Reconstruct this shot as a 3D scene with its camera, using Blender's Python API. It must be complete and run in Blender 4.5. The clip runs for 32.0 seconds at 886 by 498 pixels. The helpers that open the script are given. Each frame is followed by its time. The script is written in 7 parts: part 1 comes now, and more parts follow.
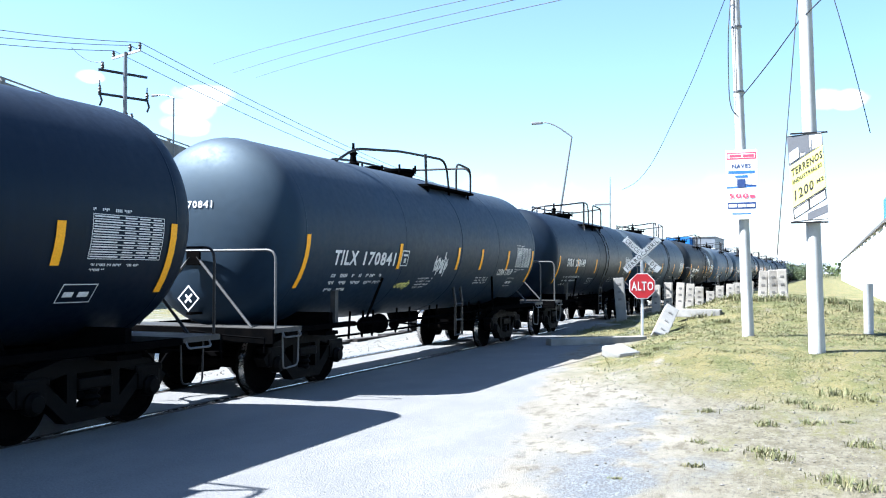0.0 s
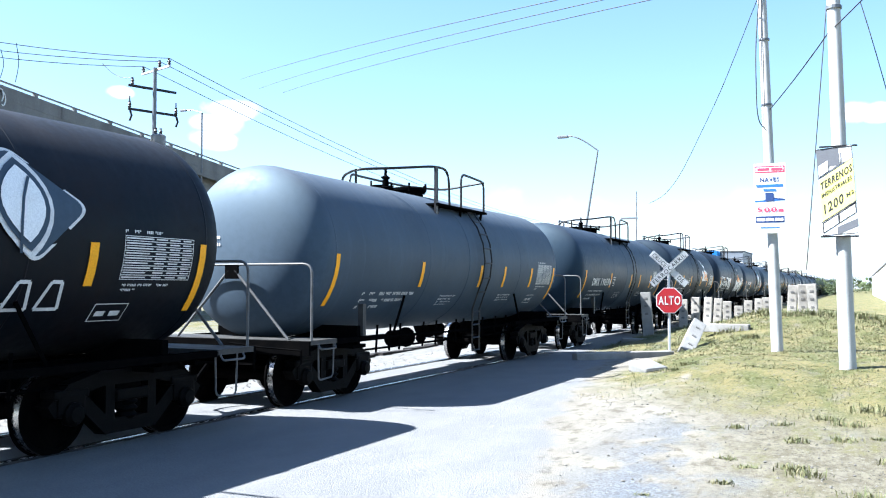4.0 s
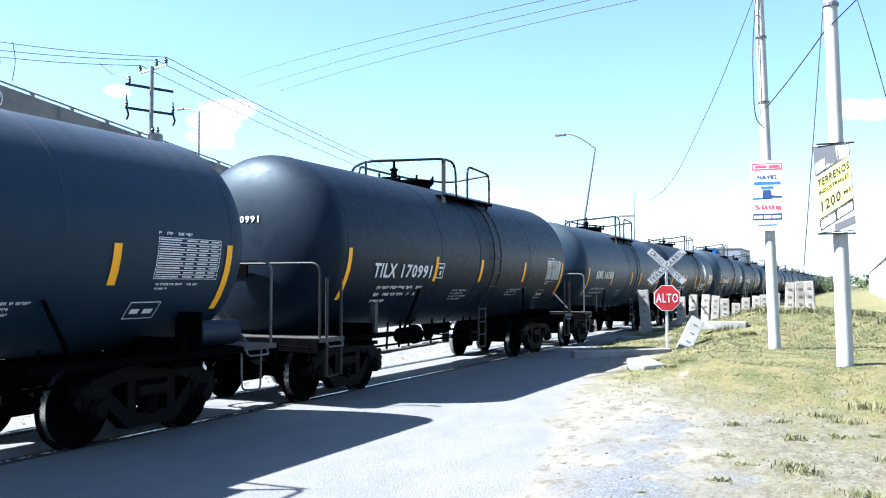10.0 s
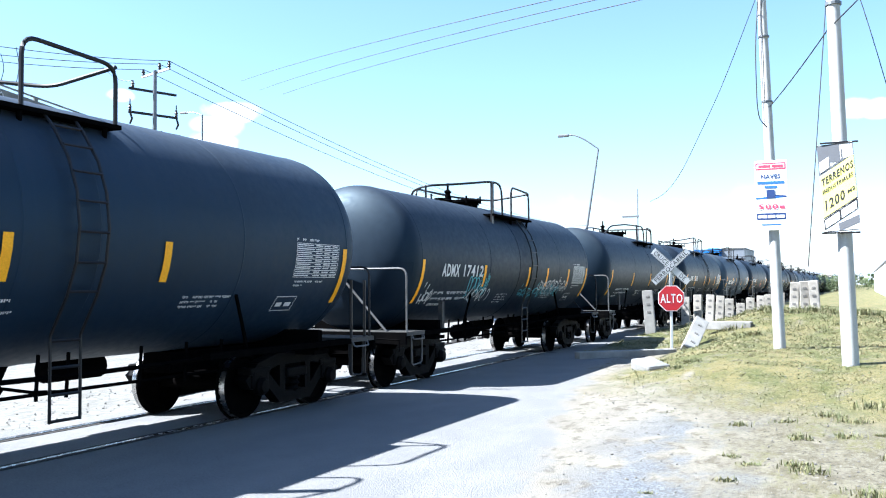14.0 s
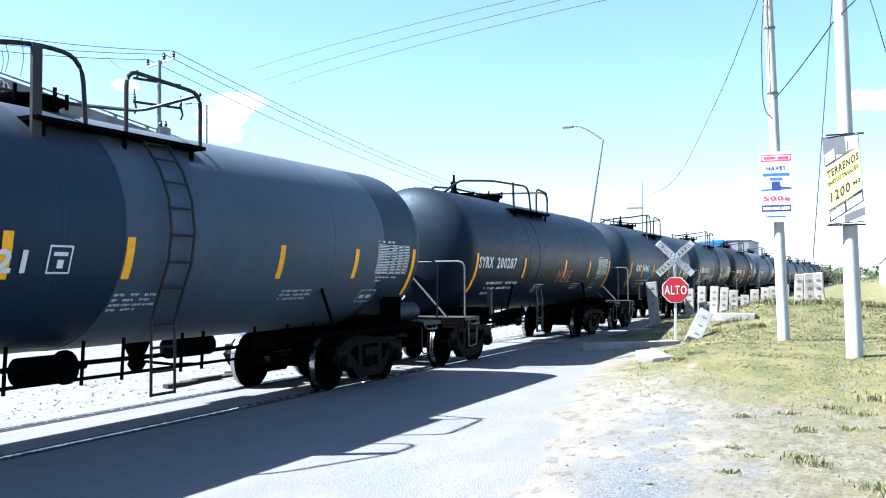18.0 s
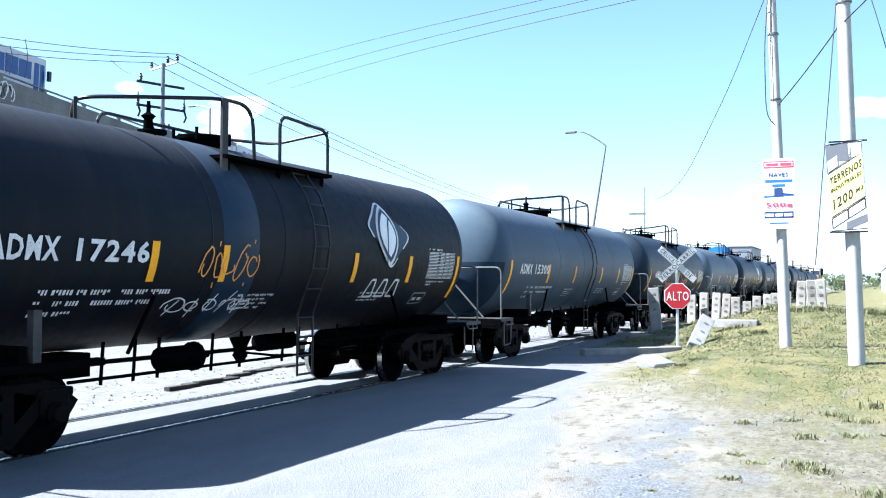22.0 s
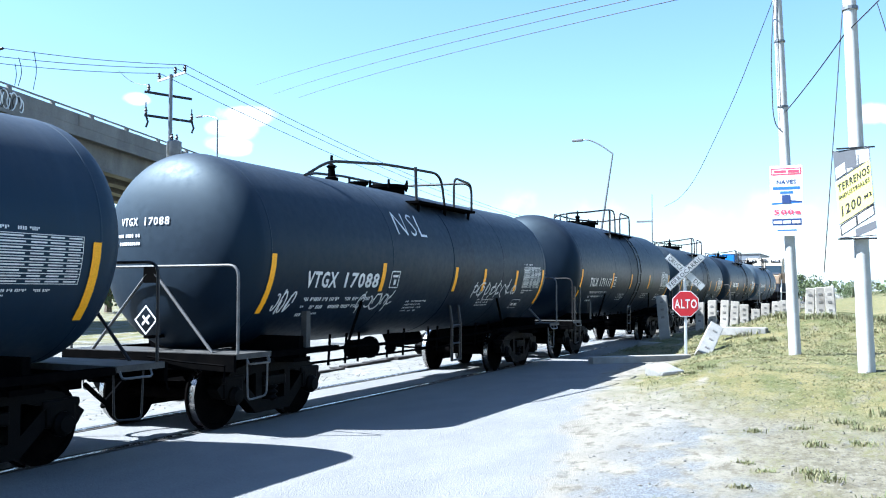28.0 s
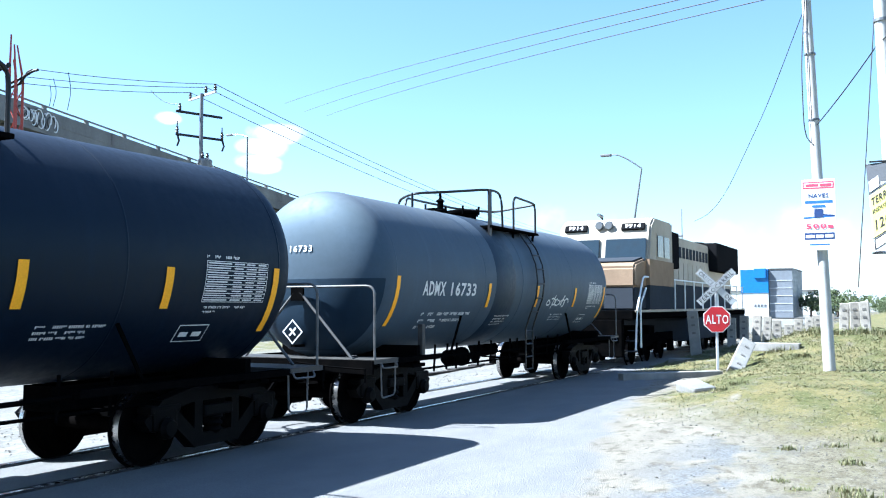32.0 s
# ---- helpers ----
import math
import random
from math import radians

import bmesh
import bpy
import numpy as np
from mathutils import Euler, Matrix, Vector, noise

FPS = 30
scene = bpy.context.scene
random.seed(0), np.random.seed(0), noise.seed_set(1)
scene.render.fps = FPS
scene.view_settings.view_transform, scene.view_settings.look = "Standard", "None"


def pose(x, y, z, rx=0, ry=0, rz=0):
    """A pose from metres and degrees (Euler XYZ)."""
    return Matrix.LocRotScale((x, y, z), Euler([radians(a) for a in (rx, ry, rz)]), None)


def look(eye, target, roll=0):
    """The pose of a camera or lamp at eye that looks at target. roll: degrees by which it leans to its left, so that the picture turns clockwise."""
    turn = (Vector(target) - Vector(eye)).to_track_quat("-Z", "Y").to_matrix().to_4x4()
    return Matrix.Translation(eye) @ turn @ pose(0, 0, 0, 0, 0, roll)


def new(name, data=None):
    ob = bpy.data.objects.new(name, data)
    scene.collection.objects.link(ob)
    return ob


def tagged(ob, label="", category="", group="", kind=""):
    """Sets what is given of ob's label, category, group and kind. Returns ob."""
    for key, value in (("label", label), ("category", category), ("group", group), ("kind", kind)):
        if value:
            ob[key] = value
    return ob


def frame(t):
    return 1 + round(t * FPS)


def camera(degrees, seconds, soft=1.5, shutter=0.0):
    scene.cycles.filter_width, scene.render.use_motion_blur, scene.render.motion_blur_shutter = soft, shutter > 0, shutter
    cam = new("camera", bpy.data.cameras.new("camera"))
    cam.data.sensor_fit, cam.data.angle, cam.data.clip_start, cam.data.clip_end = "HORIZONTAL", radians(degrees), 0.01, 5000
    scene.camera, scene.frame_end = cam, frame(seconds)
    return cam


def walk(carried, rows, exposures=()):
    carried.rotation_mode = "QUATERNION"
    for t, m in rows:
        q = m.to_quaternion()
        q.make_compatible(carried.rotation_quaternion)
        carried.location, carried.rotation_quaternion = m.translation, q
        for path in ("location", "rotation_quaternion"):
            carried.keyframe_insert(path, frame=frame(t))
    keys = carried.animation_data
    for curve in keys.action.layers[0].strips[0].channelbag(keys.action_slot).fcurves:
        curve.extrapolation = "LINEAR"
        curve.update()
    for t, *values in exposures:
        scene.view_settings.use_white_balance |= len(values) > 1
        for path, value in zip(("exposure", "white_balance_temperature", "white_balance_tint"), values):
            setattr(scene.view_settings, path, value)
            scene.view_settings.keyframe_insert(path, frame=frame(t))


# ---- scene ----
cam = camera(52.21, 32.0, soft=1.1)
PATH = [
    (0.0, pose(0.000, 0.000, 1.830, 91.540, 0.000, 23.060)),
    (0.5, pose(0.000, 0.000, 1.830, 91.478, 0.011, 22.757)),
    (1.0, pose(0.000, 0.000, 1.830, 91.315, 0.107, 22.743)),
    (1.5, pose(0.000, 0.000, 1.830, 91.417, -0.389, 22.555)),
    (2.0, pose(0.000, 0.000, 1.830, 91.207, -0.490, 23.050)),
    (2.5, pose(0.000, 0.000, 1.830, 91.323, -0.147, 23.940)),
    (3.0, pose(0.000, 0.000, 1.830, 91.645, -0.381, 24.814)),
    (3.5, pose(0.000, 0.000, 1.830, 92.156, -0.228, 24.789)),
    (5.5, pose(0.000, 0.000, 1.830, 92.626, 0.050, 24.483)),
    (6.0, pose(0.000, 0.000, 1.830, 92.327, -0.064, 24.076)),
    (6.5, pose(0.000, 0.000, 1.830, 92.316, 0.084, 24.450)),
    (7.0, pose(0.000, 0.000, 1.830, 92.425, 0.188, 24.797)),
    (7.5, pose(0.000, 0.000, 1.830, 92.500, 0.204, 24.469)),
    (8.0, pose(0.000, 0.000, 1.830, 92.631, 0.203, 24.469)),
    (8.5, pose(0.000, 0.000, 1.830, 92.382, 0.087, 24.450)),
    (9.0, pose(0.000, 0.000, 1.830, 92.149, 0.356, 25.088)),
    (9.5, pose(0.000, 0.000, 1.830, 92.068, 0.214, 25.182)),
    (10.0, pose(0.000, 0.000, 1.830, 92.302, 0.031, 24.535)),
    (10.5, pose(0.000, 0.000, 1.830, 92.290, 0.024, 24.657)),
    (11.0, pose(0.000, 0.000, 1.830, 92.586, 0.105, 24.936)),
    (11.5, pose(0.000, 0.000, 1.830, 92.583, 0.073, 24.965)),
    (12.0, pose(0.000, 0.000, 1.830, 92.662, -0.003, 24.987)),
    (12.5, pose(0.000, 0.000, 1.830, 92.284, 0.006, 25.017)),
    (13.0, pose(0.000, 0.000, 1.830, 92.135, 0.336, 25.150)),
    (13.5, pose(0.000, 0.000, 1.830, 91.989, 0.447, 24.823)),
    (14.0, pose(0.000, 0.000, 1.830, 92.413, 0.391, 24.787)),
    (14.5, pose(0.000, 0.000, 1.830, 92.211, 0.105, 24.895)),
    (16.5, pose(0.000, 0.000, 1.830, 91.186, 0.387, 25.395)),
    (17.0, pose(0.000, 0.000, 1.830, 91.269, 0.289, 25.403)),
    (17.5, pose(0.000, 0.000, 1.830, 91.863, 0.509, 25.464)),
    (18.0, pose(0.000, 0.000, 1.830, 91.842, 0.219, 25.043)),
    (18.5, pose(0.000, 0.000, 1.830, 91.657, 0.436, 24.769)),
    (19.0, pose(0.000, 0.000, 1.830, 91.768, -0.043, 25.221)),
    (19.5, pose(0.000, 0.000, 1.830, 92.068, -0.317, 25.162)),
    (20.0, pose(0.000, 0.000, 1.830, 92.092, -0.396, 25.419)),
    (20.5, pose(0.000, 0.000, 1.830, 91.975, 0.250, 26.791)),
    (21.0, pose(0.000, 0.000, 1.830, 92.174, 0.252, 26.263)),
    (21.5, pose(0.000, 0.000, 1.830, 92.161, -0.148, 25.628)),
    (22.0, pose(0.000, 0.000, 1.830, 92.126, -0.153, 25.162)),
    (22.5, pose(0.000, 0.000, 1.830, 92.206, -0.276, 24.495)),
    (23.0, pose(0.000, 0.000, 1.830, 92.526, -0.331, 23.824)),
    (23.5, pose(0.000, 0.000, 1.830, 92.659, -0.216, 24.194)),
    (24.0, pose(0.000, 0.000, 1.830, 92.670, -0.603, 24.487)),
    (24.5, pose(0.000, 0.000, 1.830, 92.407, -0.124, 25.863)),
    (26.5, pose(0.000, 0.000, 1.830, 92.343, 0.029, 25.470)),
    (27.0, pose(0.000, 0.000, 1.830, 92.568, 0.083, 25.694)),
    (27.5, pose(0.000, 0.000, 1.830, 92.657, -0.365, 25.651)),
    (28.0, pose(0.000, 0.000, 1.830, 92.680, 0.097, 25.633)),
    (28.5, pose(0.000, 0.000, 1.830, 92.856, 0.340, 25.175)),
    (29.0, pose(0.000, 0.000, 1.830, 93.040, 0.435, 24.862)),
    (29.5, pose(0.000, 0.000, 1.830, 93.122, 0.639, 24.759)),
    (30.0, pose(0.000, 0.000, 1.830, 93.260, 0.367, 24.853)),
    (30.5, pose(0.000, 0.000, 1.830, 93.364, 0.294, 25.170)),
    (31.0, pose(0.000, 0.000, 1.830, 93.427, 0.351, 25.715)),
    (31.5, pose(0.000, 0.000, 1.830, 93.522, 0.127, 26.088)),
    (32.0, pose(0.000, 0.000, 1.830, 93.703, 0.256, 27.444)),
]
walk(cam, PATH, [(0, 2.48, 5650, 9), (20, 2.48, 5600, 9), (24, 2.45, 5400, 8), (27, 2.42, 5400, 7), (32, 2.40, 5350, 6)])

# ---- light ----
world = bpy.data.worlds.new("daylight")
scene.world = world
world.use_nodes = True
SUN_WAY = Vector((-2.61, -1.40, 3.41)).normalized()


def sky_nodes():
    nt = world.node_tree
    back = nt.nodes["Background"]
    back.inputs[1].default_value = 0.052
    sky = nt.nodes.new("ShaderNodeTexSky")
    sky.sky_type, sky.sun_disc = "NISHITA", False
    sky.sun_elevation = math.asin(SUN_WAY.z)
    sky.sun_rotation = math.atan2(SUN_WAY.x, SUN_WAY.y)
    sky.air_density, sky.dust_density, sky.ozone_density = 1.15, 0.5, 3.5
    co = nt.nodes.new("ShaderNodeTexCoord")
    # small fair-weather clouds low over the far side and a bank near the horizon
    noise_tex = nt.nodes.new("ShaderNodeTexNoise")
    noise_tex.inputs["Scale"].default_value, noise_tex.inputs["Detail"].default_value = 16.0, 7.0
    nt.links.new(co.outputs["Generated"], noise_tex.inputs["Vector"])
    total = None
    for (x, y, z), size in (((-0.80, 1, 0.225), 0.04), ((-0.765, 1, 0.243), 0.042), ((-0.79, 1, 0.246), 0.036), ((-0.98, 1, 0.285), 0.022), ((-0.005, 1, 0.178), 0.034),
                            ((0.02, 1, 0.176), 0.03), ((-0.81, 1, 0.205), 0.036), ((0.35, 1, 0.2), 0.07), ((-1.9, 1, 0.3), 0.09)):
        way = Vector((x, y, z)).normalized()
        sub = nt.nodes.new("ShaderNodeVectorMath")
        sub.operation, sub.inputs[1].default_value = "SUBTRACT", way
        nt.links.new(co.outputs["Generated"], sub.inputs[0])
        flat = nt.nodes.new("ShaderNodeVectorMath")
        flat.operation, flat.inputs[1].default_value = "MULTIPLY", (1, 1, 2.1)
        nt.links.new(sub.outputs[0], flat.inputs[0])
        far = nt.nodes.new("ShaderNodeVectorMath")
        far.operation = "LENGTH"
        nt.links.new(flat.outputs[0], far.inputs[0])
        ramp = nt.nodes.new("ShaderNodeMapRange")
        ramp.inputs[1].default_value, ramp.inputs[2].default_value, ramp.inputs[3].default_value, ramp.inputs[4].default_value = size * 0.2, size, 1, 0
        nt.links.new(far.outputs["Value"], ramp.inputs[0])
        if total is None:
            total = ramp.outputs[0]
        else:
            top = nt.nodes.new("ShaderNodeMath")
            top.operation = "MAXIMUM"
            nt.links.new(total, top.inputs[0])
            nt.links.new(ramp.outputs[0], top.inputs[1])
            total = top.outputs[0]
    sepz = nt.nodes.new("ShaderNodeSeparateXYZ")
    nt.links.new(co.outputs["Generated"], sepz.inputs[0])
    low = nt.nodes.new("ShaderNodeMapRange")
    low.inputs[1].default_value, low.inputs[2].default_value, low.inputs[3].default_value, low.inputs[4].default_value = 0.0, 0.16, 0.62, 0.0
    nt.links.new(sepz.outputs["Z"], low.inputs[0])
    top = nt.nodes.new("ShaderNodeMath")
    top.operation = "MAXIMUM"
    nt.links.new(total, top.inputs[0])
    nt.links.new(low.outputs[0], top.inputs[1])
    add = nt.nodes.new("ShaderNodeMath")
    add.operation = "MULTIPLY_ADD"
    add.inputs[1].default_value, add.inputs[2].default_value = 1.9, -0.95
    nt.links.new(noise_tex.outputs["Fac"], add.inputs[0])
    near = nt.nodes.new("ShaderNodeMapRange")
    near.inputs[2].default_value = 0.4
    nt.links.new(top.outputs[0], near.inputs[0])
    ragged = nt.nodes.new("ShaderNodeMath")
    ragged.operation = "MULTIPLY"
    nt.links.new(add.outputs[0], ragged.inputs[0])
    nt.links.new(near.outputs[0], ragged.inputs[1])
    both = nt.nodes.new("ShaderNodeMath")
    both.operation = "ADD"
    nt.links.new(top.outputs[0], both.inputs[0])
    nt.links.new(ragged.outputs[0], both.inputs[1])
    edge = nt.nodes.new("ShaderNodeMapRange")
    edge.interpolation_type = "SMOOTHSTEP"
    edge.inputs[1].default_value, edge.inputs[2].default_value = 0.28, 0.62
    nt.links.new(both.outputs[0], edge.inputs[0])
    mix = nt.nodes.new("ShaderNodeMix")
    mix.data_type = "RGBA"
    mix.inputs["B"].default_value = (5.5, 5.9, 6.2, 1)
    nt.links.new(edge.outputs[0], mix.inputs["Factor"])
    nt.links.new(sky.outputs[0], mix.inputs["A"])
    nt.links.new(mix.outputs["Result"], back.inputs[0])


sky_nodes()
sun_light = bpy.data.lights.new("sun", "SUN")
sun_light.energy, sun_light.angle, sun_light.color = 5.0, radians(0.55), (1.0, 0.965, 0.91)
sun = new("sun", sun_light)
sun.matrix_world = look(SUN_WAY * 60, (0, 0, 0))


# ---- materials ----
def paint(name, colour, rough=0.5, metal=0.0, second=None, scale=3.0, amount=0.5, bump=0.0, bump_scale=60.0, streak=None, coat=0.0, spec=0.5, random_tint=0.0, dust_and_light=0.0):
    """A surface whose colour wanders between two tones at a broad and a fine scale."""
    m = bpy.data.materials.new(name)
    m.use_nodes = True
    nt = m.node_tree
    b = nt.nodes["Principled BSDF"]
    b.inputs["Roughness"].default_value, b.inputs["Metallic"].default_value = rough, metal
    b.inputs["Specular IOR Level"].default_value = spec
    b.inputs["Coat Weight"].default_value = coat
    b.inputs["Sheen Weight"].default_value, b.inputs["Sheen Roughness"].default_value, b.inputs["Sheen Tint"].default_value = dust_and_light, 0.45, (1.0, 0.98, 0.94, 1)
    b.inputs["Coat Roughness"].default_value = 0.25
    co = nt.nodes.new("ShaderNodeTexCoord")
    vec = co.outputs["Object"]
    if streak:
        st = nt.nodes.new("ShaderNodeVectorMath")
        st.operation, st.inputs[1].default_value = "MULTIPLY", streak
        nt.links.new(vec, st.inputs[0])
        vec = st.outputs[0]
    broad = nt.nodes.new("ShaderNodeTexNoise")
    broad.inputs["Scale"].default_value, broad.inputs["Detail"].default_value, broad.inputs["Roughness"].default_value = scale, 8.0, 0.65
    nt.links.new(vec, broad.inputs["Vector"])
    fine = nt.nodes.new("ShaderNodeTexNoise")
    fine.inputs["Scale"].default_value, fine.inputs["Detail"].default_value = bump_scale, 4.0
    nt.links.new(co.outputs["Object"], fine.inputs["Vector"])
    ramp = nt.nodes.new("ShaderNodeMapRange")
    ramp.inputs[1].default_value, ramp.inputs[2].default_value, ramp.inputs[4].default_value = 0.35, 0.72, amount * 2
    nt.links.new(broad.outputs["Fac"], ramp.inputs[0])
    mix = nt.nodes.new("ShaderNodeMix")
    mix.data_type = "RGBA"
    mix.inputs["A"].default_value = (*colour, 1)
    mix.inputs["B"].default_value = (*(second or [c * 0.6 for c in colour]), 1)
    nt.links.new(ramp.outputs[0], mix.inputs["Factor"])
    out = mix.outputs["Result"]
    grain = nt.nodes.new("ShaderNodeMix")
    grain.data_type, grain.blend_type = "RGBA", "MULTIPLY"
    grain.inputs["Factor"].default_value = 0.35
    tone = nt.nodes.new("ShaderNodeMapRange")
    tone.inputs[1].default_value, tone.inputs[2].default_value, tone.inputs[3].default_value, tone.inputs[4].default_value = 0.3, 0.7, 0.6, 1.25
    nt.links.new(fine.outputs["Fac"], tone.inputs[0])
    nt.links.new(out, grain.inputs["A"])
    nt.links.new(tone.outputs[0], grain.inputs["B"])
    out = grain.outputs["Result"]
    if random_tint:
        info = nt.nodes.new("ShaderNodeObjectInfo")
        rr = nt.nodes.new("ShaderNodeMapRange")
        rr.inputs[3].default_value, rr.inputs[4].default_value = 1 - random_tint, 1 + random_tint
        nt.links.new(info.outputs["Random"], rr.inputs[0])
        tint = nt.nodes.new("ShaderNodeMix")
        tint.data_type, tint.blend_type = "RGBA", "MULTIPLY"
        tint.inputs["Factor"].default_value = 1
        nt.links.new(out, tint.inputs["A"])
        nt.links.new(rr.outputs[0], tint.inputs["B"])
        out = tint.outputs["Result"]
    nt.links.new(out, b.inputs["Base Color"])
    rgh = nt.nodes.new("ShaderNodeMapRange")
    rgh.inputs[1].default_value, rgh.inputs[2].default_value = 0.3, 0.75
    rgh.inputs[3].default_value, rgh.inputs[4].default_value = max(0.05, rough - 0.08), min(1, rough + 0.15)
    nt.links.new(broad.outputs["Fac"], rgh.inputs[0])
    nt.links.new(rgh.outputs[0], b.inputs["Roughness"])
    if bump:
        bp = nt.nodes.new("ShaderNodeBump")
        bp.inputs["Strength"].default_value, bp.inputs["Distance"].default_value = bump, 0.01
        nt.links.new(fine.outputs["Fac"], bp.inputs["Height"])
        nt.links.new(bp.outputs[0], b.inputs["Normal"])
    return m


def tank_paint(name, colour, second, rough, spec, dust_and_light):
    """Weathered tank enamel: broad fading, rain streaks down the sides, grime, and dust-toned sunlight painted on the
    upper curve and ends.
    """
    m = bpy.data.materials.new(name)
    m.use_nodes = True
    nt = m.node_tree
    N, link = nt.nodes.new, nt.links.new
    b = nt.nodes["Principled BSDF"]
    b.inputs["Specular IOR Level"].default_value = spec
    b.inputs["Specular Tint"].default_value = (0.62, 0.86, 1.0, 1)
    co, info, geo = N("ShaderNodeTexCoord"), N("ShaderNodeObjectInfo"), N("ShaderNodeNewGeometry")

    def tex(scale, detail, stretch):
        move = N("ShaderNodeVectorMath")
        move.operation = "MULTIPLY_ADD"
        move.inputs[1].default_value = stretch
        link(co.outputs["Object"], move.inputs[0])
        off = N("ShaderNodeMath")
        off.operation = "MULTIPLY"
        off.inputs[1].default_value = 40.0
        link(info.outputs["Random"], off.inputs[0])
        link(off.outputs[0], move.inputs[2])
        n = N("ShaderNodeTexNoise")
        n.inputs["Scale"].default_value, n.inputs["Detail"].default_value, n.inputs["Roughness"].default_value = scale, detail, 0.62
        link(move.outputs[0], n.inputs["Vector"])
        return n.outputs["Fac"]

    def ramp(v, lo, hi, a=0.0, c=1.0):
        n = N("ShaderNodeMapRange")
        for k, q in zip((1, 2, 3, 4), (lo, hi, a, c)):
            n.inputs[k].default_value = q
        link(v, n.inputs[0])
        return n.outputs[0]

    def times(a, c):
        n = N("ShaderNodeMath")
        n.operation = "MULTIPLY"
        link(a, n.inputs[0])
        link(c, n.inputs[1])
        return n.outputs[0]

    def mix(f, a, c):
        n = N("ShaderNodeMix")
        n.data_type = "RGBA"
        link(f, n.inputs["Factor"])
        for key, v in (("A", a), ("B", c)):
            if hasattr(v, "links"):
                link(v, n.inputs[key])
            else:
                n.inputs[key].default_value = (*v, 1)
        return n.outputs["Result"]

    broad, streaks, fine = tex(0.7, 6.0, (1, 1, 1)), tex(1.0, 5.0, (0.5, 5.0, 0.5)), tex(9.0, 5.0, (1, 1, 1))
    col = mix(ramp(broad, 0.36, 0.68), colour, second)
    col = mix(ramp(streaks, 0.55, 0.78, 0.0, 0.55), col, [c * 1.8 for c in second])
    col = mix(ramp(fine, 0.56, 0.40, 0.0, 0.35), col, [c * 0.6 for c in colour])
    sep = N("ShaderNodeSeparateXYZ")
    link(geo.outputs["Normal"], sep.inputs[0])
    # dust tone follows the upward normal, so sunlit tops are painted paler
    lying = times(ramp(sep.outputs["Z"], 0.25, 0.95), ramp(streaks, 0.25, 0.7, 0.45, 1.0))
    lying = times(lying, ramp(broad, 0.3, 0.7, 0.7 * dust_and_light, dust_and_light))
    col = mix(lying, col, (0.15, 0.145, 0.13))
    # road film with painted sunlight on the domed ends, thicker on their upper half
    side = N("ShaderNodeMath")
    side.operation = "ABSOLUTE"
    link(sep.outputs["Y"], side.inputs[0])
    lit_film = times(times(ramp(side.outputs[0], 0.15, 0.75), ramp(sep.outputs["Z"], -0.35, 0.55)), ramp(broad, 0.3, 0.7, 0.55 * dust_and_light, 0.85 * dust_and_light))
    col = mix(lit_film, col, (0.105, 0.135, 0.142))
    link(col, b.inputs["Base Color"])
    link(ramp(fine, 0.3, 0.75, rough - 0.05, rough + 0.10), b.inputs["Roughness"])
    bp = N("ShaderNodeBump")
    bp.inputs["Strength"].default_value, bp.inputs["Distance"].default_value = 0.05, 0.02
    link(broad, bp.inputs["Height"])
    link(bp.outputs[0], b.inputs["Normal"])
    return m


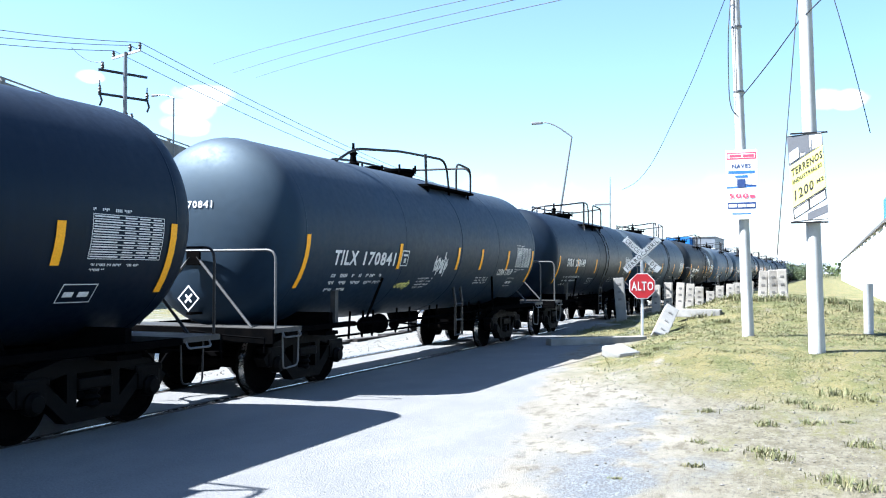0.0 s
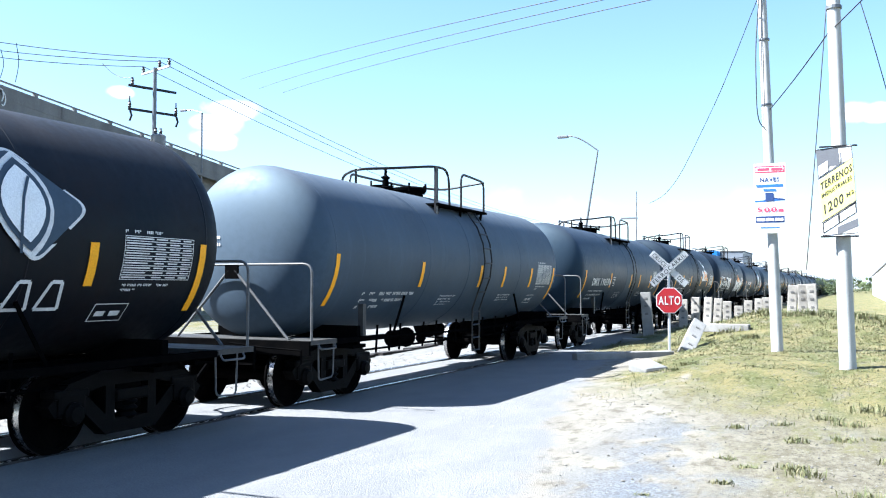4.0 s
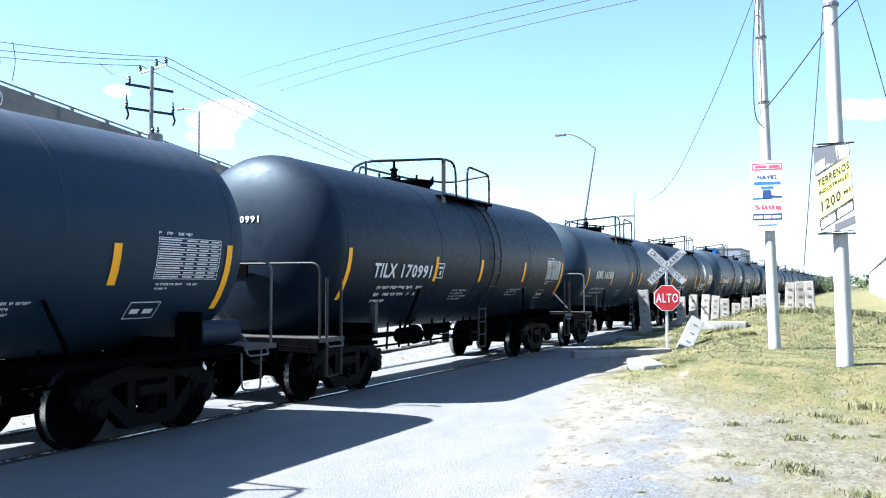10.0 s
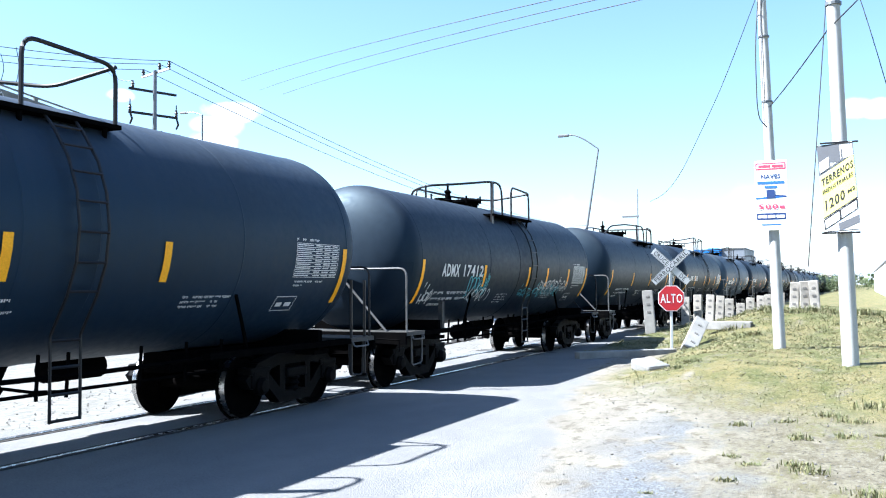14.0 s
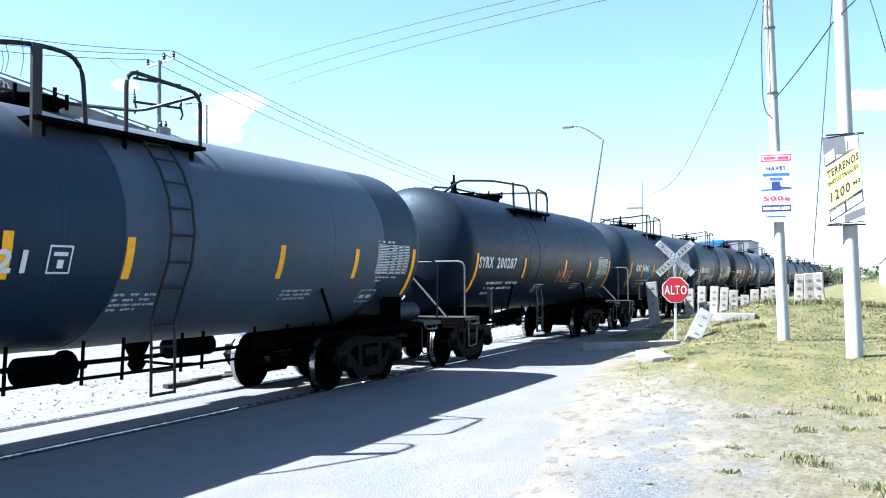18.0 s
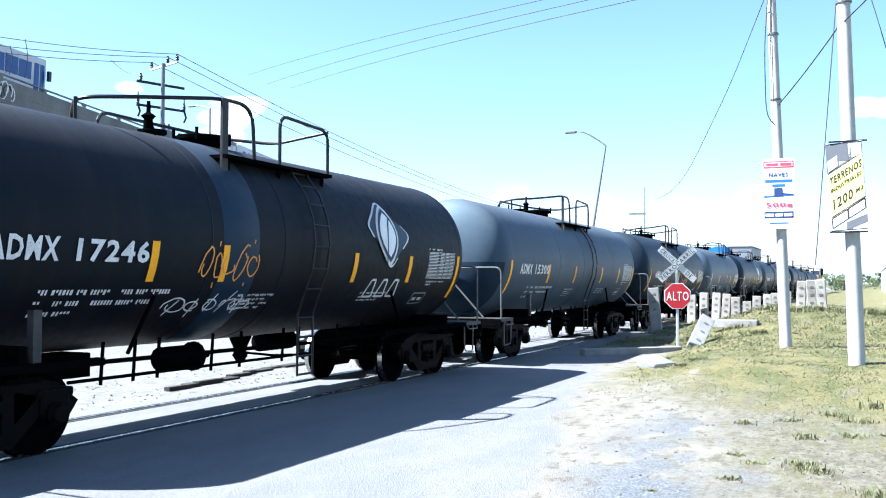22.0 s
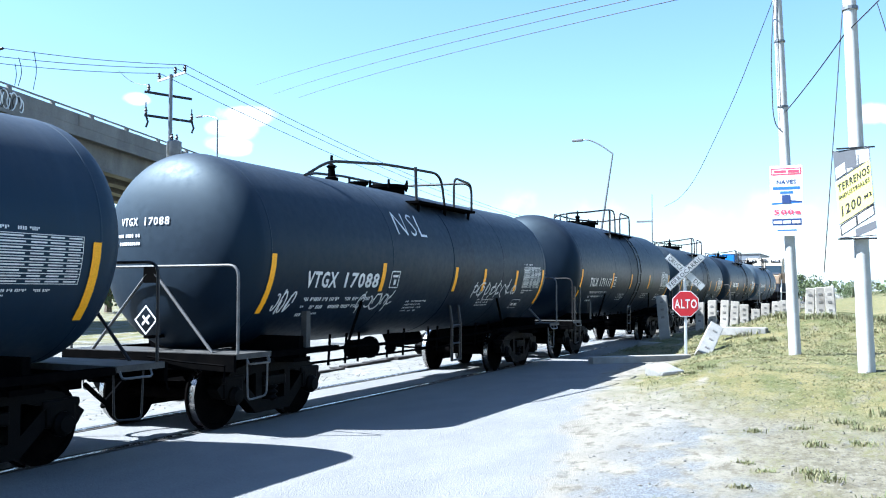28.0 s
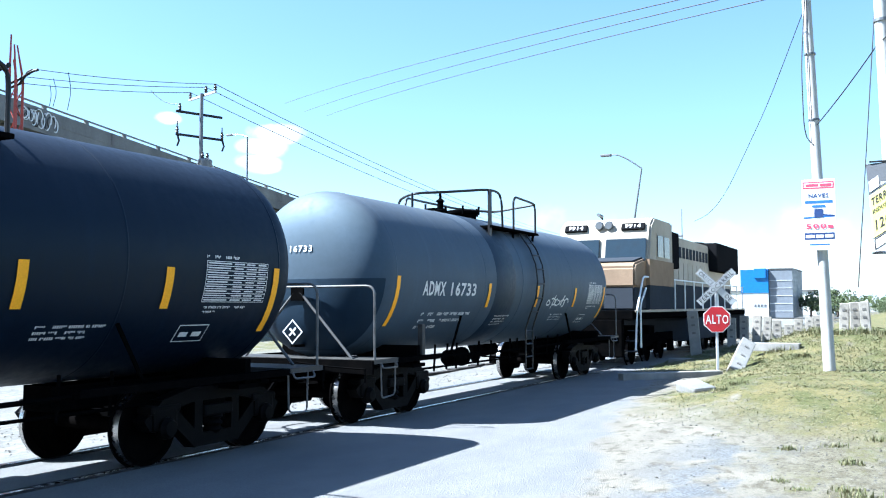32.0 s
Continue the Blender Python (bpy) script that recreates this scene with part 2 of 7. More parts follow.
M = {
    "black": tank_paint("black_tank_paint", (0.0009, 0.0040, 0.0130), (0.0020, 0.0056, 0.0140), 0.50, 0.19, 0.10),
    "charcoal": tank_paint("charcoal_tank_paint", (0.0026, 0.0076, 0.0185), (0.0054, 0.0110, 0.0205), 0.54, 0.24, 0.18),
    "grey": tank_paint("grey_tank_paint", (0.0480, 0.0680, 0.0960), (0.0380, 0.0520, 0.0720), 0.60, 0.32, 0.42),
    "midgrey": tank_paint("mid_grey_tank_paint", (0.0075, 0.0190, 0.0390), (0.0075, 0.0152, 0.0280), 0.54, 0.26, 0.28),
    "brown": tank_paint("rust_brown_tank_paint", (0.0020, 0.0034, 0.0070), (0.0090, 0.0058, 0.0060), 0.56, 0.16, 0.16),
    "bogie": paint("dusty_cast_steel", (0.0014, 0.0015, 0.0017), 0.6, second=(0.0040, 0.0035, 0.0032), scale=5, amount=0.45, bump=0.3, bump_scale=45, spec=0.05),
    "sleeper": paint("weathered_concrete_sleeper", (0.36, 0.335, 0.295), 0.9, second=(0.21, 0.19, 0.16), scale=3, amount=0.6, bump=0.3, bump_scale=40, spec=0.1),
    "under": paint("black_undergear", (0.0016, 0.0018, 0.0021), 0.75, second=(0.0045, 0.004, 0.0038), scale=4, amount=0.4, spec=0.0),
    "rail_paint": paint("black_handrail_paint", (0.008, 0.008, 0.009), 0.45, second=(0.02, 0.016, 0.014), scale=5, amount=0.4, spec=0.25),
    "safety": paint("worn_pale_rail_paint", (0.10, 0.10, 0.10), 0.45, second=(0.05, 0.047, 0.042), scale=6, amount=0.5, spec=0.4),
    "deck": paint("worn_steel_deck", (0.03, 0.03, 0.029), 0.6, second=(0.07, 0.066, 0.06), scale=5, amount=0.5, spec=0.2),
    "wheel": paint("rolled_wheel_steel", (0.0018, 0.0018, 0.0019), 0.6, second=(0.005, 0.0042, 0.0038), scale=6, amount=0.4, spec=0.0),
    "tread": paint("polished_tread", (0.45, 0.44, 0.43), 0.25, 1.0, scale=12, amount=0.2),
    "yellow": paint("yellow_reflector", (0.95, 0.42, 0.008), 0.45, second=(0.8, 0.34, 0.008), scale=7, amount=0.3, spec=0.2),
    "white": paint("white_lettering", (0.72, 0.72, 0.7), 0.55, second=(0.45, 0.45, 0.44), scale=9, amount=0.4),
    "red": paint("red_sign_face", (0.50, 0.012, 0.02), 0.4, second=(0.38, 0.012, 0.02), scale=5, amount=0.3),
    "blue": paint("blue_print", (0.03, 0.13, 0.42), 0.5, scale=6, amount=0.2),
    "navy": paint("navy_print", (0.015, 0.04, 0.14), 0.5, scale=6, amount=0.2),
    "green": paint("green_print", (0.06, 0.3, 0.12), 0.5, scale=6, amount=0.2),
    "pink": paint("red_print", (0.75, 0.05, 0.10), 0.5, scale=6, amount=0.2),
    "print_yellow": paint("yellow_print", (0.88, 0.80, 0.20), 0.5, scale=6, amount=0.2),
    "print_black": paint("black_print", (0.02, 0.02, 0.02), 0.5, scale=6, amount=0.2),
    "sheet": paint("white_poster_sheet", (0.82, 0.82, 0.80), 0.5, second=(0.7, 0.69, 0.66), scale=4, amount=0.3),
    "enamel": paint("weathered_white_enamel", (0.56, 0.565, 0.56), 0.5, second=(0.40, 0.40, 0.385), scale=5, amount=0.45),
    "orange": paint("orange_spray", (0.75, 0.30, 0.05), 0.5, scale=6, amount=0.3),
    "cyan": paint("cyan_spray", (0.08, 0.42, 0.50), 0.5, scale=6, amount=0.3),
    "rose": paint("rose_spray", (0.55, 0.18, 0.18), 0.5, scale=6, amount=0.3),
    "concrete": paint("weathered_concrete", (0.26, 0.25, 0.23), 0.9, second=(0.15, 0.145, 0.13), scale=2.2, amount=0.5, bump=0.5, bump_scale=50, random_tint=0.12, spec=0.2),
    "pole": paint("spun_concrete_pole", (0.46, 0.455, 0.43), 0.85, second=(0.33, 0.325, 0.31), scale=1.6, amount=0.45, bump=0.35, bump_scale=60, spec=0.2),
    "bridge": paint("bridge_concrete", (0.20, 0.196, 0.183), 0.9, second=(0.11, 0.109, 0.103), scale=0.6, amount=0.5, bump=0.4, bump_scale=14, streak=(1, 1, 0.4), spec=0.2),
    "galv": paint("galvanised_steel", (0.16, 0.165, 0.17), 0.45, 0.5, scale=8, amount=0.3),
    "wire": paint("black_cable", (0.03, 0.03, 0.032), 0.5, scale=5, amount=0.2),
    "steel_red": paint("red_oxide_steel", (0.34, 0.05, 0.03), 0.55, second=(0.22, 0.05, 0.035), scale=4, amount=0.4),
    "rail": paint("rail_steel", (0.05, 0.036, 0.028), 0.6, 0.3, second=(0.03, 0.022, 0.018), scale=9, amount=0.5),
    "rail_top": paint("worn_rail_head", (0.55, 0.55, 0.55), 0.22, 1.0, scale=9, amount=0.2),
    "plaster": paint("white_wall_paint", (0.80, 0.79, 0.75), 0.8, second=(0.66, 0.64, 0.58), scale=0.7, amount=0.5, bump=0.25, bump_scale=30, streak=(1, 1, 0.35)),
    "roof": paint("dark_roof_edge", (0.09, 0.085, 0.08), 0.7, scale=3, amount=0.4),
    "blue_sheet": paint("blue_sheet_metal", (0.012, 0.13, 0.36), 0.4, second=(0.01, 0.09, 0.26), scale=2, amount=0.4),
    "white_sheet": paint("white_sheet_metal", (0.5, 0.51, 0.52), 0.45, second=(0.38, 0.38, 0.385), scale=2, amount=0.3),
    "grey_sheet": paint("grey_sheet_metal", (0.12, 0.122, 0.13), 0.45, second=(0.08, 0.08, 0.085), scale=1.5, amount=0.4),
    "pale_sheet": paint("pale_blue_grey_sheet", (0.15, 0.165, 0.185), 0.5, second=(0.11, 0.12, 0.135), scale=1.5, amount=0.4),
    "cream": paint("cream_loco_paint", (0.40, 0.35, 0.28), 0.75, second=(0.32, 0.28, 0.22), scale=1.6, amount=0.45, spec=0.05),
    "tan": paint("tan_loco_paint", (0.25, 0.175, 0.115), 0.8, second=(0.19, 0.135, 0.09), scale=1.6, amount=0.4, spec=0.05),
    "loco_dark": paint("dark_green_loco_paint", (0.040, 0.046, 0.056), 0.75, second=(0.036, 0.039, 0.044), scale=1.6, amount=0.4, spec=0.0),
    "grille": paint("black_radiator_grille", (0.012, 0.012, 0.013), 0.7, scale=8, amount=0.3, spec=0.0),
    "ceramic": paint("brown_insulator", (0.03, 0.02, 0.018), 0.55, scale=8, amount=0.2),
    "bark": paint("bark", (0.12, 0.09, 0.065), 0.9, second=(0.07, 0.055, 0.04), scale=5, amount=0.5, bump=0.6, bump_scale=40),
    "leaf": paint("leaf_green", (0.045, 0.07, 0.02), 0.6, second=(0.075, 0.09, 0.03), scale=1.3, amount=0.5),
    "stone": paint("pale_gravel_stone", (0.14, 0.13, 0.112), 0.9, second=(0.12, 0.115, 0.105), scale=3, amount=0.5, spec=0.2),
    "ballast": paint("ballast_stone", (0.17, 0.16, 0.148), 0.9, second=(0.09, 0.086, 0.08), scale=6, amount=0.5, spec=0.2),
    "timber": paint("old_crossing_timber", (0.04, 0.036, 0.032), 0.85, second=(0.025, 0.022, 0.02), scale=4, amount=0.5, bump=0.5, bump_scale=40, spec=0.2),
    "bus_blue": paint("blue_tinted_bus_glass", (0.02, 0.06, 0.20), 0.12, scale=4, amount=0.2),
}


def grass_material():
    """Blades between green and straw, each one its own tone."""
    m = bpy.data.materials.new("dry_grass")
    m.use_nodes = True
    nt = m.node_tree
    b = nt.nodes["Principled BSDF"]
    b.inputs["Roughness"].default_value = 0.7
    geo = nt.nodes.new("ShaderNodeNewGeometry")
    co = nt.nodes.new("ShaderNodeTexCoord")
    n = nt.nodes.new("ShaderNodeTexNoise")
    n.inputs["Scale"].default_value, n.inputs["Detail"].default_value = 0.45, 4.0
    nt.links.new(co.outputs["Object"], n.inputs["Vector"])
    add = nt.nodes.new("ShaderNodeMath")
    add.operation = "MULTIPLY_ADD"
    add.inputs[1].default_value, add.inputs[2].default_value = 0.38, 0.02
    nt.links.new(geo.outputs["Random Per Island"], add.inputs[0])
    both = nt.nodes.new("ShaderNodeMath")
    nt.links.new(add.outputs[0], both.inputs[0])
    nt.links.new(n.outputs["Fac"], both.inputs[1])
    ramp = nt.nodes.new("ShaderNodeValToRGB")
    ramp.color_ramp.elements[0].position, ramp.color_ramp.elements[0].color = 0.42, (0.048, 0.066, 0.018, 1)
    ramp.color_ramp.elements[1].position, ramp.color_ramp.elements[1].color = 1.0, (0.20, 0.165, 0.085, 1)
    e = ramp.color_ramp.elements.new(0.72)
    e.color = (0.10, 0.10, 0.034, 1)
    nt.links.new(both.outputs[0], ramp.inputs[0])
    nt.links.new(ramp.outputs[0], b.inputs["Base Color"])
    return m


M["grass"] = grass_material()


def ground_material():
    """Grey asphalt by the track, pale gravel and dirt beyond its worn edge, turf on the bank."""
    m = bpy.data.materials.new("road_dirt_and_turf")
    m.use_nodes = True
    nt = m.node_tree
    N, link = nt.nodes.new, nt.links.new
    b = nt.nodes["Principled BSDF"]
    b.inputs["Roughness"].default_value = 0.9
    b.inputs["Specular IOR Level"].default_value = 0.25
    co = N("ShaderNodeTexCoord")
    sep = N("ShaderNodeSeparateXYZ")
    link(co.outputs["Object"], sep.inputs[0])

    drawn = N("ShaderNodeVectorMath")
    drawn.operation, drawn.inputs[1].default_value = "MULTIPLY", (1.0, 0.5, 1.0)
    link(co.outputs["Object"], drawn.inputs[0])

    def tex(scale, detail=6.0, rough=0.6):
        """Noise drawn out a little along the road, the way traffic and rain leave it."""
        n = N("ShaderNodeTexNoise")
        n.inputs["Scale"].default_value, n.inputs["Detail"].default_value, n.inputs["Roughness"].default_value = scale, detail, rough
        link(drawn.outputs[0], n.inputs["Vector"])
        return n.outputs["Fac"]

    def math(op, a, c, d=None):
        n = N("ShaderNodeMath")
        n.operation = op
        for i, v in enumerate((a, c, d)):
            if v is None:
                continue
            if hasattr(v, "links"):
                link(v, n.inputs[i])
            else:
                n.inputs[i].default_value = v
        return n.outputs[0]

    def ramp(v, lo, hi, a=0.0, c=1.0):
        n = N("ShaderNodeMapRange")
        n.interpolation_type = "SMOOTHSTEP"
        for i, q in zip((1, 2, 3, 4), (lo, hi, a, c)):
            n.inputs[i].default_value = q
        link(v, n.inputs[0])
        return n.outputs[0]

    def mix(f, a, c):
        n = N("ShaderNodeMix")
        n.data_type = "RGBA"
        link(f, n.inputs["Factor"])
        for key, v in (("A", a), ("B", c)):
            if hasattr(v, "links"):
                link(v, n.inputs[key])
            else:
                n.inputs[key].default_value = (*v, 1)
        return n.outputs["Result"]

    X, Y = sep.outputs["X"], sep.outputs["Y"]
    big, mid, small, grit = tex(0.35), tex(1.6), tex(9.0), tex(70.0, 3.0)
    wander = math("MULTIPLY_ADD", mid, 1.6, -0.8)
    wander = math("MULTIPLY_ADD", big, 2.0, wander)
    # asphalt, with patches and speckle
    asphalt = mix(ramp(mid, 0.35, 0.7), (0.126, 0.125, 0.121), (0.152, 0.149, 0.143))
    asphalt = mix(ramp(grit, 0.52, 0.72), asphalt, (0.20, 0.196, 0.188))
    asphalt = mix(ramp(grit, 0.42, 0.30), asphalt, (0.070, 0.070, 0.070))
    # pale dusty sand with fine ripples and scattered grit
    dirt = mix(ramp(mid, 0.3, 0.7), (0.182, 0.163, 0.128), (0.136, 0.122, 0.098))
    dirt = mix(ramp(grit, 0.5, 0.75), dirt, (0.225, 0.206, 0.170))
    ripple = tex(5.0, 8.0, 0.72)
    dirt = mix(ramp(ripple, 0.50, 0.38), dirt, (0.092, 0.080, 0.058))
    # grey-blue crushed stone lying in worn hollows
    stone = mix(ramp(small, 0.4, 0.7), (0.112, 0.122, 0.134), (0.158, 0.166, 0.176))
    stone = mix(ramp(tex(42.0, 4.0, 0.7), 0.56, 0.44), stone, (0.070, 0.073, 0.076))
    hollow = math("MULTIPLY", ramp(tex(0.62, 5.0, 0.6), 0.50, 0.58), math("MULTIPLY", ramp(X, -3.4, -1.6), ramp(X, 1.3, 0.5)))
    dirt = mix(hollow, dirt, stone)
    # brown soil, straw litter and stones thicken towards the bank
    right = ramp(math("MULTIPLY_ADD", Y, 0.16, math("ADD", X, wander)), 0.2, 2.0)
    chips = tex(24.0, 6.0, 0.72)
    soil = mix(ramp(ripple, 0.35, 0.65), (0.080, 0.069, 0.042), (0.142, 0.126, 0.086))
    soil = mix(ramp(chips, 0.57, 0.68), soil, (0.185, 0.174, 0.152))
    soil = mix(ramp(chips, 0.47, 0.37), soil, (0.038, 0.034, 0.026))
    soil = mix(math("MULTIPLY", ramp(tex(1.1), 0.48, 0.60), ramp(tex(11.0, 6.0, 0.7), 0.40, 0.62)), soil, (0.092, 0.086, 0.032))
    dirt = mix(math("MULTIPLY", right, ramp(tex(0.9, 6.0, 0.65), 0.26, 0.44)), dirt, soil)
    # turf
    turf = mix(ramp(tex(1.4, 5.0), 0.36, 0.64), (0.068, 0.072, 0.020), (0.138, 0.114, 0.046))
    turf = mix(ramp(tex(13.0, 6.0, 0.7), 0.52, 0.66), turf, (0.140, 0.122, 0.066))
    turf = mix(ramp(chips, 0.48, 0.38), turf, (0.034, 0.040, 0.012))
    # edge of the asphalt runs from (-2.5, 7.8) to (-4.9, 21)
    line = math("MULTIPLY_ADD", Y, 0.182, X)
    line = math("ADD", line, wander)
    col = mix(ramp(line, -0.9, -0.35), asphalt, dirt)
    # turf begins past a line from (2.2, 9) to (-4.4, 19)
    t1 = math("MULTIPLY_ADD", X, 0.83, Y)
    t1 = math("MULTIPLY_ADD", wander, 1.9, t1)
    past = math("MULTIPLY", ramp(t1, 13.2, 17.2), ramp(X, -5.0, -4.2))
    past = math("MAXIMUM", past, math("MULTIPLY", ramp(Y, 24.6, 26.0), ramp(X, -7.3, -6.6)))
    patch = math("MULTIPLY", ramp(tex(2.2, 6.0, 0.7), 0.30, 0.48), past)
    col = mix(patch, col, turf)
    # far side of the track: pale dust, then scrub
    west = ramp(X, -10.2, -10.8)
    dust_and_light = mix(ramp(mid, 0.3, 0.7), (0.19, 0.183, 0.168), (0.15, 0.145, 0.13))
    dust_and_light = mix(ramp(small, 0.6, 0.4), dust_and_light, (0.12, 0.115, 0.1))
    col = mix(west, col, dust_and_light)
    scrub = math("MULTIPLY", ramp(X, -22.0, -27.0), ramp(mid, 0.35, 0.55))
    col = mix(scrub, col, turf)
    link(col, b.inputs["Base Color"])
    hgt = math("MULTIPLY_ADD", small, 0.6, grit)
    bp = N("ShaderNodeBump")
    bp.inputs["Strength"].default_value, bp.inputs["Distance"].default_value = 0.6, 0.03
    link(hgt, bp.inputs["Height"])
    link(bp.outputs[0], b.inputs["Normal"])
    return m


M["ground"] = ground_material()


def glass_material():
    m = bpy.data.materials.new("dark_window_glass")
    m.use_nodes = True
    b = m.node_tree.nodes["Principled BSDF"]
    b.inputs["Base Color"].default_value = (0.03, 0.04, 0.05, 1)
    b.inputs["Roughness"].default_value, b.inputs["IOR"].default_value = 0.05, 1.5
    b.inputs["Specular IOR Level"].default_value = 0.8
    return m


M["glass"] = glass_material()
M["cab_glass"] = paint("dark_cab_glass", (0.02, 0.032, 0.042), 0.10, scale=3, amount=0.3, spec=0.5)


# ---- building blocks ----
def bm_box(bm, x0, x1, y0, y1, z0, z1, bevel=0.0, m=None):
    mat = Matrix.Translation(((x0 + x1) / 2, (y0 + y1) / 2, (z0 + z1) / 2)) @ Matrix.Diagonal((abs(x1 - x0), abs(y1 - y0), abs(z1 - z0), 1))
    made = bmesh.ops.create_cube(bm, size=1, matrix=(m @ mat) if m else mat)
    if bevel:
        edges = list({e for v in made["verts"] for e in v.link_edges})
        bmesh.ops.bevel(bm, geom=edges, offset=bevel, segments=2, affect="EDGES", profile=0.6)
    return bm


def boxes(*rows, bevel=0.0):
    bm = bmesh.new()
    for r in rows:
        bm_box(bm, *r, bevel=bevel)
    return bm


def bm_tube(bm, points, radius, sides=8, closed_ends=True):
    """A round bar through the points."""
    pts = [Vector(p) for p in points]
    rings = []
    for i, p in enumerate(pts):
        a = pts[max(i - 1, 0)]
        c = pts[min(i + 1, len(pts) - 1)]
        way = (c - a).normalized()
        up = Vector((0, 0, 1)) if abs(way.z) < 0.9 else Vector((1, 0, 0))
        s = way.cross(up).normalized()
        u = s.cross(way).normalized()
        r = radius[i] if isinstance(radius, (list, tuple)) else radius
        rings.append([bm.verts.new(p + r * (math.cos(2 * math.pi * k / sides) * s + math.sin(2 * math.pi * k / sides) * u)) for k in range(sides)])
    for a, c in zip(rings, rings[1:]):
        for k in range(sides):
            bm.faces.new((a[k], a[(k + 1) % sides], c[(k + 1) % sides], c[k]))
    if closed_ends:
        bm.faces.new(rings[0][::-1])
        bm.faces.new(rings[-1])
    return bm


def tube(points, radius, sides=8):
    return bm_tube(bmesh.new(), points, radius, sides)


def rounded(points, r=0.15, n=5):
    """The same bent line with its corners rounded."""
    pts = [Vector(p) for p in points]
    out = [pts[0]]
    for a, p, c in zip(pts, pts[1:], pts[2:]):
        d1, d2 = (a - p), (c - p)
        k1, k2 = min(r, d1.length * 0.45), min(r, d2.length * 0.45)
        s, e = p + d1.normalized() * k1, p + d2.normalized() * k2
        for i in range(n + 1):
            t = i / n
            out.append(s * (1 - t) ** 2 + 2 * p * t * (1 - t) + e * t * t)
    out.append(pts[-1])
    return out


def bm_disc_stack(bm, profile, axis="x", centre=(0, 0, 0), sides=28):
    """A turned body: profile of (position along the axis, radius)."""
    rings = []
    for p, r in profile:
        ring = []
        for k in range(sides):
            a = 2 * math.pi * k / sides
            u, v = r * math.cos(a), r * math.sin(a)
            co = {"x": (p, u, v), "y": (u, p, v), "z": (u, v, p)}[axis]
            ring.append(bm.verts.new(Vector(co) + Vector(centre)))
        rings.append(ring)
    for a, c in zip(rings, rings[1:]):
        for k in range(sides):
            bm.faces.new((a[k], a[(k + 1) % sides], c[(k + 1) % sides], c[k]))
    bm.faces.new(rings[0][::-1])
    bm.faces.new(rings[-1])
    bmesh.ops.recalc_face_normals(bm, faces=bm.faces[:])
    return bm


def turned(profile, axis="x", centre=(0, 0, 0), sides=28):
    return bm_disc_stack(bmesh.new(), profile, axis, centre, sides)


def mesh_of(name, bm, material, smooth=False):
    me = bpy.data.meshes.new(name)
    bmesh.ops.recalc_face_normals(bm, faces=bm.faces[:])
    bm.to_mesh(me)
    bm.free()
    for one in material if isinstance(material, (list, tuple)) else (material,):
        me.materials.append(one)
    if smooth:
        me.shade_smooth()
        me.set_sharp_from_angle(angle=radians(38))
    return me


def put(name, me, parent, m=None, label=""):
    ob = new(name, me)
    ob.parent = parent
    if m is not None:
        ob.matrix_basis = m
    if label:
        tagged(ob, label)
    return ob


def part(name, bm, material, parent, label="", smooth=False, m=None):
    return put(name, mesh_of(name, bm, material, smooth), parent, m, label)


def thing(name, m, label, category, group="", kind=""):
    ob = new(name)
    ob.matrix_basis = m
    return tagged(ob, label, category, group, kind)


def solid(name, bm, material, label, category="", group="", kind="", smooth=False, m=None):
    ob = new(name, mesh_of(name, bm, material, smooth))
    if m is not None:
        ob.matrix_basis = m
    return tagged(ob, label, category, group, kind)


def letters(words, height, width=None, heavy=0.012):
    """Vertices and faces of lettering in the plane, its lower left corner at the origin."""
    cu = bpy.data.curves.new("lettering", "FONT")
    cu.body, cu.size, cu.resolution_u, cu.offset = words, 1.0, 2, heavy
    cu.space_character = 1.16
    ob = bpy.data.objects.new("lettering", cu)
    scene.collection.objects.link(ob)
    me = bpy.data.meshes.new_from_object(ob.evaluated_get(bpy.context.evaluated_depsgraph_get()))
    vs = [(v.co.x, v.co.y) for v in me.vertices]
    fs = [tuple(p.vertices) for p in me.polygons]
    bpy.data.objects.remove(ob)
    bpy.data.curves.remove(cu)
    bpy.data.meshes.remove(me)
    x0, x1 = min(v[0] for v in vs), max(v[0] for v in vs)
    y0, y1 = min(v[1] for v in vs), max(v[1] for v in vs)
    k = height / (y1 - y0)
    kx = width / (x1 - x0) if width else k * 0.86
    return [((x - x0) * kx, (y - y0) * k) for x, y in vs], fs


def flat_faces(bm, vs, fs, place, depth=0.0):
    """Lays plane faces where place(u, v) says; with a depth they become thin plates."""
    made = [bm.verts.new(place(u, v)) for u, v in vs]
    for f in fs:
        try:
            bm.faces.new([made[i] for i in f])
        except ValueError:
            pass
    return bm


# ---- ground and track ----
def step(a, lo, hi):
    t = min(1, max(0, (a - lo) / (hi - lo)))
    return t * t * (3 - 2 * t)


def ground_height(x, y):
    bank = 0.32 * step(x, -5.0, -2.6) * step(y, 13.5, 20.5)
    bank += 0.50 * math.exp(-((x + 1.6) / 3.4) ** 2 - ((y - 32.5) / 6.5) ** 2)
    bank += 0.26 * step(y, 24.5, 30) * step(x, -7.2, -5.9)
    if x > -5.2 and 6 < y < 60:
        bank += 0.05 * step(x, -5.2, -3) * (noise.noise(Vector((x * 0.8, y * 0.8, 0))) + 0.5 * noise.noise(Vector((x * 2.3, y * 2.3, 4)))) * step(y, 6, 12)
    bed = -0.16 * step(-x, 10.0, 10.9) * (1 - step(-x, 18, 24))
    return bank + bed


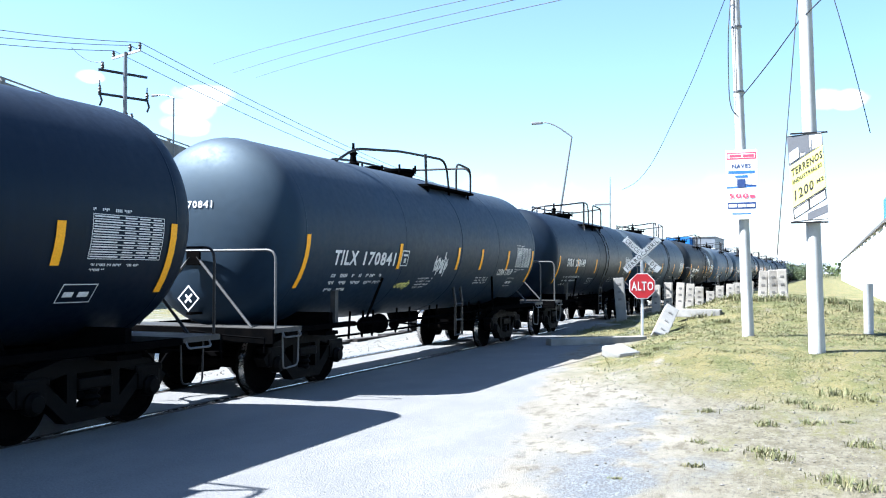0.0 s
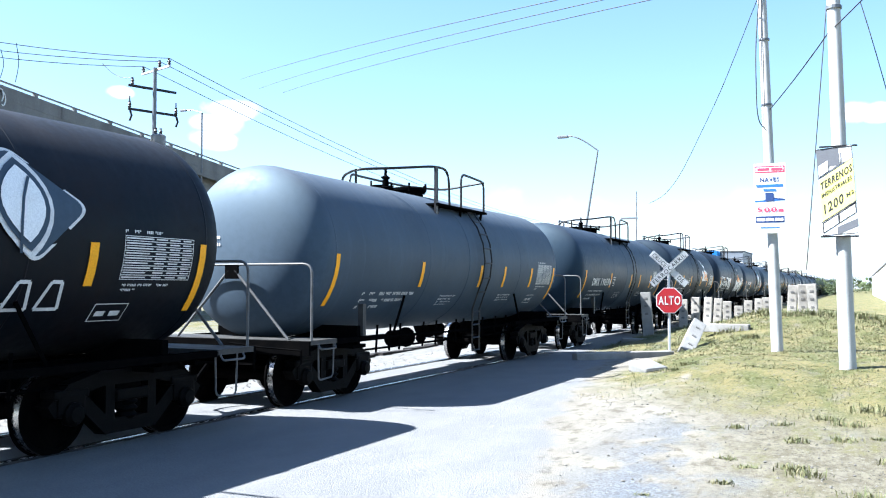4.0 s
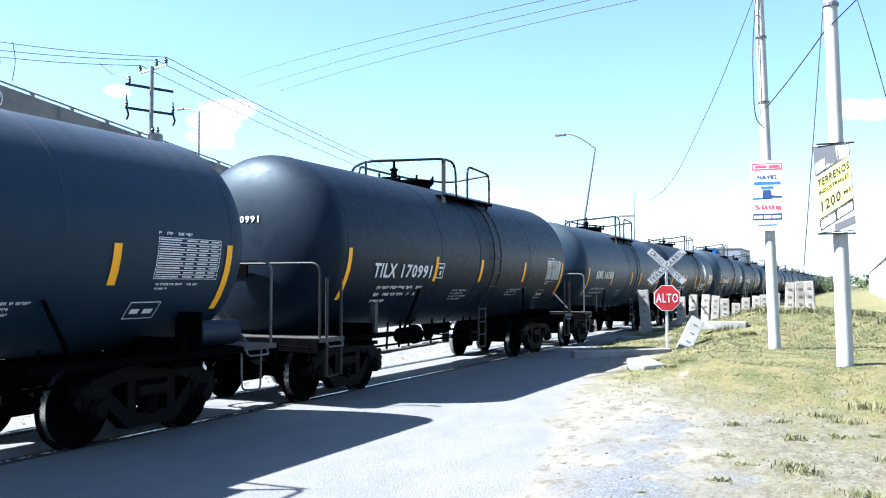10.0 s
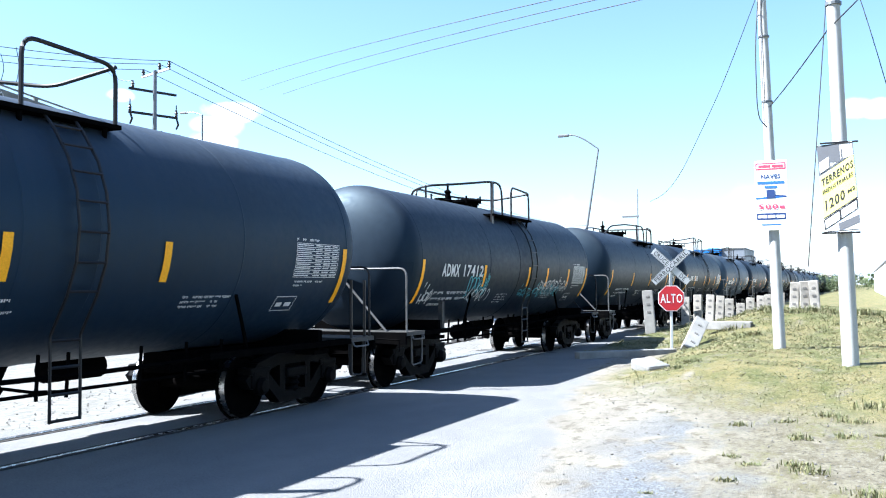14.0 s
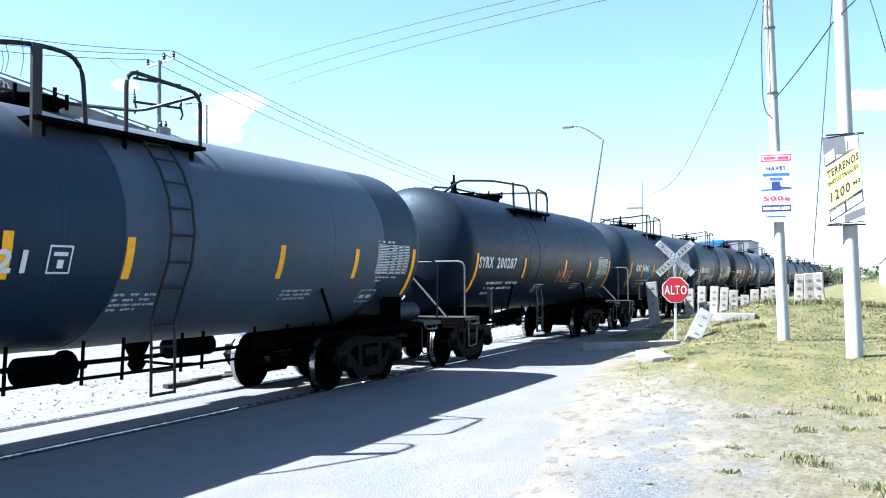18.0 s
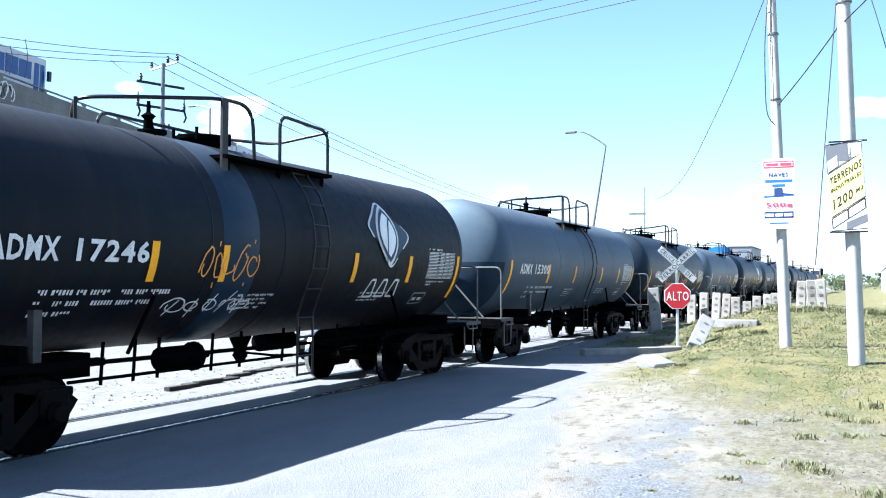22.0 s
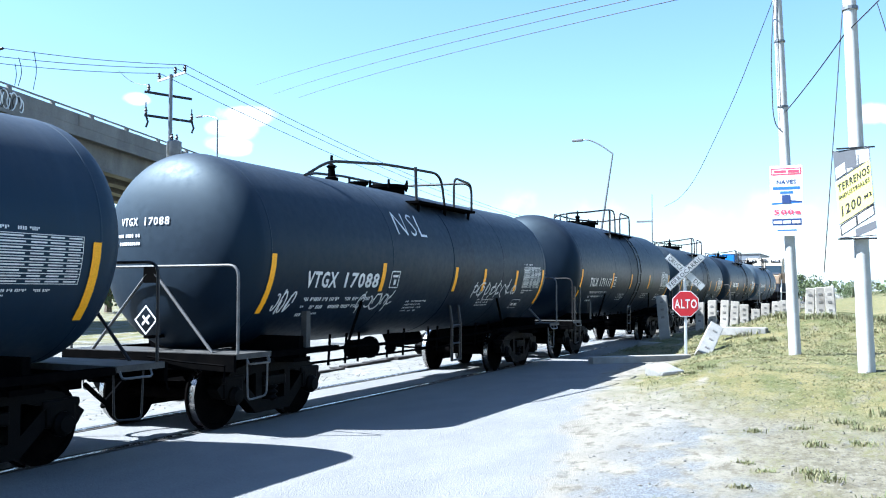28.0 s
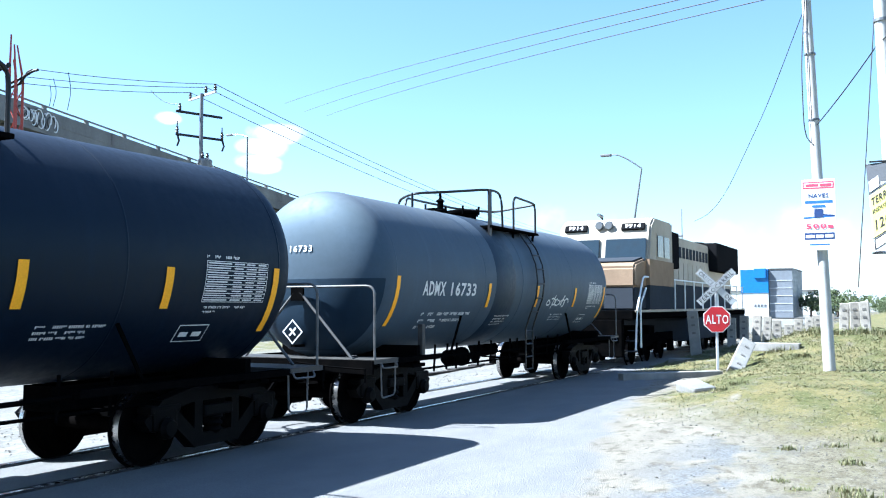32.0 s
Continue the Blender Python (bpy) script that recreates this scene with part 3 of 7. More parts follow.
def build_ground():
    xs = [-2500, -900, -320, -140, -70] + [-44 + 2.0 * i for i in range(12)] + [-20 + 0.9 * i for i in range(14)] + [-7.4 + 0.25 * i for i in range(72)] + [11 + 1.5 * i for i in range(8)] + [26, 40, 80, 200, 700, 2500]
    ys = [-2500, -600, -150, -40, -12, -4] + [0.35 * i for i in range(0, 130)] + [46 + 1.5 * i for i in range(14)] + [70, 85, 110, 160, 260, 500, 1100, 2600]
    bm = bmesh.new()
    grid = [[bm.verts.new((x, y, ground_height(x, y))) for y in ys] for x in xs]
    for i in range(len(xs) - 1):
        for j in range(len(ys) - 1):
            bm.faces.new((grid[i][j], grid[i + 1][j], grid[i + 1][j + 1], grid[i][j + 1]))
    solid("ground", bm, M["ground"], "sunlit grey asphalt road running into pale gravel and dry turf", "ground", kind="structure", smooth=True)


build_ground()
TRACK_X = -8.80


def rail_profile(bm, x, y0, y1, top):
    """A flat-bottomed rail: foot, web, head."""
    bm_box(bm, x - 0.07, x + 0.07, y0, y1, top - 0.17, top - 0.15)
    bm_box(bm, x - 0.012, x + 0.012, y0, y1, top - 0.15, top - 0.04)
    bm_box(bm, x - 0.036, x + 0.036, y0, y1, top - 0.04, top - 0.003)
    return bm


def build_track(name, centre, top, y0, y1, label):
    ob = thing(name, pose(0, 0, 0), label, "railway track", kind="structure")
    for side in (-1, 1):
        x = centre + side * 0.7525
        part("rail", rail_profile(bmesh.new(), x, y0, y1, top), M["rail"], ob, "rusty steel rail")
        part("rail_head", boxes((x - 0.034, x + 0.034, y0, y1, top - 0.003, top)), M["rail_top"], ob, "polished running surface")
    return ob


main_track = build_track("main_track", TRACK_X, 0.012, -120, 900, "worn railway track set flush into the road")


def build_crossing():
    # flangeway strips and planks beside the near rail
    for side in (-1, 1):
        x = TRACK_X + side * 0.7525
        part("flangeway", boxes((x - side * 0.09 - 0.035, x - side * 0.09 + 0.035, -60, 22, -0.01, 0.006)), M["timber"], main_track, "dark flangeway groove")
        part("flangeway_edge", boxes((x + side * 0.075 - 0.03, x + side * 0.075 + 0.03, -60, 22, -0.01, 0.007)), M["timber"], main_track, "dark worn edge along the rail")
    # sleepers past the end of the road
    bm = bmesh.new()
    y = 24.0
    while y < 160:
        bm_box(bm, TRACK_X - 1.3 + random.uniform(-.04, .04), TRACK_X + 1.3, y, y + 0.22, -0.15, -0.005 + random.uniform(0, .012))
        y += 0.62
    tagged(part("sleepers", bm, M["timber"], main_track, "weathered timber sleepers"), kind="stuff")


build_crossing()


def rock(bm, x, y, z, r):
    vs = []
    for dx, dy, dz in ((1, 0, 0), (-1, 0, 0), (0, 1, 0), (0, -1, 0), (0, 0, 1), (0, 0, -1)):
        k = r * random.uniform(0.6, 1.15)
        vs.append(bm.verts.new((x + dx * k, y + dy * k, z + dz * k * 0.6)))
    for a, c, d in ((0, 2, 4), (2, 1, 4), (1, 3, 4), (3, 0, 4), (2, 0, 5), (1, 2, 5), (3, 1, 5), (0, 3, 5)):
        bm.faces.new((vs[a], vs[c], vs[d]))


def build_stones():
    rng = random.Random(11)
    bm = bmesh.new()
    for _ in range(4200):
        y = 6.5 + 14 * rng.random() ** 1.4
        x = -2.6 - 0.182 * (y - 7.8) + rng.random() * 7.5
        r = 0.005 + 0.022 * rng.random() ** 5
        rock(bm, x, y, ground_height(x, y) + r * 0.25, r)
    solid("gravel", bm, M["stone"], "loose pale gravel scattered over the roadside", "gravel", kind="stuff")
    # broken edge of an old pavement beyond the track
    bm = bmesh.new()
    y = 12.8
    while y < 60:
        l = rng.uniform(0.25, 0.8)
        x = -11.45 - 0.2 * (y - 12.8) * (1 if y < 17 else 0.4) - (0.35 if y >= 17 else 0) + rng.gauss(0, 0.05)
        z = ground_height(x, y)
        bm_box(bm, x - rng.uniform(0.12, 0.3), x, y, y + l * 0.95, z - 0.08, z + rng.uniform(0.03, 0.085))
        y += l
    solid("pavement_edge", bm, M["timber"], "ragged dark edge of broken pavement beyond the track", "kerb", kind="structure")
    bm = bmesh.new()
    for _ in range(2600):
        y = 2 + 70 * rng.random() ** 1.3
        x = rng.choice((-10.7, -11.6, -13.2)) + rng.gauss(0, 0.35)
        r = 0.012 + 0.022 * rng.random()
        rock(bm, x, y, ground_height(x, y) + r * 0.3, r)
    solid("ballast", bm, M["ballast"], "grey ballast stones scattered beside the track", "ballast", kind="stuff")


build_stones()


class Blades:
    """Collects grass blades for one mesh."""
    def __init__(self):
        self.vs, self.fs = [], []

    def add(self, rng, x, y, z, h, lean, far=0.0):
        a = rng.random() * 6.283
        w = 0.0022 + 0.003 * rng.random() + 0.00022 * far
        dx, dy = math.cos(a), math.sin(a)
        l = lean * (0.3 + rng.random())
        n = len(self.vs)
        self.vs += [(x - dy * w, y + dx * w, z), (x + dy * w, y - dx * w, z), (x + dx * l * 0.35 - dy * w * 0.8, y + dy * l * 0.35 + dx * w * 0.8, z + h * 0.6),
                    (x + dx * l * 0.35 + dy * w * 0.8, y + dy * l * 0.35 - dx * w * 0.8, z + h * 0.6), (x + dx * l, y + dy * l, z + h * (1 - 0.25 * rng.random()))]
        self.fs += [(n, n + 1, n + 3, n + 2), (n + 2, n + 3, n + 4)]

    def mesh(self, name):
        me = bpy.data.meshes.new(name)
        me.from_pydata(self.vs, [], self.fs)
        me.materials.append(M["grass"])
        return me


def build_grass():
    rng = random.Random(5)
    got = Blades()
    n = 0
    while n < 210000:
        y = 8.0 + 37 * rng.random() ** 1.6
        x = -7.0 + 15.5 * rng.random()
        if x < -4.2 and y < 24.6:
            continue
        turf = y + 0.83 * x + 3.2 * noise.noise(Vector((x * 0.7, y * 0.7, 2)))
        dense = step(turf, 11.5, 18.5)
        dense *= 0.12 + 0.88 * step(noise.noise(Vector((x * 1.4, y * 1.4, 7))) + 0.4, 0.1, 0.6)
        if y > 22 and x > 2.0:
            dense *= 0.4
        if rng.random() > dense + 0.06 * step(x, -1.5, 1.5) * step(noise.noise(Vector((x * 1.1, y * 1.1, 4))), 0.0, 0.35):
            continue
        tall = 0.012 + 0.028 * rng.random() ** 2 + (0.035 * rng.random() ** 2 if y > 21 else 0)
        z = ground_height(x, y)
        for _ in range(7):
            gx, gy = x + rng.gauss(0, 0.13), y + rng.gauss(0, 0.13)
            got.add(rng, gx, gy, z - 0.01, tall * rng.uniform(0.6, 1.2), 0.06, y)
            n += 1
    tagged(new("grass", got.mesh("grass")), "short dry green and straw grass on the bank", "grass", kind="stuff")
    # taller weeds in tufts
    spots = [(-0.49, 9.46, .13), (-0.62, 9.75, .10), (-1.18, 8.85, .07), (-1.31, 10.1, .07), (-1.07, 9.7, .08), (0.04, 8.7, .14), (0.25, 8.5, .12), (0.12, 14.6, .20), (0.5, 14.2, .16), (-0.42, 13.6, .14), (-0.15, 13.2, .13), (-1.47, 12.4, .10), (-1.76, 8.04, .05), (-0.7, 11.6, .11), (-1.0, 13.0, .10), (0.3, 10.6, .13), (-0.2, 11.9, .12),
             (2.3, 8.9, .11), (1.2, 10.4, .08), (2.6, 11.6, .14), (0.2, 12.2, .08), (3.0, 14.6, .16), (-3.3, 19.4, .14), (-4.2, 20.4, .12), (-3.4, 18.2, .10), (1.9, 16.8, .18), (-4.6, 26.5, .2), (-3.4, 27.2, .24),
             (-2.4, 29.8, .26), (-1.9, 29.6, .24), (-1.3, 29.8, .28), (-0.8, 30.0, .26), (-2.8, 30.9, .26), (0.1, 30.0, .3), (-3.5, 32, .24), (-4.4, 32.3, .22), (-5.3, 32.4, .22), (2.2, 25, .3), (2.0, 28, .34), (2.3, 21, .26), (-0.4, 27.5, .2), (0.9, 28.5, .26), (-2.6, 25.5, .16)]
    for x, y, h in spots:
        got = Blades()
        for _ in range(110 if y < 16 else 240):
            gx, gy = x + rng.gauss(0, h * 0.8), y + rng.gauss(0, h * 0.6)
            got.add(rng, gx - x, gy - y, ground_height(gx, gy) - ground_height(x, y) - 0.02, h * rng.uniform(0.3, 1.0), h * 0.6, y)
        ob = new("weed_tuft", got.mesh("weed_tuft"))
        ob.matrix_basis = pose(x, y, ground_height(x, y))
        tagged(ob, "tuft of dry green weeds growing from the bank", "weeds", "weeds on the bank", "stuff")


build_grass()


# ---- roadside furniture ----
def build_stop_sign():
    x, y = -4.58, 24.35
    z0 = ground_height(x, y)
    ob = thing("crossing_sign", pose(x, y, z0, 0, 0, 19), "red octagonal stop sign under a white railway crossbuck", "road sign")
    part("post", boxes((-0.032, 0.032, -0.03, 0.03, -0.3, 2.25), bevel=0.008), M["white_sheet"], ob, "white-painted square steel post")
    zc, r = 1.49 - z0, 0.368
    oct_pts = [(r * math.cos(math.pi / 8 + k * math.pi / 4), r * math.sin(math.pi / 8 + k * math.pi / 4)) for k in range(8)]

    def plate(pts, y0, y1):
        bm = bmesh.new()
        a = [bm.verts.new((u, y0, v + zc)) for u, v in pts]
        c = [bm.verts.new((u, y1, v + zc)) for u, v in pts]
        bm.faces.new(a)
        bm.faces.new(c[::-1])
        for i in range(len(pts)):
            bm.faces.new((a[i], a[(i + 1) % len(pts)], c[(i + 1) % len(pts)], c[i]))
        return bm

    face = part("border", plate(oct_pts, -0.048, -0.034), M["sheet"], ob, "white sign border")
    part("face", plate([(u * 0.94, v * 0.94) for u, v in oct_pts], -0.053, -0.0485), M["red"], face, "red stop sign face")
    vs, fs = letters("ALTO", 0.24, 0.575)
    bm = flat_faces(bmesh.new(), vs, fs, lambda u, v: (u - 0.2875, -0.057, v + zc - 0.12))
    part("lettering", bm, M["sheet"], face, "white letters")
    # crossbuck
    zx = 2.33 - z0
    for turn, words, yy in ((43, (("FERROCARRIL", -0.56, 1.12),), -0.062), (-43, (("CRUCE", -0.57, 0.46), ("DE", 0.32, 0.18)), -0.045)):
        m = Matrix.Translation((0, yy, zx)) @ Matrix.Rotation(radians(-turn), 4, "Y")
        blade_ob = part("crossbuck_blade", boxes((-0.62, 0.62, -0.006, 0.006, -0.095, 0.095), bevel=0.003), M["enamel"], ob, "white crossbuck blade", m=m)
        for word, u0, wide in words:
            vs, fs = letters(word, 0.115, wide)
            bm = flat_faces(bmesh.new(), vs, fs, lambda u, v: (u + u0, -0.0085, v - 0.0575))
            part("lettering", bm, M["print_black"], blade_ob, "black letters")
        for s in (-1, 1):
            part("border_line", boxes((-0.61, 0.61, -0.0085, -0.006, s * 0.086 - 0.004, s * 0.086 + 0.004)), M["print_black"], blade_ob)
    for z in (zc - 0.12, zc + 0.12):
        part("bolt", turned([(-0.066, 0.012), (-0.056, 0.014)], "y", (0, 0, z), 8), M["galv"], ob)
    return ob


build_stop_sign()


def concrete_post(h, w=0.22, d=0.16):
    """An old notched concrete sleeper stood on end."""
    bm = bmesh.new()
    bm_box(bm, -w / 2, w / 2, -d / 2, d / 2, -0.4, h, bevel=0.02)
    return bm


def notch(z):
    return boxes((-0.055, 0.055, -0.092, -0.0775, z - 0.035, z + 0.035), bevel=0.006)


def build_posts():
    rng = random.Random(3)
    rows = [(-0.173, 34.0, 1.17), (-0.160, 34.4, 1.22), (-0.148, 35.0, 1.2), (-0.138, 36.0, 1.15), (-0.127, 38.5, 1.05), (-0.116, 40.0, 0.85), (-0.1065, 41.0, 1.05),
            (-0.096, 41.6, 1.05), (-0.0865, 42.2, 1.05), (-0.0765, 42.6, 1.05), (-0.0635, 31.0, 1.2), (-0.0525, 30.8, 1.22), (-0.0418, 30.6, 1.26)]
    for i, (r, y, h) in enumerate(rows):
        x = r * y
        z = ground_height(x, y) - (0.12 if y > 32 else 0.32)
        wide = 0.30 if y < 37 else 0.34
        if y < 32:
            wide = 0.28
        ob = solid("concrete_post", concrete_post(h, wide), M["sleeper"], "weathered concrete sleeper stood upright as a fence post", "post", "row of upright sleepers",
                   m=pose(x, y, z, rng.uniform(-3, 3), rng.uniform(-3.5, 3.5), rng.uniform(-8, 8)))
        for k in range(3):
            part("fastening_pad", notch(h * (0.42 + 0.2 * k)), M["ballast"], ob, "rusty fastening hollow")
    # marker at the crossing
    x, y = -0.2105 * 29.4, 29.4
    ob = solid("marker_post", concrete_post(1.40, 0.33), M["concrete"], "pale concrete marker post leaning beside the track", "post", m=pose(x, y, ground_height(x, y), 0, -4, 4))
    for z in (1.2, 0.95, 0.7):
        part("fastening_pad", notch(z), M["ballast"], ob, "dark hollow")
    x, y = 0.037 * 24.0, 24.0
    solid("short_post", concrete_post(1.22, 0.21, 0.21), M["pole"], "square pale concrete post on the bank", "post", m=pose(x, y, ground_height(x, y)))
    # fallen pieces
    ob = solid("leaning_slab", boxes((-0.19, 0.19, -0.12, 0.12, 0, 1.45), bevel=0.02), M["concrete"], "concrete sleeper leaning over behind the stop sign", "concrete slab",
               m=pose(-4.22, 24.6, ground_height(-4.22, 24.6) - 0.06, -54, 30, 12))
    for z in (0.3, 0.7, 1.1):
        part("fastening_pad", boxes((-0.05, 0.05, -0.135, -0.118, z - 0.03, z + 0.03)), M["ballast"], ob, "dark fastening hollow")
    solid("fallen_sleeper", boxes((-1.15, 1.15, -0.14, 0.14, 0, 0.2), bevel=0.02), M["concrete"], "concrete sleeper lying flat on the verge", "concrete slab", m=pose(-5.6, 28.2, 0.05, 0, 0, 3))
    solid("fallen_sleeper", boxes((-0.7, 0.7, -0.16, 0.16, 0, 0.24), bevel=0.02), M["concrete"], "concrete sleeper lying flat behind the leaning slab", "concrete slab", m=pose(-3.55, 27.3, ground_height(-3.55, 27.3), 0, 0, -6))
    solid("fallen_sleeper", boxes((-1.4, 1.4, -0.14, 0.14, -0.05, 0.18), bevel=0.02), M["concrete"], "half-buried concrete sleeper by the stop sign", "concrete slab", m=pose(-5.5, 23.1, 0.0, 0, 0, 43))
    solid("concrete_block", boxes((-0.24, 0.24, -0.50, 0.50, -0.14, 0.12), (-0.20, 0.26, 0.38, 0.56, -0.14, 0.06), (-0.26, -0.05, -0.57, -0.44, -0.14, 0.02), bevel=0.06), M["bridge"], "weathered broken concrete block lying at the edge of the asphalt", "concrete block", m=pose(-3.98, 18.8, ground_height(-3.98, 18.8) + 0.04, 5, -4, 34))


build_posts()


def poster(parent, w, h, m, rows, backing, bg_label):
    board = part("poster_board", boxes((-w / 2, w / 2, -0.012, 0.012, 0, h), bevel=0.004), backing, parent, bg_label, m=m)
    for i, row in enumerate(rows):
        kind, u0, u1, v0, v1, mat, words, name = row[:8]
        y = -0.0155 - 0.0025 * (i % 4) - (0.004 if kind == "text" else 0)
        if kind == "bar":
            bm = bmesh.new()
            vs = [(u0, v0), (u1, v0 + (0.0 if not words else words)), (u1, v1 + (0.0 if not words else words)), (u0, v1)]
            flat_faces(bm, vs, [(0, 1, 2, 3)], lambda u, v: ((u - 0.5) * w, y, v * h))
        else:
            slope = row[8] if len(row) > 8 else 0.0
            vs, fs = letters(words, (v1 - v0) * h, (u1 - u0) * w, 0.035)
            bm = flat_faces(bmesh.new(), vs, fs, lambda u, v: (u + (u0 - 0.5) * w, y, v + v0 * h + slope * u))
        part(name, bm, mat, board)
    return board


def build_pole(x, y, top_x, height, r0, r1, label):
    z = ground_height(x, y)
    ob = thing("utility_pole", pose(x, y, z), label, "utility pole", "concrete poles by the bank")
    bm = bmesh.new()
    n = 8
    pts = [(top_x * t, 0, -0.4 + (height + 0.4) * t) for t in [i / n for i in range(n + 1)]]
    bm_tube(bm, pts, [r0 + (r1 - r0) * i / n for i in range(n + 1)], 12)
    part("shaft", bm, M["pole"], ob, "tapered pale concrete shaft", smooth=True)
    return ob, z


def build_poles():
    # pole with the white notice
    ob, z = build_pole(-1.72, 22.3, -0.36, 12.0, 0.135, 0.085, "tall pale concrete utility pole carrying a white advertising board")
    for h in (5.75, 7.3):
        part("band_clamp", turned([(-0.02, 0.128), (0.02, 0.128)], "z", (-0.36 * h / 12, 0, h), 14), M["galv"], ob)
    cx = -0.36 * 3.2 / 12
    w, h = 0.70, 1.62
    zb = 1.83 + 0.057 * 22.1 - z
    rows = [("bar", 0.03, 0.97, 0.865, 0.965, M["pink"], 0, "heading_bar"), ("bar", 0.07, 0.93, 0.885, 0.945, M["sheet"], 0, "heading_inset"),
            ("bar", 0.12, 0.5, 0.895, 0.935, M["pink"], 0, "illegible_bar"), ("bar", 0.55, 0.9, 0.895, 0.935, M["pink"], 0, "illegible_bar"),
            ("text", 0.20, 0.80, 0.735, 0.80, M["navy"], "NAVES", "lettering"), ("bar", 0.08, 0.92, 0.66, 0.70, M["blue"], 0, "illegible_bar"), ("bar", 0.30, 0.7, 0.60, 0.635, M["blue"], 0, "illegible_bar"),
            ("bar", 0.36, 0.62, 0.46, 0.58, M["navy"], 0, "picture_block"), ("bar", 0.03, 0.97, 0.445, 0.47, M["blue"], 0.02, "picture_ground"), ("bar", 0.55, 0.97, 0.49, 0.51, M["navy"], -0.02, "picture_roof"),
            ("text", 0.10, 0.72, 0.30, 0.375, M["pink"], "500", "lettering"), ("bar", 0.76, 0.92, 0.305, 0.35, M["pink"], 0, "illegible_bar"),
            ("bar", 0.05, 0.95, 0.15, 0.245, M["navy"], 0, "footer_block"), ("bar", 0.09, 0.35, 0.175, 0.215, M["sheet"], 0, "illegible_bar"), ("bar", 0.39, 0.62, 0.175, 0.215, M["sheet"], 0, "illegible_bar"), ("bar", 0.66, 0.91, 0.175, 0.215, M["sheet"], 0, "illegible_bar"),
            ("bar", 0.2, 0.8, 0.07, 0.09, M["blue"], 0, "illegible_bar")]
    poster(ob, w, h, pose(cx - 0.02, -0.2, zb, 0, 0, 3), rows, M["sheet"], "white printed notice board")
    # pole with the yellow board
    ob, z = build_pole(-0.2, 19.0, -0.27, 12.0, 0.155, 0.10, "tall pale concrete utility pole carrying a tilted yellow and white board")
    for h in (4.2, 7.0):
        part("band_clamp", turned([(-0.03, 0.15), (0.03, 0.15)], "z", (-0.27 * h / 12, 0, h), 14), M["galv"], ob)
    w, h = 0.64, 1.7
    zb = 1.83 + 0.053 * 18.8 - z
    s, k = 0.56, 0.21
    ink, paper, grey = M["print_black"], M["sheet"], M["grey_sheet"]
    rows = [("bar", 0.0, 1.0, 0.66, 0.79, grey, k, "grey_header"), ("bar", 0.0, 0.62, 0.79, 0.99, grey, 0.0, "grey_corner"), ("bar", 0.02, 0.98, 0.17, 0.645, M["print_yellow"], k, "yellow_field"),
            ("bar", 0.03, 0.30, 0.68, 0.80, paper, 0.06, "torn_label"), ("bar", 0.34, 0.66, 0.745, 0.90, paper, 0.07, "torn_label"), ("bar", 0.70, 0.97, 0.82, 0.95, paper, 0.03, "torn_label"),
            ("bar", 0.0, 1.0, 0.645, 0.655, ink, k, "dark_line"), ("bar", 0.0, 1.0, 0.155, 0.168, ink, k, "dark_line"), ("bar", 0.42, 1.0, 0.01, 0.10, grey, 0.08, "grey_footer"),
            ("bar", 0.02, 0.98, 0.035, 0.152, ink, k, "dark_panel"), ("bar", 0.06, 0.46, 0.055, 0.145, paper, 0.088, "torn_label"), ("bar", 0.52, 0.95, 0.155, 0.245, paper, 0.092, "torn_label"),
            ("bar", 0.0, 0.98, 0.012, 0.022, ink, 0.0, "dark_line"), ("bar", 0.0, 1.0, 0.985, 0.998, ink, 0.0, "dark_line"),
            ("text", 0.05, 0.95, 0.52, 0.61, ink, "TERRENOS", "lettering", s), ("text", 0.06, 0.92, 0.435, 0.485, ink, "INDUSTRIALES", "lettering", s),
            ("bar", 0.42, 0.70, 0.47, 0.485, ink, 0.058, "illegible_bar"),
            ("text", 0.10, 0.66, 0.245, 0.365, ink, "1200", "lettering", s), ("text", 0.74, 0.95, 0.42, 0.465, ink, "M2", "lettering", s)]
    poster(ob, w, h, pose(-0.09, -0.22, zb, 0, -3.5, -4), rows, M["sheet"], "tilted yellow printed board")
    part("mount_bar", boxes((-0.45, 0.22, -0.24, -0.2, zb - 0.03, zb)), M["rail_paint"], ob, "black board rail")
    part("mount_bar", boxes((-0.45, 0.22, -0.24, -0.2, zb + h, zb + h + 0.03)), M["rail_paint"], ob, "black board rail")


build_poles()


def cable(name, a, b, sag, r, label, n=16, group=""):
    a, b = Vector(a), Vector(b)
    pts = [a.lerp(b, i / n) - Vector((0, 0, sag * 4 * (i / n) * (1 - i / n))) for i in range(n + 1)]
    return solid(name, tube(pts, r, 5), M["wire"], label, "cable", group, smooth=True)


def along(ray, d):
    """A point at the range d in the direction (x/y, 1, z/y) from the eye level."""
    return Vector((ray[0] * d, d, 1.83 + ray[1] * d))


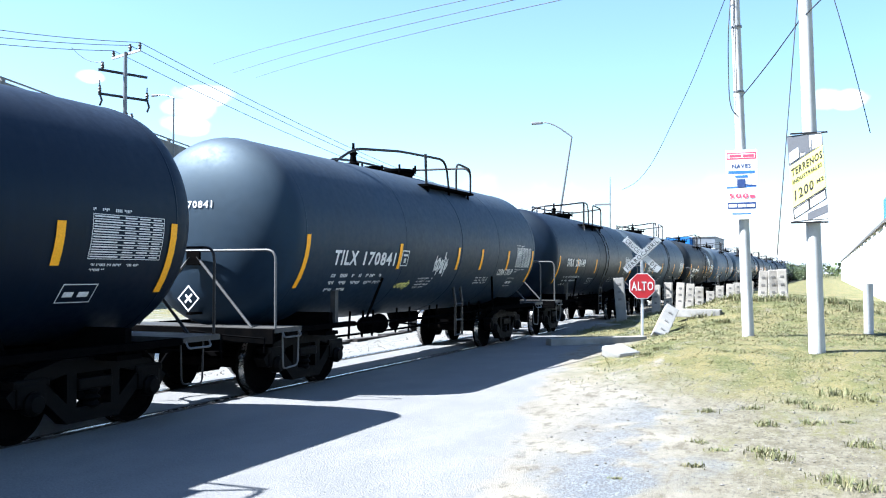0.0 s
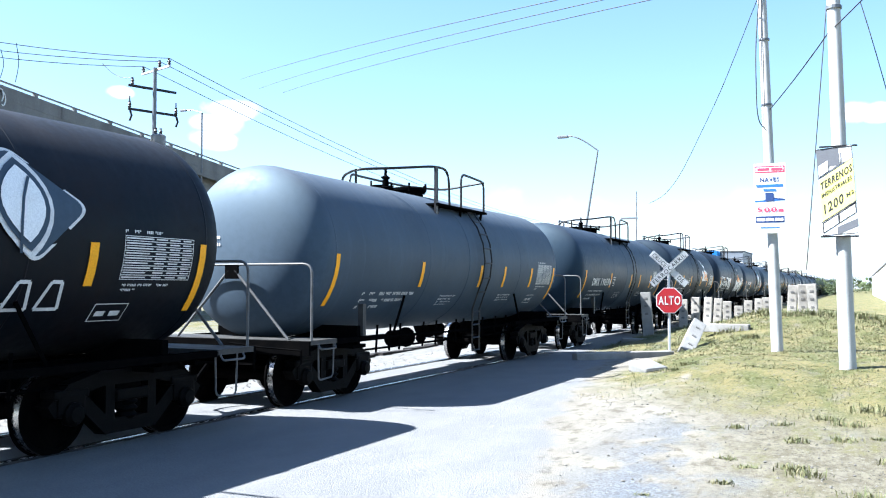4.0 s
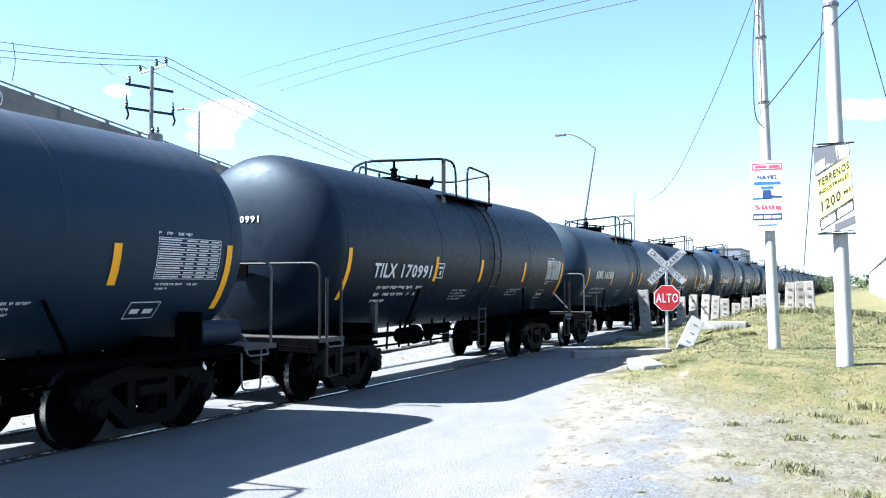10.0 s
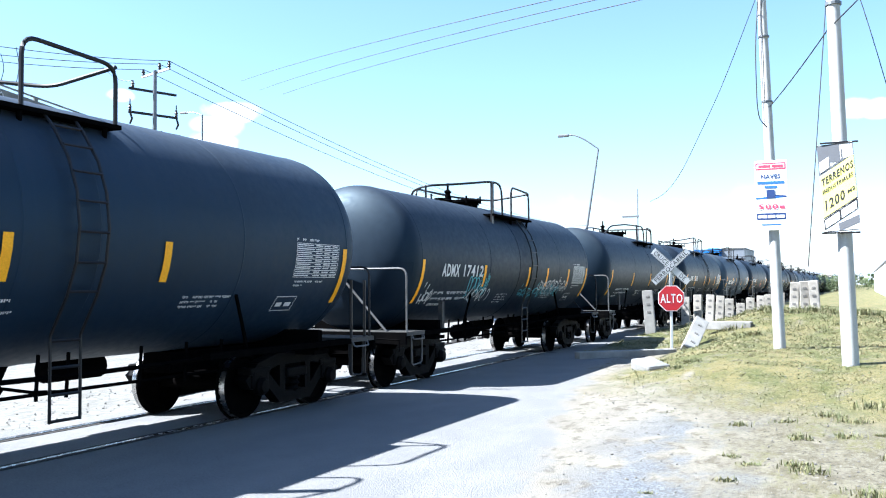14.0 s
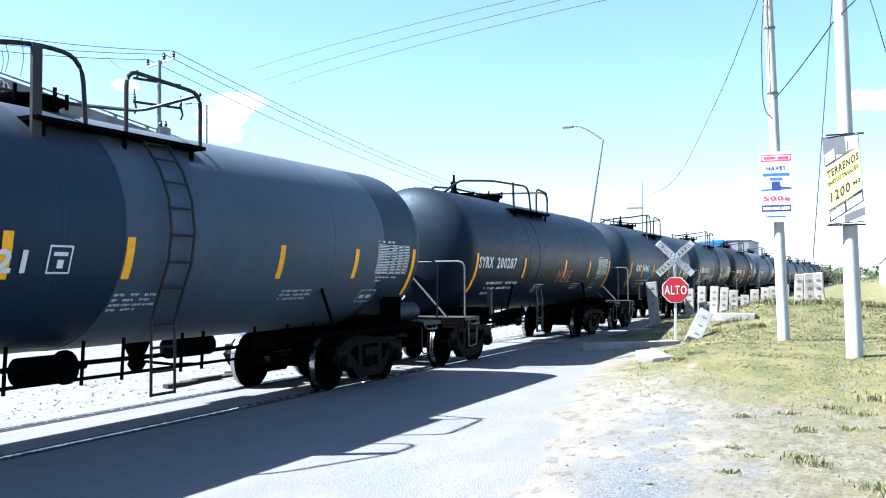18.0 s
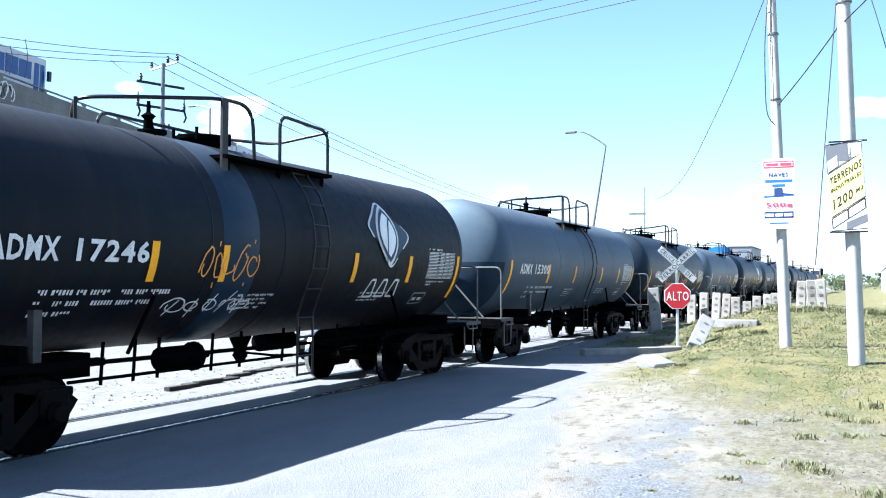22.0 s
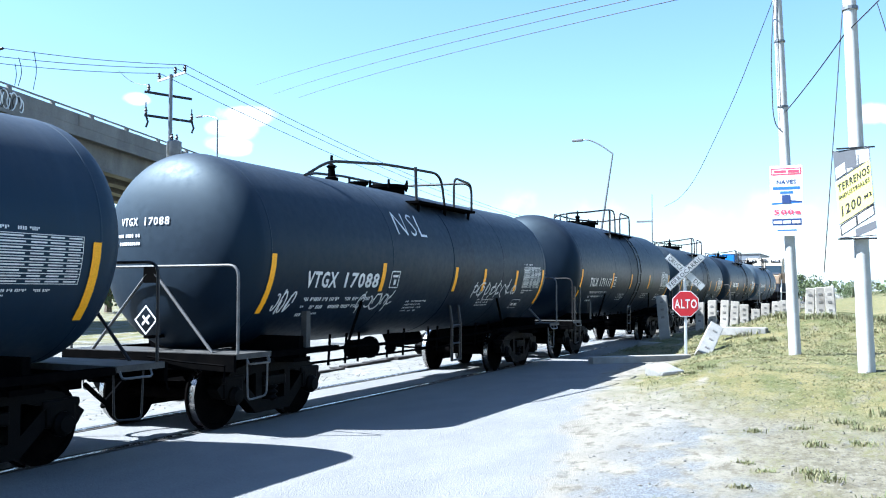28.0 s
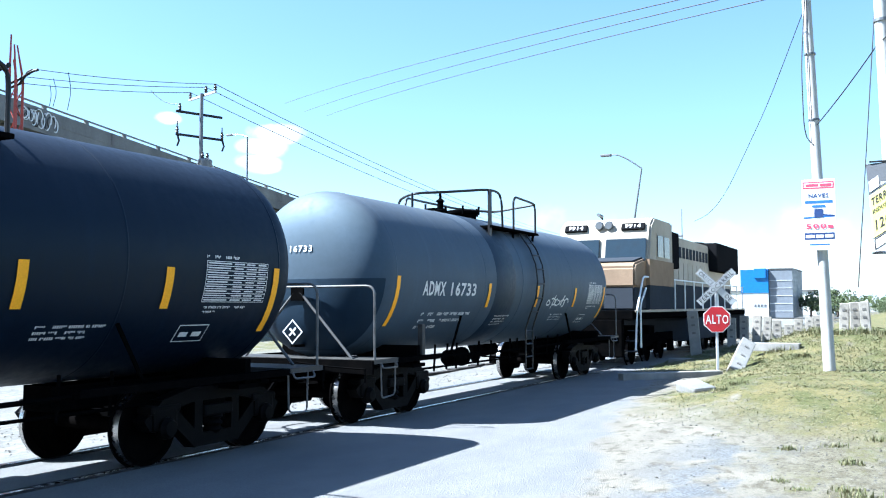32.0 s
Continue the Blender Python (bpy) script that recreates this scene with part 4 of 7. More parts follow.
def build_cables():
    g = "overhead cables"
    # three conductors crossing high over the road, each hung through three sighted points
    for (r0, z0), (r1, z1), (r2, z2) in (((-0.765, 0.284), (-0.529, 0.3015), (-0.403, 0.327)), ((-0.734, 0.2685), (-0.4896, 0.2895), (-0.339, 0.320)), ((-0.695, 0.2595), (-0.4512, 0.2818), (-0.284, 0.313))):
        far, near = along((r0, z0), 62), along((r2, z2), 30)
        d = (far.x * near.y - near.x * far.y) / (r1 * (near.y - far.y) - (near.x - far.x)) * -1
        mid = along((r1, z1), d)
        k = (62 - d) / 32
        bend = ((mid.z - far.z) / k - (near.z - far.z)) / (k - 1)
        pts = []
        for j in range(33):
            q = j / 15
            p = far.lerp(near, q)
            p.z = far.z + (near.z - far.z - bend) * q + bend * q * q
            pts.append(p)
        solid("power_line", tube(pts, 0.016, 5), M["wire"], "thin black power line strung across the sky", "cable", g, smooth=True)
    # cables on the two concrete poles
    cable("guy_wire", (-1.85, 22.3, 5.98), (-0.475, 19.0, 6.79), 0.04, 0.013, "black stay wire between the two poles", 8, g)
    cable("guy_wire", (-0.475, 19.0, 6.79), (1.2, 17.5, 8.0), 0.02, 0.013, "black stay wire rising from the pole", 8, g)
    hung = [along(r, d) for r, d in (((-0.0915, 0.310), 30), ((-0.1288, 0.2163), 34), ((-0.149, 0.1745), 36.5), ((-0.175, 0.1215), 40.5), ((-0.193, 0.1, ), 43.5), ((-0.209, 0.093), 46))]
    solid("drop_wire", tube(rounded(hung, 2.0, 3), 0.013, 5), M["wire"], "thin wire drooping away from the pole", "cable", g, smooth=True)
    cable("drop_wire", (-1.98, 22.1, 9.6), (-1.93, 22.15, 6.05), -0.02, 0.011, "thin wire hanging beside the pole", 10, g)
    cable("drop_wire", (-0.50, 20.0, 7.8), (-0.97, 20.0, 2.2), 0.0, 0.011, "thin wire hanging beside the pole", 10, g)
    cable("drop_wire", along((0.006, 0.29), 19.5), along((0.0405, 0.141), 19.5), -0.09, 0.009, "thin wire hanging by the pole", 10, g)
    solid("cable_loop", tube(rounded([(-1.98, 22.18, 9.3), (-2.12, 22.15, 7.4), (-2.1, 22.15, 5.75), (-1.9, 22.2, 5.5)], 0.5), 0.014, 6), M["wire"], "black cable loop strapped to the concrete pole", "cable", g, smooth=True)


build_cables()


def build_lamps():
    # tall leaning street lamp beyond the train
    d = 62.0
    base = Vector((-0.297 * d, d, 0))
    ob = thing("street_lamp", pose(base.x, base.y, ground_height(base.x, base.y)), "tall slightly leaning street lamp with a single curved arm", "street lamp")
    top = along((-0.2665, 0.158), d) - base
    part("pole", tube([(0, 0, -0.3), top * 0.5, top], [0.12, 0.09, 0.06], 10), M["galv"], ob, "grey steel pole", smooth=True)
    tip = along((-0.305, 0.176), d) - base
    part("arm", tube(rounded([top, top + Vector((-1.0, 0, 0.75)), tip + Vector((0.6, 0, 0.02)), tip], 0.8), 0.05, 8), M["galv"], ob, "curved steel arm", smooth=True)
    part("lamp_head", boxes((tip.x - 0.55, tip.x + 0.25, tip.y - 0.15, tip.y + 0.15, tip.z - 0.1, tip.z + 0.08), bevel=0.05), M["grey_sheet"], ob, "grey lamp head")
    # lamp on the flyover side
    d = 52.0
    base = Vector((-0.83 * d, d, 0))
    ob = thing("street_lamp", pose(base.x, base.y, 0), "distant street lamp on the flyover beyond the train", "street lamp")
    top = along((-0.831, 0.243), d) - base
    part("pole", tube([(0, 0, 0), top], [0.1, 0.06], 8), M["galv"], ob, "thin steel pole", smooth=True)
    part("arm", tube([top, top + Vector((-0.8, 0, 0.25)), top + Vector((-1.5, 0, 0.3))], 0.04, 6), M["galv"], ob, "short steel arm")
    part("lamp_head", boxes((top.x - 2.0, top.x - 1.4, -0.1, 0.1, top.z + 0.22, top.z + 0.36), bevel=0.04), M["grey_sheet"], ob, "lamp head")
    # thin mast and its little crossarm
    d = 75.0
    base = Vector((-0.2235 * d, d, 0))
    ob = thing("radio_mast", pose(base.x, base.y, 0), "thin steel mast standing far beyond the train", "mast")
    part("mast", tube([(0, 0, 0), (0.05, 0, 1.83 + 0.107 * d)], [0.09, 0.03], 6), M["grey_sheet"], ob, "thin grey mast")
    part("crossarm", boxes((-1.25, 0.12, -0.05, 0.05, 1.83 + 0.076 * d, 1.83 + 0.078 * d)), M["grey_sheet"], ob, "thin crossarm")


build_lamps()


def insulator(bm, x, y, z):
    bm_disc_stack(bm, [(z, 0.03), (z + 0.05, 0.07), (z + 0.1, 0.045), (z + 0.14, 0.075), (z + 0.2, 0.04), (z + 0.26, 0.05)], "z", (x, y, 0), 8)


def build_line_pole():
    d = 26.5
    ax = Vector((-0.917 * d, d, 0))
    ob = thing("power_pole", pose(ax.x, ax.y, -0.1, 0, 0, 70), "slim grey power pole with steel crossarms, insulators and transformer", "utility pole")
    top = 1.93 + 0.315 * d
    part("shaft", tube([(0, 0, -0.3), (0, 0, top)], [0.12, 0.07], 10), M["galv"], ob, "slim grey shaft", smooth=True)
    across = Matrix.Rotation(radians(-88), 4, "Z")
    part("crossarm", boxes((-1.12, 0.90, 0.06, 0.13, top - 0.10, top - 0.02), bevel=0.01), M["pole"], ob, "pale top crossarm", m=across)
    for z, a, c in ((top - 0.85, -1.0, 0.95), (top - 1.74, -1.0, 1.0)):
        part("crossarm", boxes((a, c, 0.07, 0.15, z, z + 0.09), bevel=0.01), M["rail_paint"], ob, "dark steel crossarm")
    for x, z, m in ((-1.06, top - 0.02, across), (0.15, top + 0.02, across), (0.84, top - 0.02, across), (-0.85, top - 0.76, None), (-0.95, top - 1.66, None), (0.95, top - 1.66, None)):
        bm = bmesh.new()
        insulator(bm, x, 0.1, z)
        part("insulator", bm, M["ceramic"], ob, "dark insulator", m=m)
    for x in (-0.95, 0.95):
        part("fuse_cutout", tube([(x, 0.1, top - 1.68), (x + 0.06, 0.05, top - 1.95), (x, 0.1, top - 2.15)], 0.04, 6), M["rail_paint"], ob, "hanging fuse cutout")
        part("fuse_rod", tube([(x, 0.1, top - 1.7), (x, 0.1, top - 1.2)], 0.022, 6), M["rail_paint"], ob)
    tank = part("transformer", turned([(0, 0.25), (0.04, 0.28), (0.75, 0.28), (0.8, 0.2)], "z", (-0.05, -0.42, top - 3.42), 14), M["galv"], ob, "grey transformer can", smooth=True)
    for x in (-0.15, 0.05):
        bm = bmesh.new()
        insulator(bm, x, -0.42, top - 2.64)
        part("bushing", bm, M["ceramic"], tank)
    return ax, top


LINE_POLE, LINE_TOP = build_line_pole()


def build_tower():
    """Red lattice column beside the flyover, with the wires that reach the line pole."""
    d = 21.5
    base = Vector((-1.326 * d, d, 0))
    ob = thing("steel_column", pose(base.x, base.y, 0), "red-painted steel lattice column carrying wires beside the flyover", "tower")
    h = 1.83 + 0.464 * d
    for x, y in ((-0.17, -0.15), (0.17, -0.15), (0.17, 0.15), (-0.17, 0.15)):
        tip = (x - 0.08, y * 0.4, h - (0.0 if y < 0 else 0.9)) if x < 0 else (x - 0.24, y * 0.4, h - 0.4)
        part("leg", tube([(x, y, 0), (x, y, 10.1), tip], [0.065, 0.06, 0.035], 4), M["steel_red"], ob, "red steel leg")
    z, k = 0.8, 1
    while z < 9.6:
        part("lattice_bar", tube([(-0.17 * k, -0.17, z), (0.17 * k, -0.17, z + 0.6)], 0.022, 5), M["steel_red"], ob)
        part("lattice_bar", tube([(0.19, -0.15 * k, z), (0.19, 0.15 * k, z + 0.6)], 0.022, 5), M["steel_red"], ob)
        z, k = z + 0.6, -k
    for zz, l, lift in ((10.12, 1.15, 0.22), (9.95, 0.85, 0.42)):
        part("arm", tube([(-0.5, 0, zz - 0.12), (0.2, 0, zz), (l * 0.75, 0, zz + lift * 0.9), (l, 0, zz + lift)], 0.05, 6), M["rail_paint"], ob, "dark bent arm")
    for zz in (7.4, 8.2):
        part("tie_rod", tube([(-1.2, 0.1, zz - 0.1), (0.0, 0, zz), (0.25, 0, zz + 0.05)], 0.03, 5), M["rail_paint"], ob, "dark tie rod")
    tips = [base + Vector((1.15, 0, 10.34)), base + Vector((0.55, 0, 10.15)), base + Vector((0.22, 0, 9.97))]
    g = "line wires"
    turn = Matrix.Rotation(radians(-18), 3, "Z")
    ends = [LINE_POLE + turn @ Vector((x, 0.1, LINE_TOP + 0.14)) for x in (0.84, 0.15, -1.06)]
    for a, b in zip(tips, ends):
        cable("power_line", a, b, 0.10, 0.014, "thin power line between the column and the pole", 12, g)
        cable("power_line", b, (b.x - 4.5, b.y + 75, b.z - 1.6), 1.6, 0.014, "thin power line running away beside the track", 18, g)
    for k, (u, bow, drop) in enumerate(((0.16, 0.06, 1.35), (0.14, 0.08, 1.0), (0.16, -0.02, 0.75))):
        a = tips[k].lerp(ends[k], u)
        solid("jumper_wire", tube(rounded([a, a + Vector((bow, 0.1, -0.5 * drop)), a + Vector((-0.12, 0.1, -drop))], 0.5), 0.014, 5), M["wire"], "black jumper wire hanging from the line", "cable", g, smooth=True)
    cable("drop_wire", tips[2].lerp(ends[2], 0.75), LINE_POLE + Matrix.Rotation(radians(70), 3, "Z") @ Vector((-0.85, 0.1, LINE_TOP - 0.6)), 0.2, 0.012, "slack wire to the lower crossarm", 10, g)


build_tower()

# ---- flyover ----
BRIDGE_X0, BRIDGE_LEAN = -38.0, -0.1


def bridge_z(y):
    """Height of the rail along the flyover's near edge."""
    return 13.1 - 0.075 * max(0.0, y - 30) if y < 190 else 1.1


def bridge_point(y, off=0.0):
    return Vector((BRIDGE_X0 + BRIDGE_LEAN * y - off, y, bridge_z(y)))


def build_flyover():
    ob = thing("flyover", pose(0, 0, 0), "long weathered concrete flyover sloping down beyond the train", "bridge", kind="structure")
    ys = [-230, -150, -80, -30, 0, 15, 30, 45, 60, 80, 105, 130, 150]

    def beam(off0, off1, z0, z1, y_list=ys):
        """A long body with that cross-section below the rail line."""
        bm = bmesh.new()
        rings = []
        for y in y_list:
            p = bridge_point(y)
            rings.append([bm.verts.new((p.x - o, y, p.z + z)) for o, z in ((off0, z0), (off1, z0), (off1, z1), (off0, z1))])
        for a, c in zip(rings, rings[1:]):
            for k in range(4):
                bm.faces.new((a[k], a[(k + 1) % 4], c[(k + 1) % 4], c[k]))
        bm.faces.new(rings[0])
        bm.faces.new(rings[-1][::-1])
        return bm

    part("deck", beam(0.0, 9.5, -1.55, -1.0), M["bridge"], ob, "concrete deck slab")
    for off in (0.0, 9.2):
        part("parapet", beam(off - 0.02, off + 0.28, -1.0, -0.28), M["bridge"], ob, "weathered concrete parapet")
        part("kerb_lip", beam(off - 0.1, off + 0.36, -1.62, -1.42), M["bridge"], ob)
        part("top_rail", beam(off + 0.08, off + 0.2, -0.07, 0.0), M["bridge"], ob, "thin rail on top of the parapet")
    for off in (0.9, 3.3, 5.7, 8.1):
        part("girder", beam(off - 0.25, off + 0.25, -2.9, -1.55), M["bridge"], ob, "concrete girder")
        part("girder_flange", beam(off - 0.45, off + 0.45, -3.1, -2.9), M["bridge"], ob, "girder flange")
    y = -60
    while y < 120:
        p = bridge_point(y)
        part("rail_post", boxes((p.x - 0.24, p.x - 0.04, y - 0.11, y + 0.11, p.z - 0.3, p.z - 0.05), bevel=0.01), M["bridge"], ob, "stubby concrete rail post")
        y += 3.1
    y = -55
    while y < 110:
        p = bridge_point(y)
        part("joint_strip", boxes((p.x - 0.0, p.x + 0.035, y - 0.05, y + 0.05, p.z - 1.0, p.z - 0.3)), M["roof"], ob, "dark expansion joint")
        y += 9.3
    for y in (-95, -62, -29, 4, 37, 70, 103):
        p = bridge_point(y)
        part("pier_cap", boxes((p.x - 9.4, p.x - 0.2, y - 0.9, y + 0.9, p.z - 4.7, p.z - 3.1), bevel=0.05), M["bridge"], ob, "concrete pier cap")
        for off in (2.0, 7.5):
            part("pier_column", turned([(-0.3, 0.65), (p.z - 4.7, 0.65)], "z", (p.x - off, y, 0), 20), M["bridge"], ob, "round concrete pier column", smooth=True)
    # painted scrawl on the parapet
    rng = random.Random(8)
    for k in range(15):
        y0 = 31.3 + k * 0.17
        p = bridge_point(y0)
        zc, w, t, turn = p.z - rng.uniform(0.75, 1.05), rng.uniform(0.12, 0.28), rng.uniform(0.25, 0.5), rng.uniform(3.5, 6.5)
        a0 = rng.uniform(0, 6.28)
        pts = [(p.x + 0.05, y0 + w * math.cos(a0 + turn * q / 9), zc + t * math.sin(a0 + turn * q / 9)) for q in range(10)]
        part("graffiti_stroke", tube(pts, 0.035, 4), M["sheet"] if k % 3 else M["print_black"], ob, "painted scrawl")


build_flyover()


def build_buildings():
    # long white wall running beside the line
    ob = thing("white_warehouse", pose(0, 0, 0), "long low white-painted warehouse wall with a dark roof edge", "building", kind="structure")
    part("wall", boxes((2.35, 2.7, 37.0, 190, -0.2, 4.0)), M["plaster"], ob, "sunlit white wall")
    part("end_wall", boxes((2.7, 26, 36.8, 37.1, -0.2, 4.0)), M["plaster"], ob, "white end wall")
    part("roof", boxes((2.2, 26.2, 36.6, 190, 4.0, 4.12)), M["roof"], ob, "thin dark roof edge")
    part("roof_box", boxes((2.3, 5.2, 42.2, 44.6, 4.12, 5.1), bevel=0.03), M["blue_sheet"], ob, "blue sheet-metal box on the roof")
    for y in range(44, 188, 6):
        part("pilaster", boxes((2.27, 2.35, y, y + 0.3, -0.2, 3.95)), M["plaster"], ob)
    # blue and white sheds beyond the line
    d = 150.0
    ob = thing("blue_shed", pose(-0.147 * d, d, 0), "blue and white sheet-metal industrial shed beyond the line", "building")
    part("wall", boxes((-2.2, 1.85, 0, 9, 0, 3.9)), M["white_sheet"], ob, "white lower wall")
    part("upper_wall", boxes((-2.3, 1.9, -0.1, 9.1, 3.9, 7.6)), M["blue_sheet"], ob, "blue upper wall")
    part("roof_vent", boxes((-0.2, 1.6, -0.35, 3, 6.2, 7.75), bevel=0.05), M["blue_sheet"], ob, "dark roof opening")
    for i in range(4):
        part("sign_bar", boxes((-0.3 + 0.5 * i, 0.0 + 0.5 * i, -0.06, 0.0, 1.7, 2.1)), M["grey_sheet"], ob)
    ob = thing("grey_shed", pose(-0.121 * d, d + 0.5, 0), "plain grey corrugated shed next to the blue one", "building")
    part("wall", boxes((-1.95, 1.5, 0, 14, 0, 7.6)), M["pale_sheet"], ob, "grey corrugated wall")
    part("roof", boxes((-2.0, 1.6, -0.1, 14.1, 7.6, 7.75)), M["roof"], ob)
    for k in range(5):
        part("wall_rib", boxes((-1.95, 1.5, -0.06, 0, 1.2 * k + 1.0, 1.2 * k + 1.08)), M["white_sheet"], ob)
    # low sheds and walls along the far side of the track
    for x, y, w, dd, h, mat, lab in ((-52, 120, 22, 10, 4.5, "plaster", "low white shed beyond the flyover"), (-70, 80, 16, 10, 4.0, "grey_sheet", "low grey shed beyond the flyover"), (-30, 210, 30, 12, 5.0, "plaster", "low pale industrial building in the distance")):
        ob = thing("distant_building", pose(x, y, 0), lab, "building", "distant buildings")
        part("wall", boxes((-w / 2, w / 2, 0, dd, -0.2, h)), M[mat], ob)
        part("roof", boxes((-w / 2 - 0.3, w / 2 + 0.3, -0.3, dd + 0.3, h, h + 0.25)), M["roof"], ob)
        for k in range(3):
            part("window", boxes((-w / 3 + k * w / 3 - 0.8, -w / 3 + k * w / 3 + 0.8, -0.05, 0.0, h * 0.4, h * 0.7)), M["glass"], ob)


build_buildings()


def build_tree(x, y, h, wide, seed):
    rng = random.Random(seed)
    z = ground_height(x, y)
    ob = thing("tree", pose(x, y, z), "distant leafy green tree with an uneven crown", "tree", "distant trees")
    bm = tube([(0, 0, -0.2), (0.1, 0, h * 0.3), (0.05, 0.1, h * 0.55)], [0.05 * h, 0.035 * h, 0.02 * h], 7)
    for k in range(5):
        a = rng.random() * 6.28
        bm_tube(bm, [(0.08, 0, h * (0.28 + 0.05 * k)), (math.cos(a) * wide * 0.25, math.sin(a) * wide * 0.25, h * 0.55), (math.cos(a) * wide * 0.4, math.sin(a) * wide * 0.4, h * 0.75)], [0.02 * h, 0.012 * h, 0.005 * h], 5)
    part("trunk", bm, M["bark"], ob, "brown trunk and limbs")
    bm = bmesh.new()
    lumps = [(Vector((rng.gauss(0, wide * 0.26), rng.gauss(0, wide * 0.26), h * rng.uniform(0.2, 0.88))), wide * rng.uniform(0.12, 0.24)) for _ in range(18)]
    for _ in range(1700):
        c, r = rng.choice(lumps)
        p = c + Vector((rng.gauss(0, 1), rng.gauss(0, 1), rng.gauss(0, 0.8))).normalized() * r * rng.uniform(0.6, 1.1)
        s = 0.035 * h * rng.uniform(0.6, 1.3)
        n = Vector((rng.gauss(0, 1), rng.gauss(0, 1), rng.gauss(0, 1))).normalized()
        u = n.orthogonal().normalized() * s
        w = n.cross(u)
        bm.faces.new([bm.verts.new(p + q) for q in (u, w, -u, -w)])
    part("crown", bm, M["leaf"], ob, "uneven leafy crown")


for i, (x, y, h, w) in enumerate(((-17, 205, 4.2, 7), (-15, 160, 4.4, 6), (-12, 175, 4.6, 6), (-5, 220, 3.6, 7), (-1.5, 240, 3.4, 7), (-23, 190, 4.2, 6), (-9, 190, 3.4, 6), (-62, 60, 7, 7), (-75, 100, 8, 9), (-46, 105, 6.5, 7), (-90, 60, 8, 9))):
    build_tree(x, y, h, w, 20 + i)


def build_far_woods():
    rng = random.Random(2)
    bm = bmesh.new()
    for _ in range(5000):
        a = rng.uniform(-1.5, 0.55)
        d = rng.uniform(420, 470)
        x, y = math.sin(a) * d, math.cos(a) * d
        top = 5.5 + 2.5 * noise.noise(Vector((a * 18, 0, 3)))
        p = Vector((x, y, top * rng.random() ** 0.6))
        s = rng.uniform(0.7, 1.5)
        n = Vector((rng.gauss(0, 1), rng.gauss(0, 1), rng.gauss(0, 1))).normalized()
        u = n.orthogonal().normalized() * s
        w = n.cross(u)
        bm.faces.new([bm.verts.new(p + q) for q in (u, w, -u, -w)])
    solid("far_woods", bm, M["leaf"], "low line of distant green trees along the horizon", "woods", kind="stuff")


build_far_woods()

# ---- tank cars ----
SIZES = {"large": (2.48, 1.50, 0.68), "small": (2.40, 1.40, 0.64)}     # axis height, radius, depth of the heads
SIZE = "large"
AXIS_Z, TANK_R, HEAD = SIZES[SIZE]
DISH = 2.35     # how square the dished heads are
CACHE = {}


def cached(key, make):
    if (SIZE, key) not in CACHE:
        CACHE[SIZE, key] = make()
    return CACHE[SIZE, key]


def on_tank(u, v, lift=0.012):
    """A place on the side of the tank that faces the road: u along, v up the curve from mid-height."""
    a = v / TANK_R
    return (math.cos(a) * (TANK_R + lift), u, AXIS_Z + math.sin(a) * (TANK_R + lift))


def on_head(u, v, half, lift=0.012):
    """A place on the tank's rear-facing head: u across, v up from the axis."""
    r = min(0.985, math.hypot(u, v) / TANK_R)
    return (u, -half - HEAD * (1 - r ** DISH) ** (1 / DISH) - lift, AXIS_Z + v)


def wrap_rect(bm, u0, u1, v0, v1, slant=0.0, lift=0.012):
    n = max(1, int(abs(v1 - v0) / 0.16))
    rows = []
    for i in range(n + 1):
        v = v0 + (v1 - v0) * i / n
        s = slant * i / n
        rows.append((bm.verts.new(on_tank(u0 + s, v, lift)), bm.verts.new(on_tank(u1 + s, v, lift))))
    for a, c in zip(rows, rows[1:]):
        bm.faces.new((a[0], a[1], c[1], c[0]))


def wrap_stroke(bm, pts, w, lift=0.013):
    """A painted stroke on the tank through points (u, v)."""
    for (a, b), (c, d) in zip(pts, pts[1:]):
        l = math.hypot(c - a, d - b) or 1
        nu, nv = -(d - b) / l * w, (c - a) / l * w
        bm.faces.new([bm.verts.new(on_tank(*q, lift)) for q in ((a + nu, b + nv), (a - nu, b - nv), (c - nu, d - nv), (c + nu, d + nv))])


def shell_mesh(half):
    prof = []
    for i in range(17):
        a = math.pi / 2 * i / 16
        prof.append((-half - HEAD * math.cos(a) ** (2 / DISH), max(0.02, TANK_R * math.sin(a) ** (2 / DISH))))
    for y in (-half * 0.5, 0, half * 0.5):
        prof.append((y, TANK_R))
    prof += [(-p, r) for p, r in prof[:17][::-1]]
    bm = turned(prof, "y", (0, 0, AXIS_Z), 72)
    me = mesh_of("tank_shell", bm, M["black"])
    me.shade_smooth()
    return me


def ring_mesh(y0, y1, lift):
    bm = turned([(y0, TANK_R), (y0 + 0.01, TANK_R + lift), (y1 - 0.01, TANK_R + lift), (y1, TANK_R)], "y", (0, 0, AXIS_Z), 72)
    return mesh_of("shell_band", bm, M["black"], True)


